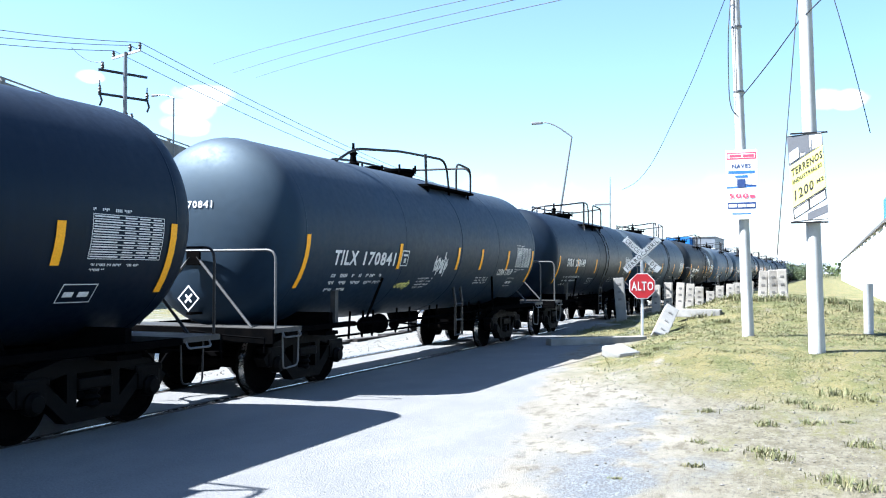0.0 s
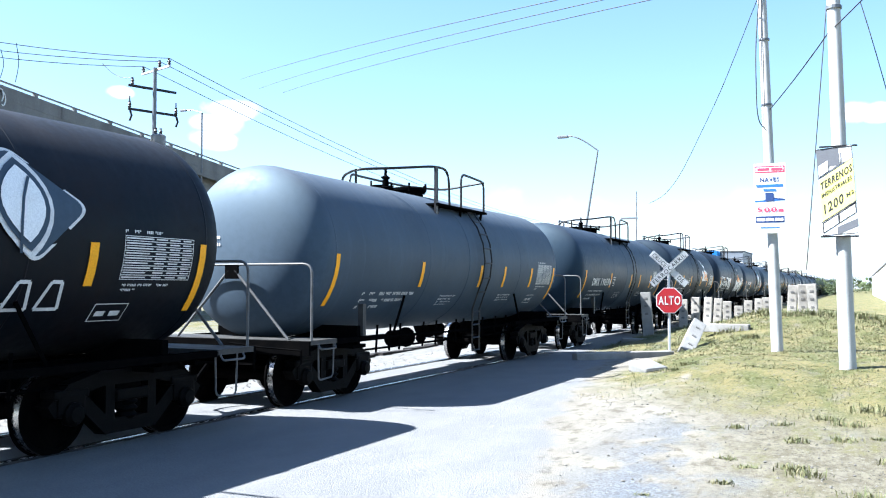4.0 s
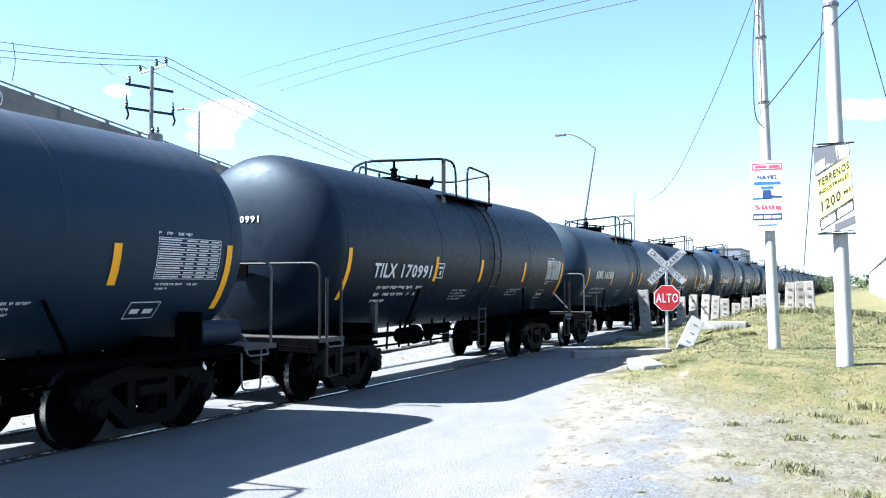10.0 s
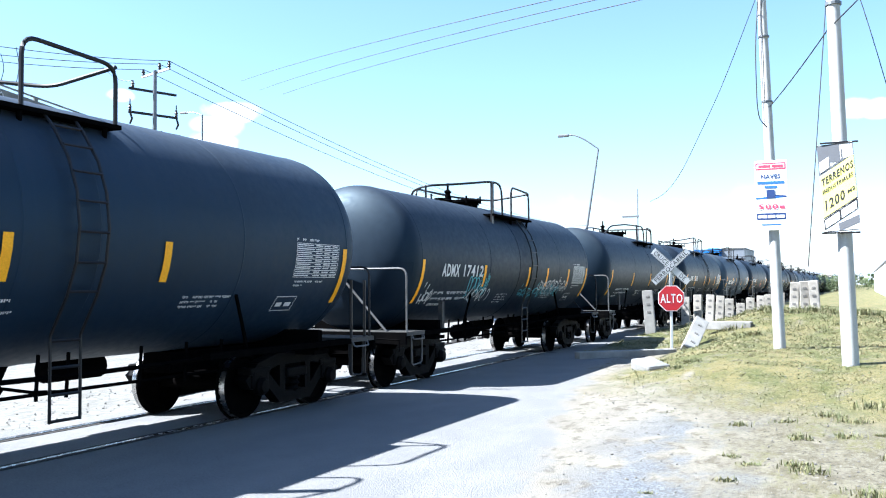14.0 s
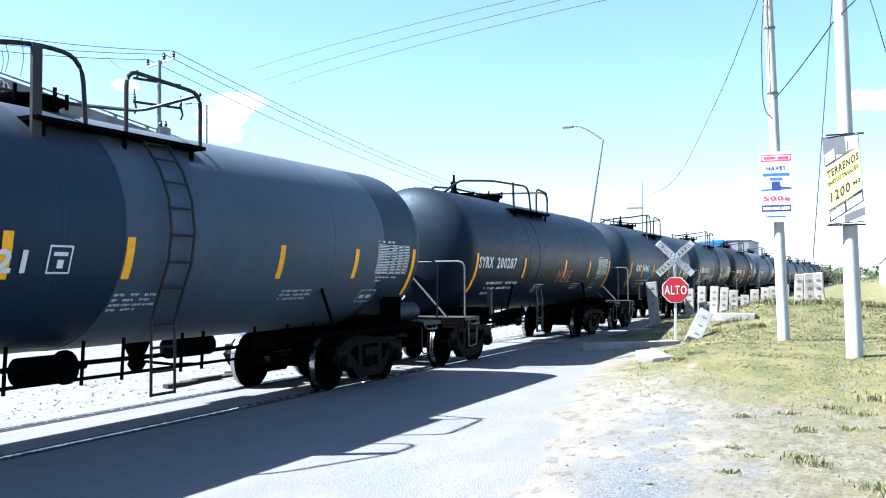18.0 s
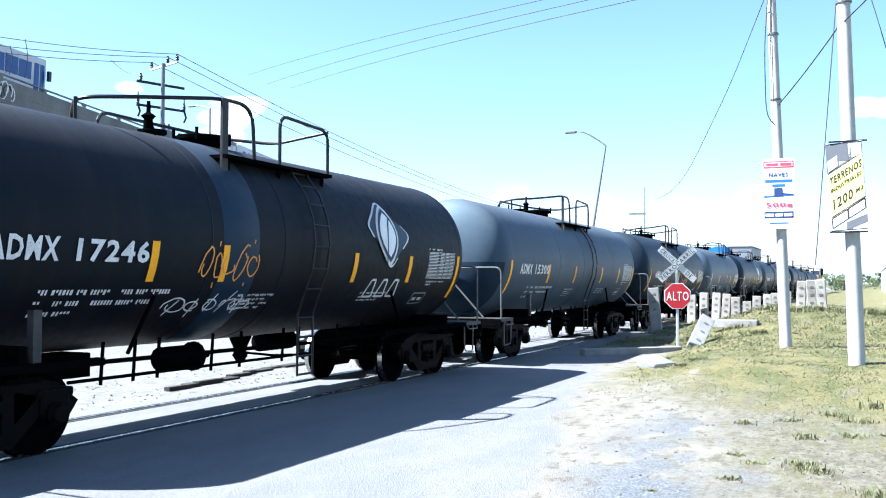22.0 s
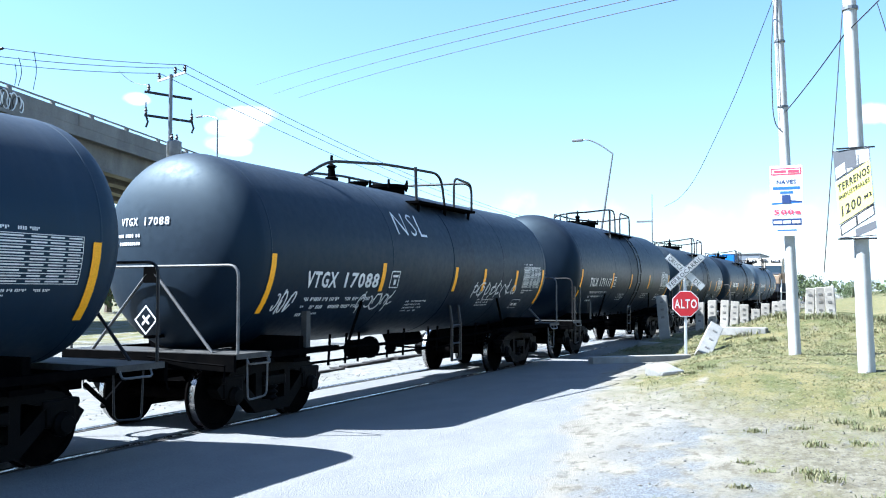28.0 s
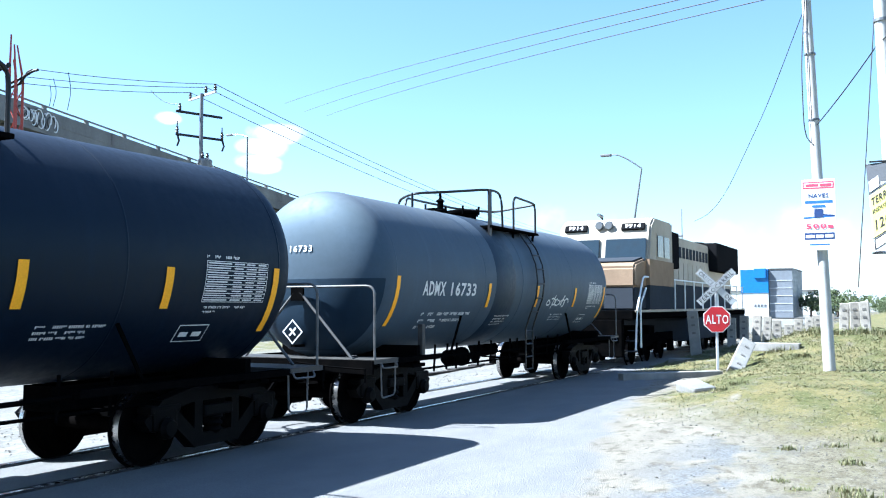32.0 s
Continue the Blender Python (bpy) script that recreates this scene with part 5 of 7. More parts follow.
def top_gear(ob, style, along_y):
    """Platform, rails, manway and valves on top of the tank."""
    lift = AXIS_Z + TANK_R - 3.95
    deck_z = 3.68
    top = pose(0, along_y, lift)
    put("walkway", cached("walkway", lambda: mesh_of("walkway", boxes((0.42, 1.12, -0.35, 2.28, deck_z - 0.05, deck_z)), M["under"])), ob, top, "dark steel grating walkway")
    for y in (-0.2, 0.95, 2.1):
        put("bracket", cached(f"bracket{y}", lambda: mesh_of("bracket", tube([(1.05, y, deck_z - 0.04), (1.02, y, 3.42), (0.9, y, 3.3)], 0.03, 6), M["under"])), ob, top)
    if style == 0:      # raked rails
        near = [(0.55, -3.25, 3.84), (0.62, -2.65, 4.15), (0.75, -0.95, 4.30), (1.05, 0.75, 4.30), (1.05, 0.92, deck_z)]
        far = [(-0.6, -1.9, 3.84), (-0.7, -1.2, 4.2), (-0.85, 0.2, 4.30), (-0.85, 2.2, 4.30), (-0.2, 2.25, 4.30), (1.05, 2.25, 4.28), (1.05, 2.25, deck_z)]
    else:
        near = [(-0.45, -1.45, 3.84), (-0.45, -1.50, 4.16), (0.15, -1.98, 4.22), (0.60, -1.55, 4.26), (1.05, -0.30, 4.43), (1.05, 0.30, 4.41), (1.05, 0.36, deck_z)]
        far = [(-0.6, -0.95, 3.84), (-0.65, -0.85, 4.30), (-0.85, 0.2, 4.34), (-0.85, 1.9, 4.34), (0.0, 2.28, 4.24), (1.05, 2.25, 4.36)]
        put("rail_leg", cached("railleg", lambda: mesh_of("rail_leg", tube([(0.15, -1.98, 4.22), (0.15, -1.98, 3.86)], 0.024, 6), M["rail_paint"])), ob, top)
    put("near_rail", cached(f"near{style}", lambda: mesh_of("near_rail", tube(rounded(near, 0.28), 0.026, 8), M["rail_paint"], True)), ob, top, "bent black handrail")
    put("far_rail", cached(f"far{style}", lambda: mesh_of("far_rail", tube(rounded(far, 0.22), 0.026, 8), M["rail_paint"], True)), ob, top, "bent black handrail")
    high = 4.42 if style else 4.30
    g0 = 0.96 if style else 1.36
    gate = [(1.05, g0, deck_z), (1.05, g0, high), (1.05, 2.25, high - 0.05), (1.05, 2.25, deck_z)]
    put("gate_rail", cached(f"gate{style}", lambda: mesh_of("gate_rail", tube(rounded(gate, 0.2), 0.026, 8), M["rail_paint"], True)), ob, top, "black hoop beside the ladder")
    post = [(1.05, -0.3, deck_z), (1.03, -0.3, 4.31)]
    put("rail_post", cached(f"railpost{style}", lambda: mesh_of("rail_post", boxes((1.03, 1.07, -0.36, -0.24, deck_z - 0.25, 4.43)) if style else tube(post, 0.03, 8), M["rail_paint"])), ob, top, "upright handrail post")
    for y in (0.4, 1.4):
        put("rail_post", cached(f"farpost{y}", lambda: mesh_of("rail_post", tube([(-0.85, y, 3.65), (-0.85, y, 4.30)], 0.025, 6), M["rail_paint"])), ob, top)
    man = put("manway", cached("manway", lambda: mesh_of("manway", turned([(3.85, 0.33), (4.02, 0.33), (4.03, 0.40), (4.08, 0.40), (4.10, 0.36), (4.13, 0.1)], "z", (0, 0.5, 0), 24), M["under"], True)), ob, top, "bolted manway cover")
    for k in range(6):
        a = k * math.pi / 3
        put("eye_bolt", cached(f"eyebolt{k}", lambda: mesh_of("eye_bolt", tube([(0.42 * math.cos(a), 0.5 + 0.42 * math.sin(a), 4.0), (0.42 * math.cos(a), 0.5 + 0.42 * math.sin(a), 4.18)], 0.025, 5), M["under"])), man)
    yv = -1.75 if style == 0 else -0.7
    put("safety_valve", cached(f"valve{style}", lambda: mesh_of("safety_valve", turned([(3.9, 0.12), (4.0, 0.12), (4.02, 0.07), (4.16, 0.06), (4.2, 0.10), (4.25, 0.03), (4.4, 0.025)], "z", (0.1, yv, 0), 12), M["under"], True)), ob, top, "upright safety valve")
    put("fill_valve", cached("fill", lambda: mesh_of("fill_valve", turned([(3.88, 0.16), (4.04, 0.16), (4.05, 0.2), (4.1, 0.2)], "z", (-0.25, -0.25, 0), 14), M["under"], True)), ob, top)


def ladder_mesh(full):
    bm = bmesh.new()
    for y in (0.93, 1.33):
        pts = [(1.06, y, AXIS_Z + TANK_R - 0.29)]
        if full:
            pts += [on_tank(y, v, 0.10) for v in (1.05, 0.7, 0.35, 0.0, -0.35, -0.7)]
        else:
            pts += [on_tank(y, v, 0.05) for v in (1.05, 0.95)]
        if full:
            pts += [(1.2, y, 1.35), (1.2, y, 0.45)]
        bm_tube(bm, pts, 0.018, 6)
    heights = [1.1, 0.85, 0.55, 0.25, -0.05, -0.35, -0.65] if full else []
    for v in heights:
        x, _, z = on_tank(0, v, 0.10)
        bm_tube(bm, [(x, 0.93, z), (x, 1.33, z)], 0.016, 5)
    if full:
        for z in (1.3, 1.02, 0.74, 0.47):
            bm_tube(bm, [(1.2, 0.93, z), (1.2, 1.33, z)], 0.018, 5)
    return mesh_of("ladder", bm, M["rail_paint"])


def lower_steps_mesh():
    bm = bmesh.new()
    for y in (0.93, 1.33):
        bm_tube(bm, [(1.15, y, 1.55), (1.2, y, 1.2), (1.2, y, 0.45)], 0.028, 6)
    for z in (1.15, 0.8, 0.47):
        bm_tube(bm, [(1.2, 0.93, z), (1.2, 1.33, z)], 0.02, 5)
    return mesh_of("step_ladder", bm, M["rail_paint"])


def wheelset_mesh():
    bm = bmesh.new()
    for s in (-1, 1):
        prof = [(0.0, 0.10), (0.02, 0.17), (0.03, 0.38), (0.0, 0.40), (0.0, 0.455), (0.10, 0.457), (0.105, 0.485), (0.135, 0.480), (0.138, 0.40), (0.10, 0.37), (0.11, 0.16), (0.14, 0.10)]
        prof = [(s * (0.83 - p), r) for p, r in prof]
        bm_disc_stack(bm, prof, "x", (0, 0, 0), 32)
    bm_disc_stack(bm, [(-1.02, 0.075), (-0.72, 0.085), (0.72, 0.085), (1.02, 0.075)], "x", (0, 0, 0), 14)
    me = mesh_of("wheelset", bm, [M["wheel"], M["tread"]], True)
    for p in me.polygons:
        c = p.center
        if abs(math.hypot(c.y, c.z) - 0.456) < 0.012 and 0.70 < abs(c.x) < 0.84:
            p.material_index = 1
    return me


def side_frame_mesh():
    """Cast side frame: arched top, sloping tension members, window for the springs."""
    def ribbon(pts, x0, x1, w):
        for a, c in zip(pts, pts[1:]):
            a, c = Vector((0, *a)), Vector((0, *c))
            way = (c - a).normalized()
            n = Vector((0, -way.z, way.y)) * w
            vs = [bm.verts.new(q + Vector((x, 0, 0))) for x in (x0, x1) for q in (a + n - way * w * .5, a - n - way * w * .5, c - n + way * w * .5, c + n + way * w * .5)]
            for f in ((0, 1, 2, 3), (7, 6, 5, 4), (0, 4, 5, 1), (1, 5, 6, 2), (2, 6, 7, 3), (3, 7, 4, 0)):
                bm.faces.new([vs[i] for i in f])
    bm = bmesh.new()
    x0, x1 = -0.09, 0.09
    ribbon([(-1.12, 0.52), (-0.88, 0.70), (-0.45, 0.80), (0.45, 0.80), (0.88, 0.70), (1.12, 0.52)], x0, x1, 0.085)
    ribbon([(-0.76, 0.60), (-0.36, 0.25), (0.36, 0.25), (0.76, 0.60)], x0, x1, 0.08)
    ribbon([(-0.33, 0.80), (-0.33, 0.25)], x0, x1, 0.07)
    ribbon([(0.33, 0.80), (0.33, 0.25)], x0, x1, 0.07)
    for y in (-0.89, 0.89):
        bm_box(bm, -0.12, 0.12, y - 0.20, y + 0.20, 0.42, 0.70, bevel=0.05)
        bm_box(bm, -0.12, 0.115, y - 0.24, y + 0.24, 0.62, 0.72, bevel=0.03)
    bm_box(bm, -0.10, 0.13, -0.26, 0.26, 0.52, 0.66, bevel=0.03)
    return mesh_of("side_frame", bm, M["bogie"])


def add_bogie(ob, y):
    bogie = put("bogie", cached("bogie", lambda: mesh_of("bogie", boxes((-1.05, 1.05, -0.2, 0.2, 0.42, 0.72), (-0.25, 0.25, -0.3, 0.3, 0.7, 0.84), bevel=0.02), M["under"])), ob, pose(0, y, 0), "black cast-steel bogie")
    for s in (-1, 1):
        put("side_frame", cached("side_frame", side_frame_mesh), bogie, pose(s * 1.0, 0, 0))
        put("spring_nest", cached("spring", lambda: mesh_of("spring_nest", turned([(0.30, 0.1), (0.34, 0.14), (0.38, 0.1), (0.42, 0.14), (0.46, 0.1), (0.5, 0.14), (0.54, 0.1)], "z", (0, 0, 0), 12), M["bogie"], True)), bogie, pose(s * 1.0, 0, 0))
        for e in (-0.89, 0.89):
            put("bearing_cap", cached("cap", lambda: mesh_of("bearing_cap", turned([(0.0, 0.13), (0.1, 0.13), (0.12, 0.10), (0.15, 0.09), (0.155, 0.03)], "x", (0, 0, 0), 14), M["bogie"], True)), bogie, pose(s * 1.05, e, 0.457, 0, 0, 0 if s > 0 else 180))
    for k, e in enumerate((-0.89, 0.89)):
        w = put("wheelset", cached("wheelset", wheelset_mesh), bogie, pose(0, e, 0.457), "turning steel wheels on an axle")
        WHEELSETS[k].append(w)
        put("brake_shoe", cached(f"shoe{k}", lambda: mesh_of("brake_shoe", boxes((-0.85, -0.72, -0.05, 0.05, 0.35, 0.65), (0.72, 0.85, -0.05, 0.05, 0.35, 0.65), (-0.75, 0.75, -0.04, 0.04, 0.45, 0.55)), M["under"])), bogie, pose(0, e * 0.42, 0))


WHEELSETS = [[], [], [], [], []]     # leading and trailing axles of the cars, then the locomotive's three


def end_gear(ob, s, half, reach, pale, plain):
    """Deck, handrail, braces, steps, sill and coupler at one end; s is -1 for the end towards the road."""
    def key(n):
        return f"{n}{s}{reach:.1f}{half:.1f}"
    y_out = half + 0.82
    rail_mat = M["safety"] if pale else M["rail_paint"]
    deck = put("end_deck", cached(key("deck"), lambda: mesh_of("end_deck", boxes((-1.5, 1.5, *sorted((s * (half + 0.08), s * y_out)), 0.97, 1.04)), M["deck"])), ob, None, "worn steel end deck")
    put("deck_sill", cached(key("decksill"), lambda: mesh_of("deck_sill", boxes((-1.5, 1.5, *sorted((s * y_out, s * (y_out + 0.05))), 0.82, 1.03)), M["under"])), ob)
    yr = s * (y_out - 0.08)
    hoop = [(1.46, yr, 1.03), (1.46, yr, 2.17), (-1.46, yr, 2.17), (-1.46, yr, 1.03)]
    put("end_handrail", cached(key("hoop") + str(pale), lambda: mesh_of("end_handrail", tube(rounded(hoop, 0.16), 0.019, 8), rail_mat, True)), ob, None, "pale worn end handrail" if pale else "black end handrail")
    for x in (-1, 1):
        if plain:
            ladder = [((x * 1.47, s * (half + 0.14 + 0.42 * q), 0.45), (x * 1.47, s * (half + 0.14 + 0.42 * q), 1.95)) for q in (0, 1)]
            for q, ends in enumerate(ladder):
                put("side_stanchion", cached(key(f"stanchion{x}{q}"), lambda: mesh_of("side_stanchion", tube(ends, 0.024, 6), M["rail_paint"])), ob, None, "black upright end stanchion")
        else:
            put("brace", cached(key(f"brace{x}") + str(pale), lambda: mesh_of("brace", tube([(x * 0.06, yr, 2.08), (x * 1.05, yr, 1.04)], 0.021, 6), rail_mat)), ob, None, "slanting brace")
        corner = rounded([(x * 1.45, s * (half + 0.10), 1.0), (x * 1.45, s * (half + 0.12), 0.46), (x * 1.45, s * (half + 0.52), 0.43), (x * 1.45, s * (half + 0.54), 1.0)], 0.08)
        put("corner_step", cached(key(f"step{x}") + str(pale), lambda: mesh_of("corner_step", tube(corner, 0.013, 6), rail_mat, True)), ob, None, "hanging step loop")
        bar = rounded([(x * 1.49, s * (half + 0.15), 0.98), (x * 1.53, s * (half + 0.15), 0.9), (x * 1.53, s * (half + 0.6), 0.9), (x * 1.49, s * (half + 0.6), 0.98)], 0.05)
        put("grab_iron", cached(key(f"grab{x}"), lambda: mesh_of("grab_iron", tube(bar, 0.014, 5), M["safety"], True)), ob)
        # long side sill from the deck in past the bogie
        inner = half - (3.3 if s > 0 else 1.6)
        put("side_sill", cached(key(f"sidesill{x}"), lambda: mesh_of("side_sill", boxes((*sorted((x * 1.38, x * 1.5)), *sorted((s * (half + 0.1), s * inner)), 0.95, 1.03)), M["under"])), ob)
    put("gusset", cached(key("gusset"), lambda: mesh_of("gusset", boxes((-0.12, 0.12, *sorted((yr - 0.02, yr + 0.02)), 1.95, 2.17)), M["under"])), ob)
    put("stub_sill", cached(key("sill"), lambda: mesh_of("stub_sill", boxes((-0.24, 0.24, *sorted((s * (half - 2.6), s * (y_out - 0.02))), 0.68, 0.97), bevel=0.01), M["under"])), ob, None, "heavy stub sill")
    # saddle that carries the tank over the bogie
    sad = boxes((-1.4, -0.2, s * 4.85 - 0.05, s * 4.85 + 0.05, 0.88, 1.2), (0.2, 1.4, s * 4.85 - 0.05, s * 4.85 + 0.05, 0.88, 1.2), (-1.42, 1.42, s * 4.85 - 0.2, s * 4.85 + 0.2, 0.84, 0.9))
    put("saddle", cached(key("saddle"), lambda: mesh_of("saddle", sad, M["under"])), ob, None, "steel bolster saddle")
    for x in (-1, 1) if s < 0 else ():
        put("bolster_post", cached(key(f"bpost{x}"), lambda: mesh_of("bolster_post", boxes((*sorted((x * 1.33, x * 1.42)), s * 4.7 - 0.05, s * 4.7 + 0.05, 0.95, 1.55)), M["deck"])), ob, None, "upright bolster plate")
    # coupler
    bm = boxes((-0.09, 0.09, *sorted((s * (y_out - 0.1), s * (reach - 0.22))), 0.76, 0.92), bevel=0.015)
    bm_box(bm, -0.17, 0.17, *sorted((s * (reach - 0.26), s * (reach - 0.06))), 0.70, 0.98, bevel=0.03)
    bm_box(bm, (-0.16 if s > 0 else 0.02), (-0.02 if s > 0 else 0.16), *sorted((s * (reach - 0.1), s * (reach + 0.1))), 0.72, 0.96, bevel=0.03)
    put("coupler", cached(key("coupler"), lambda: mesh_of("coupler", bm, M["under"])), ob, None, "knuckle coupler")
    hose = [(0.32 * s, s * (y_out - 0.05), 0.74), (0.34 * s, s * (y_out + 0.2), 0.52), (0.2 * s, s * (reach - 0.1), 0.36), (0.02, s * reach, 0.40)]
    put("air_hose", cached(key("hose"), lambda: mesh_of("air_hose", tube(rounded(hose, 0.18), 0.03, 6), M["under"], True)), ob, None, "rubber brake hose")
    put("cut_lever", cached(key("lever"), lambda: mesh_of("cut_lever", tube([(0.1, s * (y_out + 0.08), 0.98), (0.7, s * (y_out + 0.1), 0.93), (1.4, s * (y_out + 0.1), 0.9), (1.42, s * (y_out + 0.14), 0.7)], 0.014, 5), M["under"])), ob)


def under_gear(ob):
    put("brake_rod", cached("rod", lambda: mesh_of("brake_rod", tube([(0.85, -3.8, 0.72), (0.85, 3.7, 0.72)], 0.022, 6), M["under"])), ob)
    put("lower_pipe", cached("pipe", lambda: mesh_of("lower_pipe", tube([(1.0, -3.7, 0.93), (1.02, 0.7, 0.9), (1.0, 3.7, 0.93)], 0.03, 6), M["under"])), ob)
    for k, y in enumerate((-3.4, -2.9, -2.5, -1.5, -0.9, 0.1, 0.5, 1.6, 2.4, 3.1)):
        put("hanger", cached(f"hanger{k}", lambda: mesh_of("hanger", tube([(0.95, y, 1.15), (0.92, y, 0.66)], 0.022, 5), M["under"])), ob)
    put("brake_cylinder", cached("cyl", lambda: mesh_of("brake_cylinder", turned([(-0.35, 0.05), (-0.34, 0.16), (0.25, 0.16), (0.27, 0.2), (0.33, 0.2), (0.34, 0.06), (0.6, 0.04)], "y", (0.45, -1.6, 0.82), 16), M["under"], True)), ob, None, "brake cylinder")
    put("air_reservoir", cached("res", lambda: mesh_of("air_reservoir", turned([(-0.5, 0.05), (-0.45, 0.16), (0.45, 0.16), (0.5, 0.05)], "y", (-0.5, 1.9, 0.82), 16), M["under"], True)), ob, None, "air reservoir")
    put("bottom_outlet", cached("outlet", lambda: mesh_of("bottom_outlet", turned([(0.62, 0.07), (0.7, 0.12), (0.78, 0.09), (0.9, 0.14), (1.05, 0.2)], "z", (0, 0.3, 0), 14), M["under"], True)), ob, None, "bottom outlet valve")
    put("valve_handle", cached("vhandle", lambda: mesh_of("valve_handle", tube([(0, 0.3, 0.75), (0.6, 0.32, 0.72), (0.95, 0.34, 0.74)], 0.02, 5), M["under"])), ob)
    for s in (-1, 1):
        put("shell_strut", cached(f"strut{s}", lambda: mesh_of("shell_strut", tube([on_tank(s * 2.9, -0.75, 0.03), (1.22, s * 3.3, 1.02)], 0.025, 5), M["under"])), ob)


def table_mesh(u0, u1, v0, v1, seed):
    """The white data grid: a frame, lines, and illegible entries."""
    rng = random.Random(seed)
    bm = bmesh.new()
    t = 0.008
    wrap_rect(bm, u0, u1, v0, v0 + t)
    wrap_rect(bm, u0, u1, v1 - t, v1)
    wrap_rect(bm, u0, u0 + t, v0 + t, v1 - t)
    wrap_rect(bm, u1 - t, u1, v0 + t, v1 - t)
    n = 9
    for i in range(n):
        va = v0 + (v1 - v0) * i / n
        vb = va + (v1 - v0) / n
        if i:
            wrap_rect(bm, u0 + t, u1 - t, va - 0.005, va + 0.005)
        for a, c in ((0.02, 0.40), (0.43, 0.60), (0.63, 0.80), (0.83, 0.98)):
            c2 = a + (c - a) * rng.uniform(0.8, 1.0)
            wrap_rect(bm, u0 + (u1 - u0) * a, u0 + (u1 - u0) * c2, va + 0.021, vb - 0.019)
    return mesh_of("data_table", bm, M["white"])


def bars_mesh(u0, v0, widths, h, gap, seed):
    """Lines of small illegible lettering."""
    rng = random.Random(seed)
    bm = bmesh.new()
    for i, w in enumerate(widths):
        u, v = u0, v0 - i * (h + gap)
        while u < u0 + w:
            for _ in range(rng.randint(2, 7)):
                l = h * rng.uniform(0.35, 0.6)
                wrap_rect(bm, u, u + l, v + h * rng.choice((0, 0, 0.45)), v + h)
                u += l + h * 0.28
            u += h * rng.choice((0.7, 0.7, 2.5))
    return mesh_of("small_print", bm, M["white"])


def scrawl_mesh(u0, u1, v0, v1, seed, mat, w=0.016, n=6):
    """Sprayed tag: looping letter-like strokes side by side."""
    rng = random.Random(seed)
    bm = bmesh.new()
    cw = (u1 - u0) / n
    for i in range(n):
        cu, cv = u0 + cw * (i + 0.5), (v0 + v1) / 2
        a0, turn = rng.uniform(0, 6.28), rng.choice((-1, 1)) * rng.uniform(3.5, 7.5)
        hu, hv = cw * rng.uniform(0.35, 0.75), (v1 - v0) / 2 * rng.uniform(0.5, 1.0)
        tilt = rng.uniform(-0.4, 0.6)
        pts = []
        for k in range(15):
            t = k / 14
            a = a0 + turn * t
            q = 1 - 0.45 * t * rng.uniform(0.8, 1.2)
            dv = math.sin(a * rng.choice((1, 1, 1.08))) * hv * q
            pts.append((cu + math.cos(a) * hu * q + tilt * dv * 0.5, cv + dv))
        wrap_stroke(bm, pts, w)
        if rng.random() < 0.7:
            b = rng.uniform(-0.3, 0.3)
            wrap_stroke(bm, [(cu - hu * 0.6 + b * cw, v0 + rng.uniform(-.05, .1)), (cu + hu * rng.uniform(-.2, .6), v1 + rng.uniform(-.1, .08))], w)
    return mesh_of("graffiti", bm, mat)


def block_letters_mesh(u0, u1, v0, v1, seed, mat, n):
    """Fat sprayed block letters: bars and crossbars of letter size."""
    rng = random.Random(seed)
    bm = bmesh.new()
    cw = (u1 - u0) / n
    for i in range(n):
        a, b = u0 + cw * i + 0.03, u0 + cw * (i + 1) - 0.05
        j = rng.uniform(-0.06, 0.06)
        wrap_stroke(bm, [(a + 0.03, v0 + j), (a + 0.03 + rng.uniform(0, .08), v1 + j)], 0.055)
        for q in rng.sample((0.05, 0.5, 0.95), 2):
            wrap_stroke(bm, [(a, v0 + (v1 - v0) * q + j), (b, v0 + (v1 - v0) * min(1, max(0, q + rng.uniform(-.12, .12))) + j)], 0.05, 0.0138)
        if rng.random() < 0.6:
            wrap_stroke(bm, [(b - 0.04, v0 + j + (v1 - v0) * rng.choice((0, .45))), (b - 0.04, v0 + j + (v1 - v0) * rng.choice((.55, 1)))], 0.05, 0.0146)
    return mesh_of("graffiti", bm, mat)


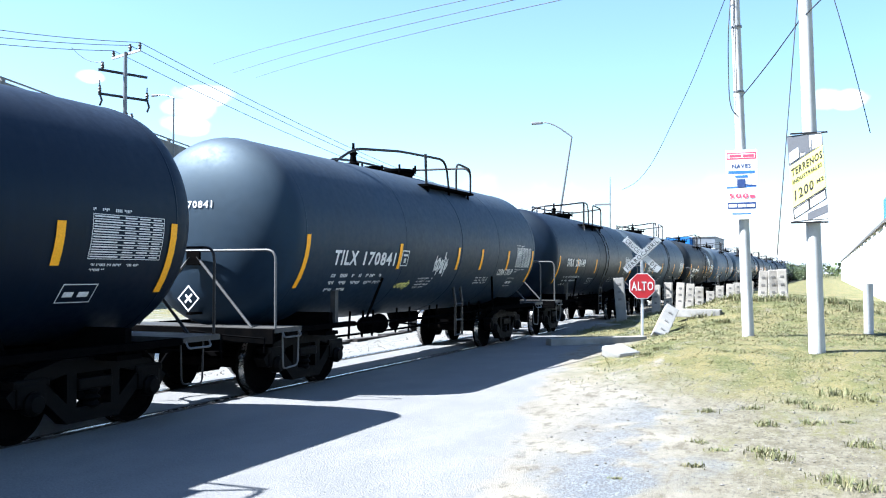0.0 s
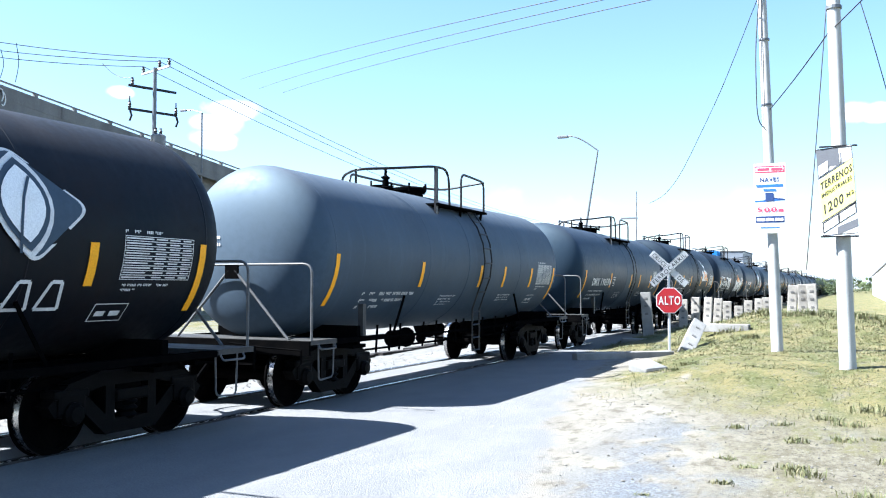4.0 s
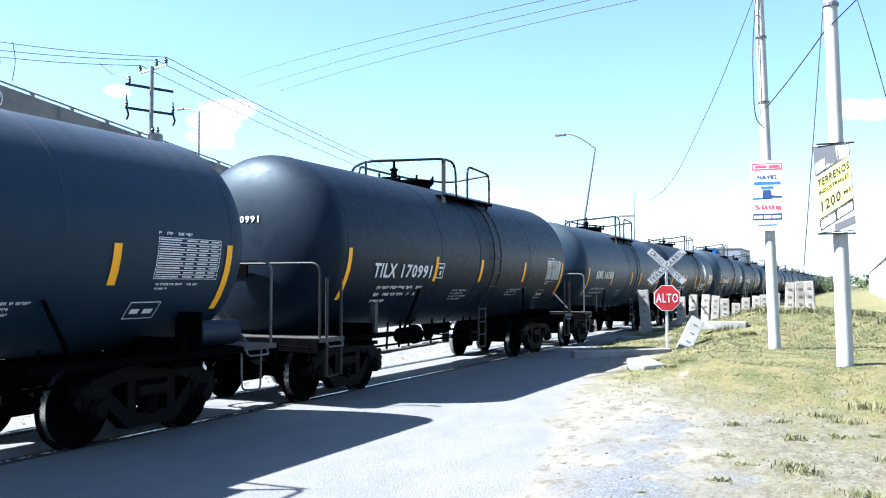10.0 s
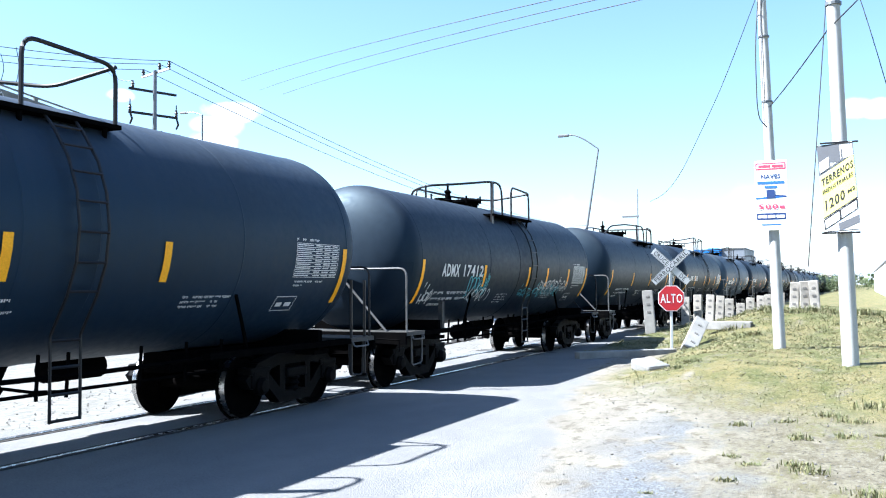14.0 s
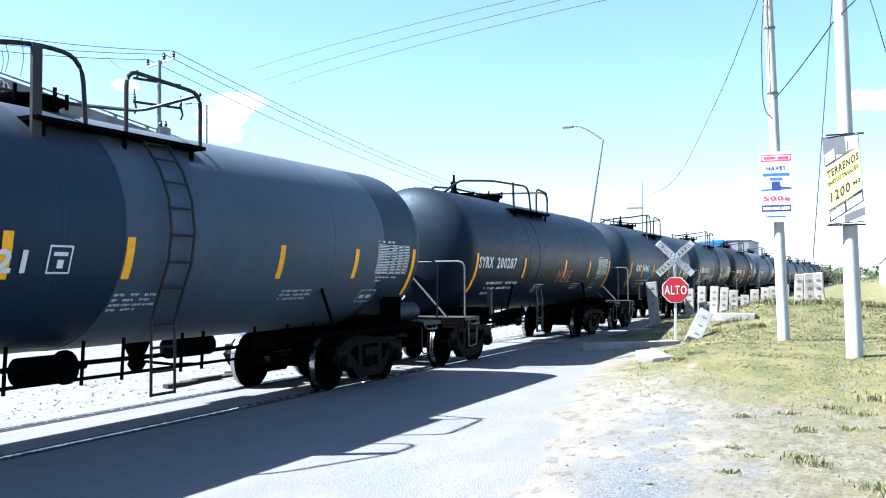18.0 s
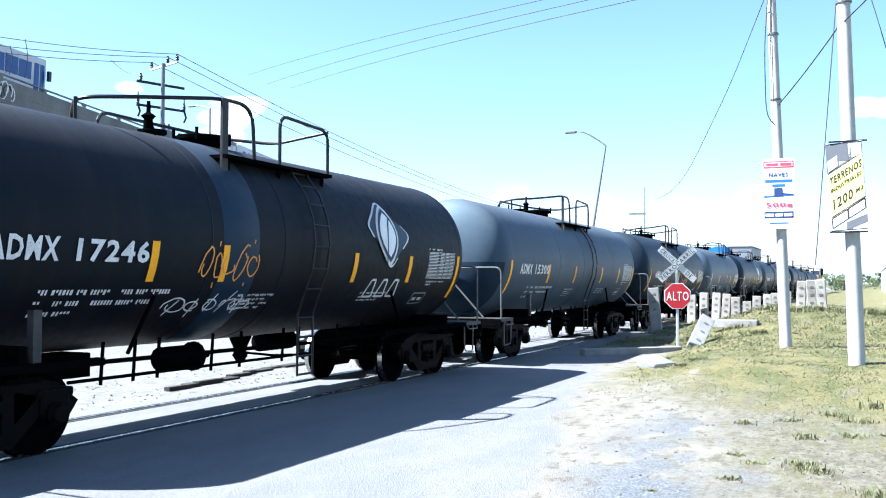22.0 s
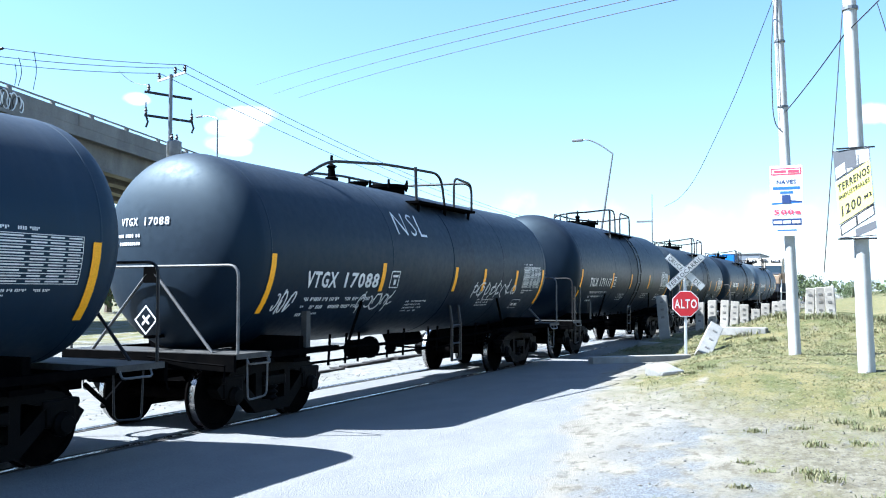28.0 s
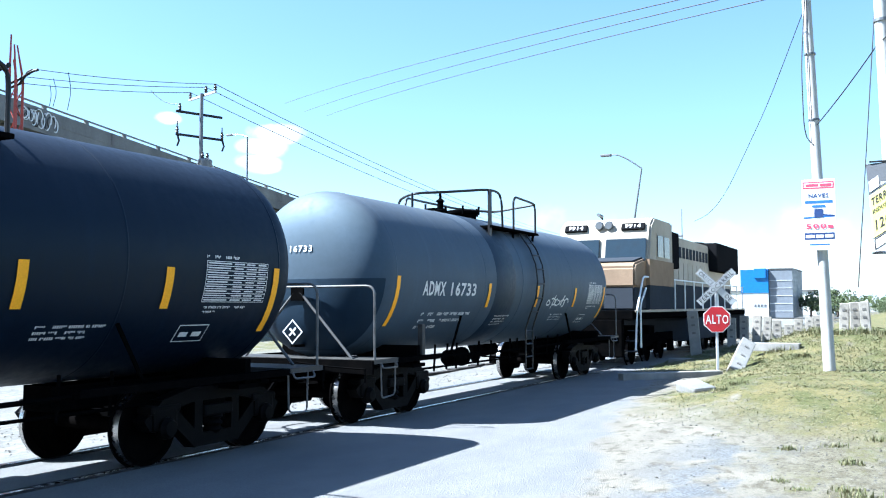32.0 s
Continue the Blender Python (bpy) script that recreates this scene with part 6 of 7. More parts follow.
def leaf_logo(ob, u, v, size, mono):
    """A rounded diamond with a leaf in it, drawn as plain shapes, and bars below for the wordmark."""
    def blob(pts, mat, lift, name):
        bm = bmesh.new()
        c = bm.verts.new(on_tank(u, v, lift))
        ring = [bm.verts.new(on_tank(u + a * size, v + b * size, lift)) for a, b in pts]
        for i in range(len(ring)):
            bm.faces.new((c, ring[i], ring[(i + 1) % len(ring)]))
        return part(name, bm, mat, ob, smooth=True)
    dia = [(p.x, p.y) for p in rounded([(-0.38, 0.28, 0), (-0.62, 0.08, 0), (0.06, -0.52, 0), (0.62, -0.02, 0), (-0.14, 0.50, 0), (-0.38, 0.28, 0)], 0.12, 4)]
    blob(dia, M["white"], 0.013, "emblem_border")
    blob([(a * 0.93, b * 0.93) for a, b in dia], M["grey"] if mono else M["blue"], 0.019, "emblem_field")
    def almond(k):
        side = [(0.30 * k * math.sin(math.pi * q) ** 0.85, (0.9 * q - 0.45) * k) for q in [j / 9 for j in range(10)]]
        pts = side + [(-a, b) for a, b in side[-2:0:-1]]
        return [(a - 0.08 - 0.12 * b + 0.25 * b * b, b - 0.02) for a, b in pts]
    blob(almond(1.0), M["white"], 0.026, "emblem_leaf")
    blob(almond(0.86), M["grey"] if mono else M["green"], 0.032, "emblem_leaf_rim")
    blob(almond(0.7), M["sheet"], 0.038, "emblem_leaf_core")
    bm = bmesh.new()
    wrap_stroke(bm, [(u + q * size, v + w * size) for q, w in ((-0.10, -0.42), (-0.11, -0.2), (-0.08, 0.02), (0.0, 0.2))], 0.014 * size, 0.044)
    part("emblem_vein", bm, M["grey"] if mono else M["green"], ob)
    for k in range(3):
        bm = bmesh.new()
        a = u - 0.45 * size + k * 0.33 * size
        w, z0, z1 = 0.24 * size, v - 0.92 * size, v - 0.66 * size
        for q in (((a, z0), (a + w * 0.35, z1)), ((a + w * 0.35, z1), (a + w * 0.8, z1)), ((a + w * 0.8, z1), (a + w, z0)), ((a, z0), (a + w, z0))):
            wrap_stroke(bm, q, 0.012 * size + 0.006)
        part("wordmark_shape", bm, M["white"], ob, "white outlined wordmark shape")


# number, colour, rail style, extra marks
CARS = [
    ("", "black", 1, ()), ("TILX 170841", "midgrey", 0, ("burst",)), ("SYRX 200149", "black", 1, ()), ("DMIX 190273", "midgrey", 1, ("full",)), ("DMIX 190444", "brown", 1, ("mono",)),
    ("", "grey", 1, ()), ("DMIX 190596", "midgrey", 1, ("full",)), ("GATX 73082", "charcoal", 1, ("letters",)), ("GATX 73088", "black", 1, ("fat",)), ("ADMX 15683", "charcoal", 1, ("logo", "tag")),
    ("ADMX 16466", "midgrey", 1, ()), ("TILX 170991", "black", 1, ()), ("ADMX 16181", "midgrey", 1, ()), ("ADMX 15115", "black", 1, ("mono", "tag")), ("VTGX 190033", "midgrey", 1, ()),
    ("ADMX 17412", "charcoal", 1, ("tag", "cyan")), ("", "charcoal", 0, ()), ("ADMX 17643", "black", 1, ()), ("DMIX 190621", "midgrey", 1, ("full",)), ("SYRX 200287", "black", 0, ("rose",)),
    ("ADMX 16041", "charcoal", 1, ("cyan",)), ("ADMX 16534", "charcoal", 1, ("tag",)), ("ADMX 17246", "brown", 1, ("mono", "orange")), ("ADMX 15300", "grey", 1, ("full",)), ("ADMX 16802", "charcoal", 1, ("rose",)),
    ("", "grey", 0, ()), ("", "black", 0, ("logo",)), ("ADMX 16625", "midgrey", 1, ()), ("VTGX 17088", "charcoal", 0, ("tag",)), ("TILX 171117", "black", 1, ()),
    ("ADMX 16269", "charcoal", 1, ()), ("ADMX 15596", "black", 1, ()), ("ADMX 16733", "grey", 1, ("tag2",)),
]
COLOUR_WORDS = {"black": "glossy black", "charcoal": "dusty charcoal", "grey": "dull blue-grey", "midgrey": "mid-grey", "brown": "rust-stained dark brown"}
ENDS = [-3.84, 10.36, 24.73, 38.67, 53.11, 67.33, 81.56, 95.79, 109.96, 124.12, 138.29, 152.62, 167.07, 181.0, 196.28, 210.01, 224.18, 238.35, 252.52, 266.91, 280.68, 295.25, 309.2,
        323.13, 337.9, 352.6, 366.3, 380.47, 394.98, 409.09, 423.51, 437.8, 451.69, 465.89]
SHIFT = 0.05
LARGE = {0, 1, 7, 8, 11, 14, 29}
# cars with a plate over the lower half of the rear head, and those with plain black end rails
SHIELDED = {9, 10, 12, 15, 23, 24, 27, 30, 32}
PLAIN_ENDS = {11, 14, 29}
# cars whose platform sits further along than usual
TOP_SHIFT = {3: -1.3, 7: -1.55, 8: -1.2, 9: -0.65, 12: -0.35, 13: -0.6, 14: -1.2, 17: -1.12, 18: -1.95, 19: -2.0, 20: -1.35, 21: -1.13, 22: -1.14, 23: -0.67, 24: -1.15, 27: -0.75, 28: -0.3, 29: -0.9, 30: -0.85, 31: -0.6}
# places of the short stripes along the tank
STRIPES = {2: (-3.19, -0.7, 3.21), 3: (-3.54, -1.21, 2.39), 7: (-3.6, -1.5, 1.37, 3.5), 8: (-3.7, -1.0, 3.51), 11: (-2.4, -0.1, 2.67), 14: (-2.14, -0.74, 1.45), 17: (-3.2, -0.17, 1.41, 3.39),
           18: (-2.85, -1.25, 1.65, 3.7), 19: (-2.43, 0.83, 3.2), 20: (-3.87, -2.04, 1.02, 3.61), 21: (-2.7, 1.75, 3.64), 22: (-3.06, -1.79, 1.46, 3.36), 23: (-3.15, -0.83, 1.94, 4.0), 24: (-2.79, -0.25, 1.77, 3.82),
           27: (-3.25, -1.01, 2.03, 4.05), 29: (-2.44, -0.12, 2.47), 30: (-3.0, -1.25, 1.9, 3.66), 31: (-2.39, 0.47, 1.6, 3.5), 32: (-1.91, 0.68, 3.2)}
TRAIN = []


def build_car(i):
    global SIZE, AXIS_Z, TANK_R, HEAD
    words, colour, style, extra = CARS[i]
    SIZE = "large" if i in LARGE else "small"
    AXIS_Z, TANK_R, HEAD = SIZES[SIZE]
    pitch = ENDS[i + 1] - ENDS[i]
    reach = round(pitch / 2, 1)
    half = round(reach - 1.45, 1)
    note = {"burst": "white emblem and graffiti", "logo": "leaf emblem", "mono": "pale leaf emblem and graffiti", "fat": "fat white block graffiti", "tag": "sprayed tags", "tag2": "a small white tag", "letters": "an orange sprayed tag",
            "full": "a full side ladder", "rose": "reddish sprayed tags", "cyan": "cyan sprayed tags", "orange": "orange tags"}
    tail = " and ".join(note[e] for e in extra[:1]) or "yellow stripes"
    ob = thing("tank_car", pose(TRACK_X, ENDS[i] + reach + SHIFT, 0), f"{COLOUR_WORDS[colour]} tank car with {tail}", "tank car", "tank cars of the train")
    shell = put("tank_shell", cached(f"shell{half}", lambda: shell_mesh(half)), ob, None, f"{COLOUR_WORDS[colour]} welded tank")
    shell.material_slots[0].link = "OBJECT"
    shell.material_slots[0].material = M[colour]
    band = put("shell_band", cached("band", lambda: ring_mesh(0.62, 1.62, 0.008)), ob, pose(0, TOP_SHIFT.get(i, -0.85 if style else 0.0), 0), "raised band round the tank at the ladder")
    band.material_slots[0].link = "OBJECT"
    band.material_slots[0].material = M[colour if colour != "charcoal" else "black"] if "full" not in extra else M["grey"]
    for y in (-half * 0.995, half * 0.995 - 0.03, -half * 0.38, half * 0.52):
        weld = put("weld_seam", cached("weld", lambda: ring_mesh(0.0, 0.03, 0.005)), ob, pose(0, y, 0))
        weld.material_slots[0].link = "OBJECT"
        weld.material_slots[0].material = M[colour]
    if i in (9, 12, 18, 22, 32):
        u0, u1 = {9: (-0.6, 0.3), 12: (-0.2, 0.8), 18: (-0.9, 4.6), 22: (-1.85, -1.1), 32: (-1.6, -0.6)}[i]
        patch = put("repaint_band", cached(f"repaint{i}", lambda: ring_mesh(u0, u1, 0.004)), ob, None, "band of different grey repaint")
        patch.material_slots[0].link = "OBJECT"
        patch.material_slots[0].material = M["midgrey" if colour in ("grey", "charcoal", "brown") or i == 12 else "grey"]
    if i == 27:
        for u0, u1, v0, v1, mat, lab in ((-1.75, 0.35, -0.32, 1.9, "grey", "pale square of repaint"), (-2.75, -0.1, -1.15, -0.34, "charcoal", "dark square of repaint")):
            bm = bmesh.new()
            wrap_rect(bm, u0, u1, v0, v1, 0.0, 0.009)
            part("repaint_patch", bm, M[mat], ob, lab, smooth=True)
    along_y = TOP_SHIFT.get(i, -0.85 if style else 0.0)
    top_gear(ob, style, along_y)
    over = pose(0, along_y, 0)
    put("ladder", cached("ladder_full", lambda: ladder_mesh(True)), ob, pose(0, along_y + 0.3, 0), "black side ladder") if "full" in extra or style else put("step_ladder", cached("steps", lower_steps_mesh), ob, over, "black step ladder")
    for s in (-1, 1):
        end_gear(ob, s, half, reach, i not in PLAIN_ENDS and (s < 0 or i % 3 != 0), i in PLAIN_ENDS)
        add_bogie(ob, -5.08 if s < 0 else 4.65)
    under_gear(ob)
    # stripes, lettering and data
    s0 = half - 0.10
    for s in (-1, 1):
        bm = bmesh.new()
        wrap_rect(bm, s * s0 - 0.055, s * s0 + 0.055, -0.93, -0.05)
        put("stripe", cached(f"tall{s}{half}", lambda: mesh_of("stripe", bm, M["yellow"])), ob, None, "tall yellow reflective stripe")
    for u in STRIPES.get(i, (-2.42, 0.46, 1.9, 3.75)):
        bm = bmesh.new()
        wrap_rect(bm, u - 0.06, u + 0.06, -0.58, -0.10)
        put("stripe", cached(f"short{u}", lambda: mesh_of("stripe", bm, M["yellow"])), ob, None, "short yellow reflective stripe")
    if words:
        low = words[:4] not in ("ADMX", "SYRX")
        start, v0 = -s0 + {19: 0.1, 20: 0.72, 21: 0.35, 22: 0.15, 23: 0.6}.get(i, 0.85), -0.52 if low else -0.36
        wide = 2.15 if len(words) < 11 else 2.3
        owner, number = words.split()
        cell = wide / len(words)
        for word, u0, name in ((owner, start, "owner_mark"), (number, start + cell * (len(owner) + 0.9), "number_mark")):
            vs, fs = letters(word, 0.25, cell * (len(word) - 0.15), 0.03)
            part(name, flat_faces(bmesh.new(), vs, fs, lambda u, v: on_tank(u + u0, v + v0, 0.016)), M["white"], ob, "white painted lettering")
            hv, hf = letters(word, 0.11, 0.088 * len(word), 0.015)
            h0 = -0.72 + (u0 - start) * 0.46
            part("head_" + name, flat_faces(bmesh.new(), hv, hf, lambda u, v: on_head(u + h0, v + 0.34, half)), M["white"], ob, "white lettering on the tank head")
        if low:
            bm = bmesh.new()
            for a, c, d, e in ((0, .3, 0, .02), (0, .3, .28, .3), (0, .02, .02, .28), (.28, .3, .02, .28), (.06, .24, .19, .23), (.12, .2, .06, .15)):
                wrap_rect(bm, start + 2.5 + a, start + 2.5 + c, v0 + d, v0 + e)
            part("plate_mark", bm, M["white"], ob, "small white outlined box")
    tagged(put("small_print", cached(f"print_a{i % 3}", lambda: bars_mesh(-s0 + 0.95, -0.74, (1.75, 1.6, 0.5), 0.062, 0.075, i)), ob, None, "lines of small white print"), kind="stuff")
    tagged(put("small_print", cached(f"print_b{i % 3}", lambda: bars_mesh(-1.3, -0.80, (0.7, 0.6, 0.65, 0.5), 0.035, 0.035, i + 3)), ob), kind="stuff")
    tagged(put("small_print", cached(f"print_c{i % 3}", lambda: bars_mesh(1.9, -0.80, (0.8, 0.7, 0.75), 0.035, 0.035, i + 5)), ob), kind="stuff")
    tagged(put("data_table", cached(f"table{i % 4}{half}", lambda: table_mesh(s0 - 1.32, s0 - 0.18, -0.50, 0.0, i)), ob, None, "white lined data table"), kind="stuff")
    tagged(put("table_heading", cached(f"tablehead{half}", lambda: bars_mesh(s0 - 1.32, 0.03, (0.6,), 0.035, 0.03, 2)), ob), kind="stuff")
    tagged(put("table_footer", cached(f"tablefoot{half}", lambda: bars_mesh(s0 - 1.25, -0.58, (0.7, 0.3), 0.03, 0.03, 4)), ob), kind="stuff")

    def holder():
        bm = bmesh.new()
        u, v, t = s0 - 1.52, -1.05, 0.013
        for a in ((u, u + 0.5, v, v + t), (u, u + 0.5, v + 0.24, v + 0.24 + t), (u, u + t, v, v + 0.24), (u + 0.49, u + 0.5, v, v + 0.24), (u + 0.06, u + 0.2, v + 0.08, v + 0.15), (u + 0.27, u + 0.42, v + 0.08, v + 0.15)):
            wrap_rect(bm, *a)
        return mesh_of("placard_holder", bm, M["white"])
    put("placard_holder", cached(f"holder{half}", holder), ob, None, "small white placard frame")

    def head_print():
        rng = random.Random(6)
        bm = bmesh.new()
        for r in range(2):
            u = -0.85
            while u < -0.3:
                w = rng.uniform(0.018, 0.034)
                flat_faces(bm, [(u, 0.18 - 0.11 * r), (u + w, 0.18 - 0.11 * r), (u + w, 0.225 - 0.11 * r), (u, 0.225 - 0.11 * r)], [(0, 1, 2, 3)], lambda a, c: on_head(a, c, half))
                u += w + rng.choice((0.016, 0.016, 0.05))
        return mesh_of("head_print", bm, M["white"])
    if i in (3, 10, 12, 18):
        def end_reservoir():
            bm = turned([(-0.45, 0.04), (-0.42, 0.13), (-0.38, 0.17), (0.38, 0.17), (0.42, 0.13), (0.45, 0.04)], "y", (1.18, half - 0.15, 1.22), 14)
            return mesh_of("brake_reservoir", bm, M["charcoal"], True)
        put("brake_reservoir", cached(f"endres{half}", end_reservoir), ob, None, "dusty brake reservoir on the end deck")
        put("reservoir_bracket", cached(f"endbracket{half}", lambda: mesh_of("reservoir_bracket", boxes((1.0, 1.4, half - 0.66, half - 0.62, 1.0, 1.5), (1.0, 1.4, half - 0.62, half + 0.2, 1.0, 1.04)), M["under"])), ob)
    tagged(put("head_print", cached(f"headprint{half}", head_print), ob), kind="stuff")

    def head_shield():
        """Formed plate over the lower half of the head, a little proud of it."""
        bm = bmesh.new()
        rows = []
        for j in range(9):
            v = -0.10 - (TANK_R * 0.9 - 0.10) * j / 8
            w = math.sqrt(max(0.0, (TANK_R * 0.97) ** 2 - v * v))
            rows.append([bm.verts.new(on_head(w * (2 * q / 20 - 1), v, half, 0.028)) for q in range(21)])
        rows.insert(0, [bm.verts.new((c.co.x, c.co.y + 0.03, c.co.z)) for c in rows[0]])
        for r0, r1 in zip(rows, rows[1:]):
            for q in range(20):
                bm.faces.new((r0[q], r0[q + 1], r1[q + 1], r1[q]))
        me = mesh_of("head_shield", bm, M["black"], True)
        return me
    if i in SHIELDED:
        shield = put("head_shield", cached(f"shield{half}", head_shield), ob, None, "half-height steel head shield")
        shield.material_slots[0].link = "OBJECT"
        # on grey and mid-grey cars a darker tone paints in the lower head's shade
        shield.material_slots[0].material = M[{"grey": "midgrey", "midgrey": "charcoal", "charcoal": "charcoal"}.get(colour, colour)]

    def diamond():
        bm = boxes((-0.19, 0.19, -0.012, 0.0, -0.19, -0.165), (-0.19, 0.19, -0.012, 0.0, 0.165, 0.19), (-0.19, -0.165, -0.012, 0.0, -0.165, 0.165), (0.165, 0.19, -0.012, 0.0, -0.165, 0.165),
                   (-0.02, 0.02, -0.012, 0.0, -0.12, 0.12), (-0.1, 0.1, -0.012, 0.0, -0.02, 0.02))
        return mesh_of("placard_diamond", bm, M["white"])
    if i % 2 == 0 or style == 0:
        tagged(put("placard_diamond", cached("diamond", diamond), ob, Matrix.Translation((-0.12, -half - 0.70, 1.45)) @ Matrix.Rotation(radians(45), 4, "Y") @ Matrix.Scale(0.75, 4), "white diamond placard frame"), kind="stuff")
        put("placard_bracket", cached("dbracket", lambda: mesh_of("placard_bracket", boxes((-0.16, -0.08, 0.0, 0.5, -0.3, -0.26)), M["under"])), ob, pose(0, -half - 0.70, 1.50))
    # sprayed and painted extras
    if "burst" in extra:
        ob_m = scrawl_mesh(-0.75, -0.1, -0.72, -0.25, 4, M["white"], 0.018, 7)
        put("emblem", ob_m, ob, None, "white burst emblem")
        put("graffiti", scrawl_mesh(-2.2, -1.6, -1.0, -0.85, 9, M["print_yellow"], 0.012, 4), ob, None, "small yellow tag")
    if "tag" in extra:
        put("graffiti", scrawl_mesh(*((-3.8, -0.8, -0.78, -0.4) if i == 21 else (-s0 + 2.5, -s0 + 3.7, -0.95, -0.55)), i + 40, M["white"], 0.014, 11 if i == 21 else 5), ob, None, "white sprayed tag")
        if i != 13:
            put("graffiti", scrawl_mesh({9: 0.9}.get(i, 1.4), {9: 2.2}.get(i, 3.9), -0.75, -0.35, i + 60, M["white"], 0.014, 8), ob, None, "white sprayed tag")
        put("graffiti", scrawl_mesh(-s0 + 0.2, -s0 + 0.7, -1.0, -0.55, i + 70, M["white"], 0.014, 3), ob, None, "white sprayed tag")
    if "tag2" in extra:
        put("graffiti", scrawl_mesh(1.3, 2.8, -0.62, -0.32, 31, M["white"], 0.018, 5), ob, None, "small white tag")
    if "cyan" in extra:
        if i != 20:
            put("graffiti", scrawl_mesh(-3.2, -2.1, -0.85, -0.22, i + 11, M["cyan"], 0.016, 6), ob, None, "cyan sprayed tag")
        put("graffiti", scrawl_mesh(0.0, 1.0 if i == 20 else 3.2, -0.9, -0.55, i + 12, M["cyan"], 0.012, 4 if i == 20 else 11), ob, None, "cyan sprayed tag")
    if "rose" in extra:
        if i != 19:
            put("graffiti", scrawl_mesh(0.2, 1.6, -0.75, -0.35, i + 21, M["rose"], 0.03, 7), ob, None, "faded red tag")
            put("graffiti", scrawl_mesh(-2.6, -1.4, -1.0, -0.5, i + 22, M["rose"], 0.03, 6), ob, None, "faded red tag")
    if "orange" in extra:
        put("graffiti", scrawl_mesh(-2.25, -1.1, -0.66, -0.04, 33, M["orange"], 0.011, 5), ob, None, "thin orange sprayed tag")
        put("graffiti", scrawl_mesh(-2.6, -1.0, -1.08, -0.78, 34, M["white"], 0.011, 5), ob, None, "thin white sprayed tag")
    if i == 1:
        vs, fs = letters("CORN SYRUP", 0.17, 1.1, 0.03)
        part("contents_lettering", flat_faces(bmesh.new(), vs, fs, lambda u, v: on_tank(3.2 + u, v - 0.72, 0.016)), M["white"], ob, "white contents lettering")

    def spread(words, u0, u1, v0, v1, mat, label, heavy=0.05, lift=0.016):
        vs, fs = letters(words, v1 - v0, u1 - u0, heavy)
        part("graffiti", flat_faces(bmesh.new(), vs, fs, lambda u, v: on_tank(u0 + u, v0 + v, lift)), mat, ob, label)

    def crown(mat, k, lift, label):
        """A peaked emblem over a low plate."""
        bm = bmesh.new()
        pts = [(1.95, -0.42), (1.9, 0.1), (1.82, 0.72), (2.08, 0.5), (2.22, 0.68), (2.32, 0.45), (2.75, 0.38), (2.6, 0.15), (3.1, 0.1), (3.45, -0.02), (3.45, -0.40)]
        c = bm.verts.new(on_tank(2.25, 0.06, lift))
        ring = [bm.verts.new(on_tank(2.25 + (u - 2.4) * k, 0.06 + (v + 0.05) * k, lift)) for u, v in pts]
        for q in range(len(ring)):
            bm.faces.new((c, ring[q], ring[(q + 1) % len(ring)]))
        part("emblem", bm, mat, ob, label)
    for car, words, u0, u1, v0, v1, mat in ((13, "HAPPYBDAYVA", 0.75, 3.1, -0.80, -0.55, "white"), (28, "NSL", -1.85, -0.75, 0.42, 0.86, "white"), (19, "MERE", 0.3, 1.5, -0.72, -0.38, "rose"),
                                            (20, "SINP", -3.35, -2.3, -0.88, -0.30, "cyan"), (20, "GEFER", 1.4, 2.9, -0.95, -0.72, "cyan"), (24, "REPS", -2.3, -1.2, -0.95, -0.55, "rose")):
        if i == car:
            spread(words, u0, u1, v0, v1, M[mat], "thin sprayed letters", -0.012)
    if "letters" in extra or "fat" in extra:
        crown(M["white"], 1.0, 0.014, "white peaked emblem plate")
        if "fat" in extra:
            crown(M["black"], 0.93, 0.018, "dark inside of the outlined emblem")
        put("emblem_block", block_letters_mesh(2.2, 3.22, -0.2, 0.12, 5, M["orange"], 3), ob, pose(0.01, 0, 0), "orange emblem blocks")
    if "fat" in extra:
        bm = bmesh.new()
        wrap_rect(bm, -s0 + 0.78, -s0 + 3.3, -0.57, -0.22, 0.0, 0.0152)
        part("number_ground", bm, M["black"], ob, "black ground repainted under the number")
        spread("A", -5.5, -4.62, -0.66, 0.02, M["white"], "fat white sprayed letter", 0.09)
        put("graffiti", block_letters_mesh(-4.6, -2.35, -0.6, -0.04, 6, M["white"], 4), ob, None, "fat white block letters")
        spread("YS", -2.3, -1.0, -0.78, -0.02, M["white"], "fat white sprayed letters", 0.07)
        spread("REPS", 1.6, 4.7, -0.92, -0.14, M["white"], "fat white sprayed letters", 0.07, 0.024)
    if "logo" in extra or "mono" in extra:
        leaf_logo(ob, {13: 3.15, 22: 2.56}.get(i, 2.92), 0.27, 1.22 if "mono" in extra else 1.25, "mono" in extra)
    TRAIN.append(ob)


for i in range(len(CARS)):
    build_car(i)


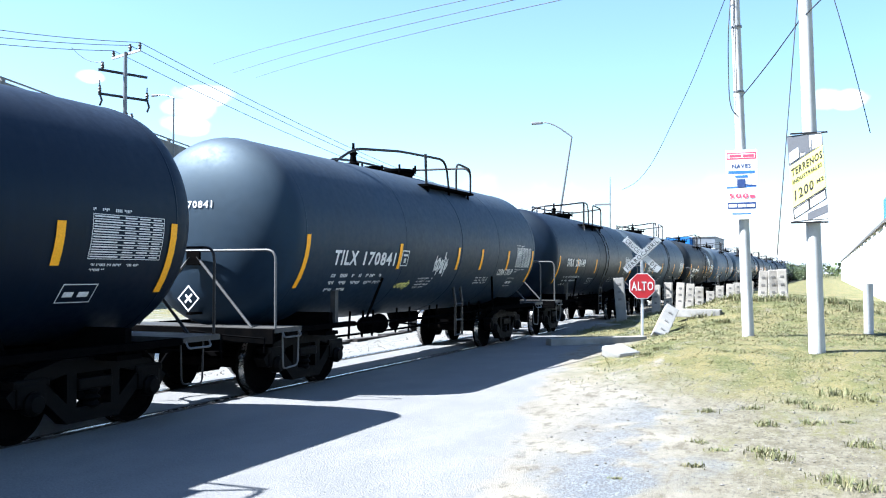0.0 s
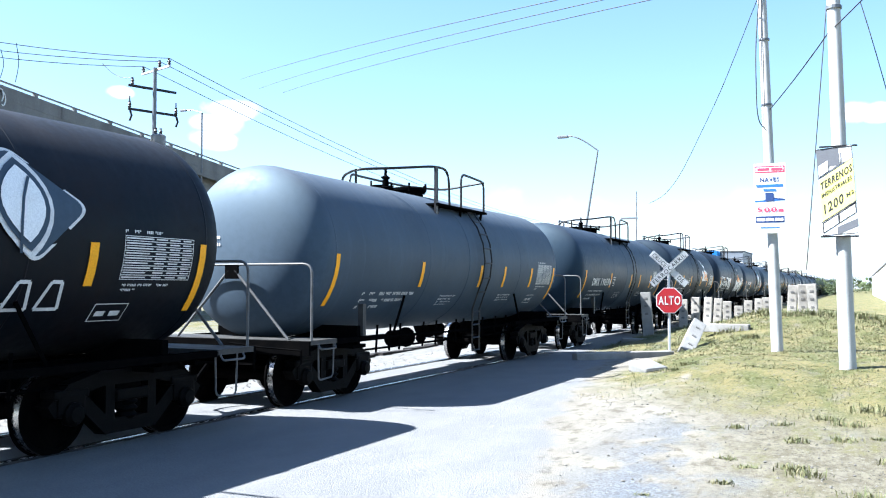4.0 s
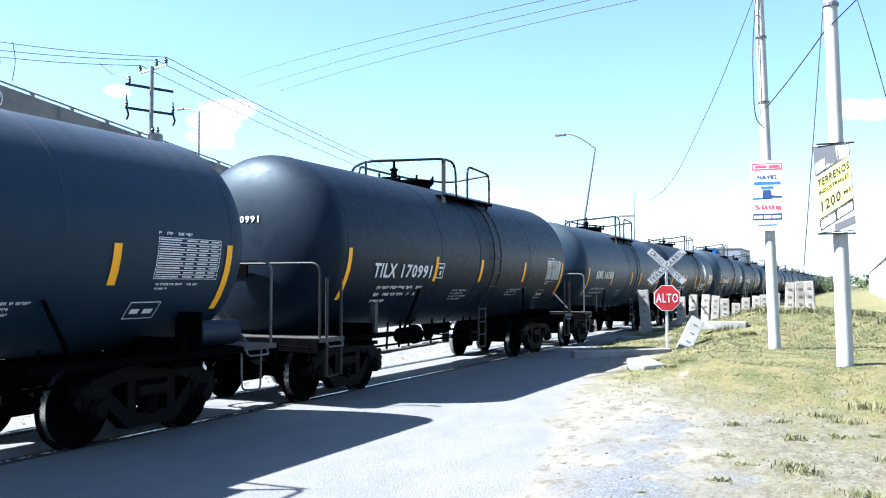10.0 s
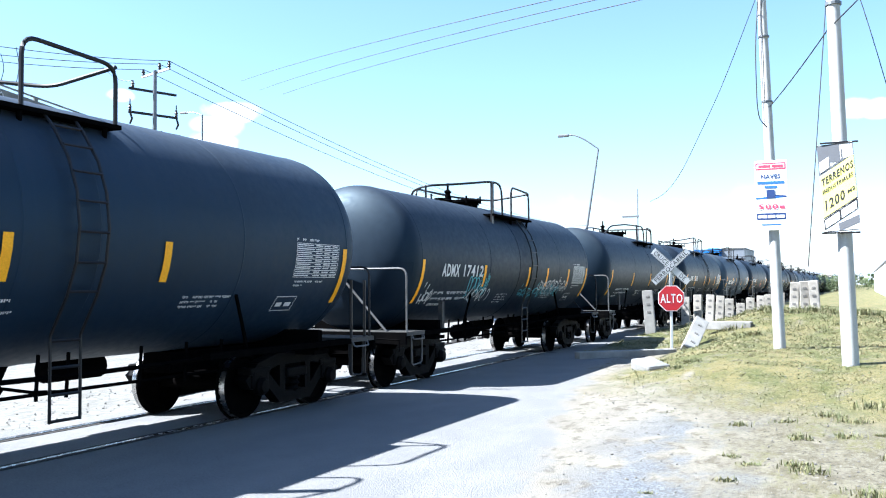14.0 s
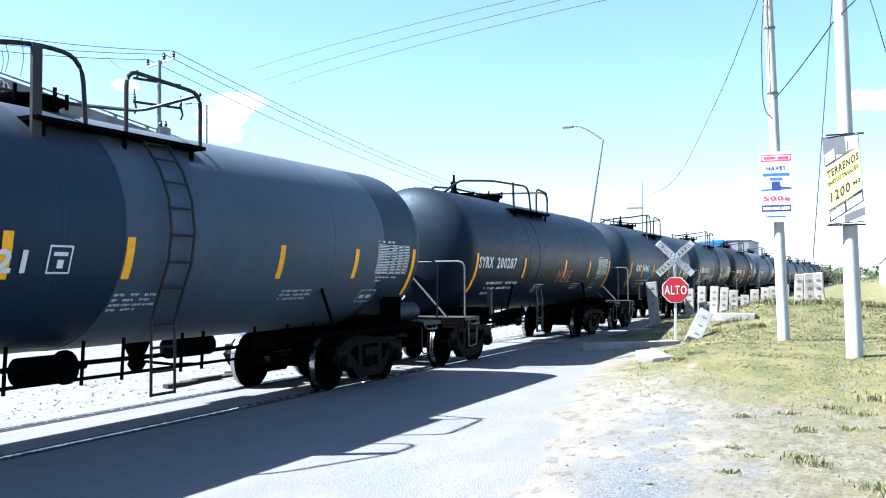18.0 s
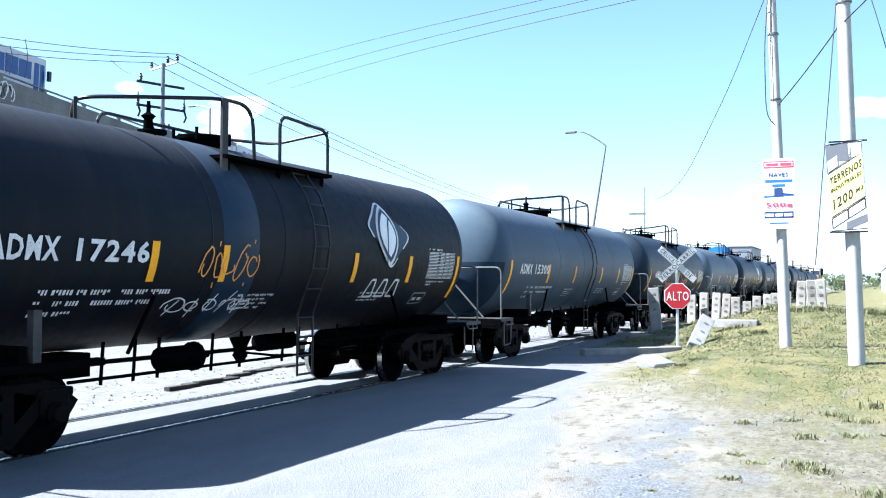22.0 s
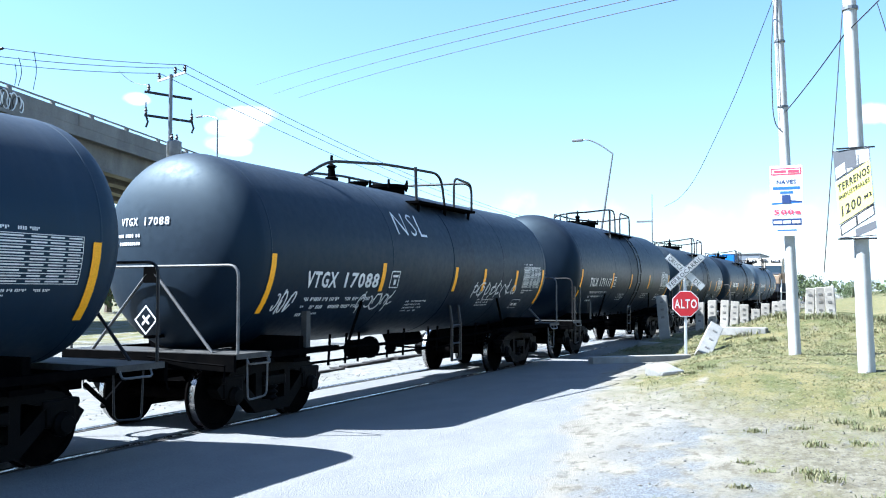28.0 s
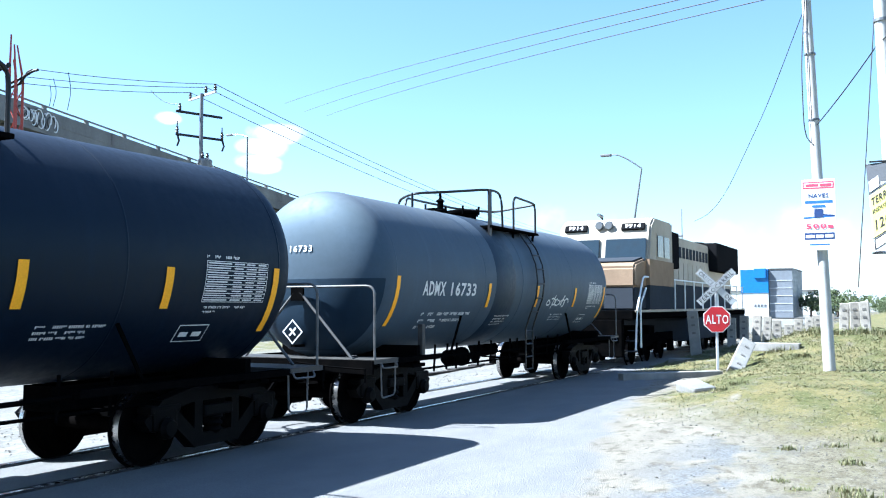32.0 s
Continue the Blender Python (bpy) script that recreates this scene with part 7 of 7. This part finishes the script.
# ---- locomotive ----
def build_locomotive():
    y0 = ENDS[-1] + 0.45 + SHIFT
    ob = thing("locomotive", pose(TRACK_X, y0, 0), "cream and dark diesel locomotive coupled behind the tank cars", "locomotive")
    L = 20.6

    def hull(pts, x, name, mat, label="", bevel=0.0):
        """A body with the side outline pts (y, z), of half width x."""
        bm = bmesh.new()
        a = [bm.verts.new((x, y, z)) for y, z in pts]
        c = [bm.verts.new((-x, y, z)) for y, z in pts]
        bm.faces.new(a)
        bm.faces.new(c[::-1])
        for k in range(len(pts)):
            bm.faces.new((a[k], a[(k + 1) % len(pts)], c[(k + 1) % len(pts)], c[k]))
        if bevel:
            bmesh.ops.recalc_face_normals(bm, faces=bm.faces[:])
            bmesh.ops.bevel(bm, geom=bm.edges[:], offset=bevel, segments=2, affect="EDGES")
        return part(name, bm, mat, ob, label)

    part("frame", boxes((-1.5, 1.5, 0.4, L - 0.3, 1.45, 1.72), bevel=0.03), M["under"], ob, "dark underframe and walkway")
    part("walkway_edge", boxes((1.5, 1.53, 0.6, L - 0.5, 1.66, 1.73)), M["cream"], ob, "pale walkway edge")
    hull([(0.95, 1.72), (0.95, 2.45), (2.3, 2.45), (2.3, 1.72)], 1.40, "nose_lower", M["loco_dark"], "dark lower nose", 0.06)
    hull([(0.93, 2.42), (0.95, 3.02), (1.10, 3.16), (2.3, 3.34), (2.3, 2.42)], 1.42, "nose_front", M["tan"], "tan nose front", 0.06)
    part("nose_top", boxes((-1.3, 1.3, -0.55, 0.55, 0.0, 0.03), bevel=0.01), M["loco_dark"], ob, "dark anti-glare nose top", m=pose(0, 1.70, 3.28, 8.5))
    part("nose_door", boxes((-0.35, 0.35, 0.89, 0.94, 1.8, 2.95), bevel=0.02), M["tan"], ob, "nose door")
    cab = hull([(2.25, 1.72), (2.25, 3.28), (2.42, 3.95), (2.62, 4.45), (3.0, 4.68), (5.4, 4.68), (5.4, 1.72)], 1.52, "cab", M["cream"], "cream wide cab", 0.06)
    part("cab_stripe", boxes((-1.535, 1.535, 2.24, 5.4, 1.74, 2.5)), M["loco_dark"], ob, "dark lower cab band")
    part("cab_band", boxes((-1.54, 1.54, 2.23, 5.41, 2.5, 3.32)), M["tan"], ob, "tan cab band")
    for s in (-1, 1):
        bm = bmesh.new()
        bm_box(bm, s * 0.76 - 0.66, s * 0.76 + 0.66, -0.03, 0.03, -0.38, 0.38, bevel=0.03)
        part("windshield", bm, M["cab_glass"], cab, "dark windshield pane", m=pose(0, 2.30, 3.62, -15))
        part("number_board", boxes((s * 0.95 - 0.38, s * 0.95 + 0.38, -0.04, 0.04, -0.12, 0.12), bevel=0.02), M["grille"], cab, "black number board", m=pose(0, 2.56, 4.38, -30))
        vs, fs = letters("9914", 0.14, 0.5)
        part("board_digits", flat_faces(bmesh.new(), vs, fs, lambda u, v: (u + s * 0.95 - 0.25, -0.045, v - 0.07)), M["sheet"], cab, "white digits", m=pose(0, 2.56, 4.38, -30))
        for k in range(2):
            part("side_window", boxes((s * 1.5, s * 1.56, 3.25 + 0.85 * k, 3.95 + 0.85 * k, 3.42, 4.12)), M["cab_glass"], cab, "dark side window")
            part("window_frame", boxes((s * 1.515, s * 1.535, 3.18 + 0.85 * k, 4.02 + 0.85 * k, 3.35, 4.19)), M["cream"], cab)
        part("headlight", turned([(-0.05, 0.12), (0.0, 0.14), (0.08, 0.14)], "y", (s * 0.16, 2.52, 4.45), 14), M["galv"], cab, "round headlight")
        steps = boxes(*[(s * 1.2, s * 1.52, 0.55 + 0.14 * k, 0.75 + 0.14 * k, 0.5 + 0.3 * k, 0.53 + 0.3 * k) for k in range(4)])
        part("front_steps", steps, M["loco_dark"], ob, "dark boarding steps")
        part("step_rail", tube(rounded([(s * 1.52, 0.55, 0.55), (s * 1.52, 0.75, 1.7), (s * 1.50, 1.6, 2.75), (s * 1.50, 2.2, 2.75)], 0.2), 0.03, 7), M["sheet"], ob, "white step handrail")
        part("step_rail", tube(rounded([(s * 1.52, 1.15, 0.6), (s * 1.52, 1.15, 1.9), (s * 1.50, 1.9, 2.4)], 0.2), 0.03, 7), M["sheet"], ob, "white step handrail")
        part("side_rail", tube([(s * 1.48, 5.6, 2.75), (s * 1.48, L - 0.7, 2.75)], 0.025, 6), M["sheet"], ob, "white handrail")
        y = 5.8
        while y < L - 0.6:
            part("stanchion", tube([(s * 1.48, y, 1.72), (s * 1.48, y, 2.75)], 0.025, 6), M["sheet"], ob, "white stanchion")
            y += 1.55
    hood = hull([(5.4, 1.72), (5.4, 4.35), (5.6, 4.45), (L - 1.1, 4.45), (L - 0.9, 4.3), (L - 0.9, 1.72)], 0.95, "long_hood", M["cream"], "cream engine hood", 0.04)
    part("hood_stripe", boxes((-0.97, 0.97, 5.42, L - 0.88, 1.74, 2.65)), M["loco_dark"], ob, "dark lower hood band")
    part("air_box", boxes((-1.25, 1.25, 5.45, 7.6, 3.2, 4.5), bevel=0.05), M["grille"], ob, "black air intake")
    part("radiator", boxes((-1.35, 1.35, L - 6.2, L - 1.0, 3.35, 4.58), bevel=0.06), M["grille"], ob, "black flared radiator section")
    for k in range(3):
        part("roof_fan", turned([(4.58, 0.62), (4.66, 0.62), (4.67, 0.5)], "z", (0, L - 5.3 + 1.5 * k, 0), 20), M["grille"], ob, "radiator fan")
    part("exhaust", boxes((-0.35, 0.35, 10.3, 11.2, 4.45, 4.62), bevel=0.03), M["grille"], ob)
    for k in range(9):
        part("hood_door", boxes((0.95, 0.972, 7.9 + 0.8 * k, 8.6 + 0.8 * k, 2.75, 3.5)), M["cream"], hood, "hood access door")
    for k in range(10):
        part("wordmark_bar", boxes((0.95, 0.975, 8.2 + 0.62 * k, 8.55 + 0.62 * k, 3.68, 4.1)), M["loco_dark"], hood, "dark illegible lettering bar")
    part("fuel_tank", boxes((-1.45, 1.45, 8.0, 13.4, 0.55, 1.42), bevel=0.12), M["loco_dark"], ob, "dark fuel tank")
    part("pilot", boxes((-1.2, 1.2, 0.25, 0.5, 0.35, 1.45), bevel=0.03), M["under"], ob, "dark pilot plate")
    part("rear_pilot", boxes((-1.45, 1.45, L - 0.4, L - 0.15, 0.25, 1.5), bevel=0.03), M["loco_dark"], ob, "dark rear plate")
    part("coupler", boxes((-0.15, 0.15, -0.5, 0.3, 0.7, 0.98), bevel=0.03), M["under"], ob, "knuckle coupler")
    part("bell_horn", tube([(-0.4, 3.6, 4.7), (-0.4, 3.6, 4.85), (-0.4, 3.2, 4.88)], 0.06, 8), M["galv"], ob)
    for y in (4.4, L - 4.6):
        truck = part("bogie", boxes((-1.1, -0.95, -2.6, 2.6, 0.55, 0.95), (0.95, 1.1, -2.6, 2.6, 0.55, 0.95), (-1.0, 1.0, -0.4, 0.4, 0.6, 1.2), bevel=0.03), M["under"], ob, "black three-axle bogie", m=pose(0, y, 0))
        for k in range(3):
            WHEELSETS[2 + k].append(put("wheelset", cached("loco_wheelset", wheelset_mesh), truck, pose(0, -1.85 + 1.85 * k, 0.457), "turning steel wheels on an axle"))
            part("axle_box", boxes((1.08, 1.25, -0.2, 0.2, 0.3, 0.7), (-1.25, -1.08, -0.2, 0.2, 0.3, 0.7), bevel=0.03), M["under"], truck, m=pose(0, -1.85 + 1.85 * k, 0))
    TRAIN.append(ob)


build_locomotive()


# ---- road vehicles on the flyover ----
def build_bus():
    ob = thing("bus", pose(0, 0, 0), "white city bus with blue-tinted windows crossing the flyover", "bus")
    W, L, H = 1.2, 9.7, 3.0
    body = part("body", boxes((-W, W, 0, L, 0.45, H), bevel=0.12), M["white_sheet"], ob, "white bus body")
    for k in range(7):
        part("side_window", boxes((W - 0.01, W + 0.02, 1.75 + 0.98 * k, 2.66 + 0.98 * k, 1.55, 2.55), bevel=0.005), M["bus_blue"], body, "blue-tinted side window")
    for y in (0.55, L - 0.95):
        part("door", boxes((W - 0.01, W + 0.025, y, y + 0.75, 0.6, 2.6), bevel=0.005), M["bus_blue"], body, "glazed folding door")
        part("door_post", boxes((W + 0.02, W + 0.04, y + 0.35, y + 0.4, 0.6, 2.6)), M["white_sheet"], body)
    part("rear_window", boxes((-0.9, 0.9, -0.02, 0.02, 1.7, 2.5), bevel=0.005), M["white_sheet"], body)
    part("bumper", boxes((-W, W, -0.12, 0.1, 0.4, 0.65), bevel=0.03), M["grey_sheet"], ob, "grey bumper")
    part("roof_vent", boxes((-0.4, 0.4, 2.5, 3.3, H, H + 0.12), bevel=0.03), M["white_sheet"], ob)
    part("mirror", boxes((W + 0.1, W + 0.3, L - 0.1, L + 0.1, 1.7, 2.3), bevel=0.03), M["print_black"], ob, "black mirror")
    for x in (-W + 0.15, W - 0.15):
        for y in (1.5, L - 1.9):
            wheel = part("wheel", turned([(-0.13, 0.42), (-0.1, 0.47), (0.1, 0.47), (0.13, 0.42)], "x", (0, 0, 0), 20), M["wire"], ob, "black bus tyre", m=pose(x, y, 0.47))
            part("rim", turned([(-0.14, 0.25), (0.14, 0.25)], "x", (0, 0, 0), 16), M["galv"], wheel)
    return ob


def build_truck():
    ob = thing("box_truck", pose(0, 0, 0), "white articulated box truck driving over the flyover", "truck")
    W = 1.25
    box_ob = part("cargo_box", boxes((-W, W, 2.2, 9.6, 1.1, 3.5), bevel=0.04), M["white_sheet"], ob, "white cargo box")
    vs, fs = letters("SALTILLO", 0.75, 5.6, 0.02)
    part("sign_lettering", flat_faces(bmesh.new(), vs, fs, lambda u, v: (W + 0.015, 3.0 + u, 2.35 + v)), M["navy"], box_ob, "dark lettering on the cargo box")
    part("rear_frame", boxes((-W, W, 0.0, 2.1, 1.1, 3.55), bevel=0.04), M["grey_sheet"], ob, "grey rear module")
    for k in range(3):
        part("rear_panel", boxes((W, W + 0.02, 0.2 + 0.62 * k, 0.7 + 0.62 * k, 1.7, 3.2)), M["white_sheet"], ob)
    part("chassis", boxes((-0.5, 0.5, 0, 11.4, 0.7, 1.0)), M["under"], ob, "black chassis")
    cab = part("cab", boxes((-W, W, 9.75, 11.6, 0.6, 2.1), bevel=0.15), M["white_sheet"], ob, "white cab")
    part("cab_window", boxes((W - 0.01, W + 0.02, 10.2, 11.2, 1.3, 1.9)), M["glass"], cab, "dark cab window")
    part("windshield", boxes((-1.1, 1.1, 11.57, 11.63, 1.25, 1.9)), M["glass"], cab, "dark windshield")
    for x in (-W + 0.2, W - 0.2):
        for y in (1.2, 2.4, 10.6):
            part("wheel", turned([(-0.15, 0.45), (-0.12, 0.5), (0.12, 0.5), (0.15, 0.45)], "x", (0, 0, 0), 20), M["wire"], ob, "black truck tyre", m=pose(x, y, 0.5))
    return ob


bus, truck = build_bus(), build_truck()
BRIDGE_TURN = math.degrees(math.atan(-BRIDGE_LEAN))


def on_bridge(y, off):
    p = bridge_point(y, off)
    drop = math.degrees(math.atan((bridge_z(y + 6) - bridge_z(y - 1)) / 7))
    return pose(p.x, y, p.z - 0.995, drop, 0, BRIDGE_TURN)


# ---- what moves ----
TRUCK_AT = 34.0     # where the truck's tail is at 21 s
# metres that the train has gone, second by second
GONE = [0.0, 14.2, 28.4, 42.6, 56.8, 71.0, 85.2, 99.4, 113.6, 127.73, 141.71, 155.55, 169.24, 182.86, 196.47, 210.08, 223.68, 237.28, 250.87, 264.46, 278.04, 291.62, 305.19, 318.76, 332.32, 345.88,
        359.43, 372.98, 386.52, 400.06, 413.59, 427.12, 440.64]


def gone(t):
    i = min(31, int(t))
    return GONE[i] + (GONE[i + 1] - GONE[i]) * (t - i)


def motions():
    for ob in TRAIN:
        at = ob.location.copy()
        walk(ob, [(t, pose(at.x, at.y - GONE[t], 0)) for t in range(33)])
    # all axles roll alike: one roll for the leading and one for the trailing axles
    for wheels in WHEELSETS:
        lead = wheels[0]
        at = lead.location.copy()
        walk(lead, [(k / 30, pose(at.x, at.y, at.z, math.degrees(gone(k / 30) / 0.457))) for k in range(961)])
        for other in wheels[1:]:
            other.rotation_mode = "QUATERNION"
            other.animation_data_create()
            other.animation_data.action = lead.animation_data.action
            other.animation_data.action_slot = lead.animation_data.action_slot
    walk(bus, [(t, on_bridge(38.0 + 10.4 * (t - 23), 2.6)) for t in [0, 4, 8, 12, 16, 18, 20] + [20.5 + 0.5 * k for k in range(24)]])
    walk(truck, [(0, on_bridge(-200, 4.6)), (10.5, on_bridge(-199, 4.6))] + [(11 + 0.5 * k, on_bridge(TRUCK_AT + 24.0 * (0.5 * k - 10), 4.6)) for k in range(29)] + [(29.5, on_bridge(150, 4.6)), (32, on_bridge(150.2, 4.6))])


motions()
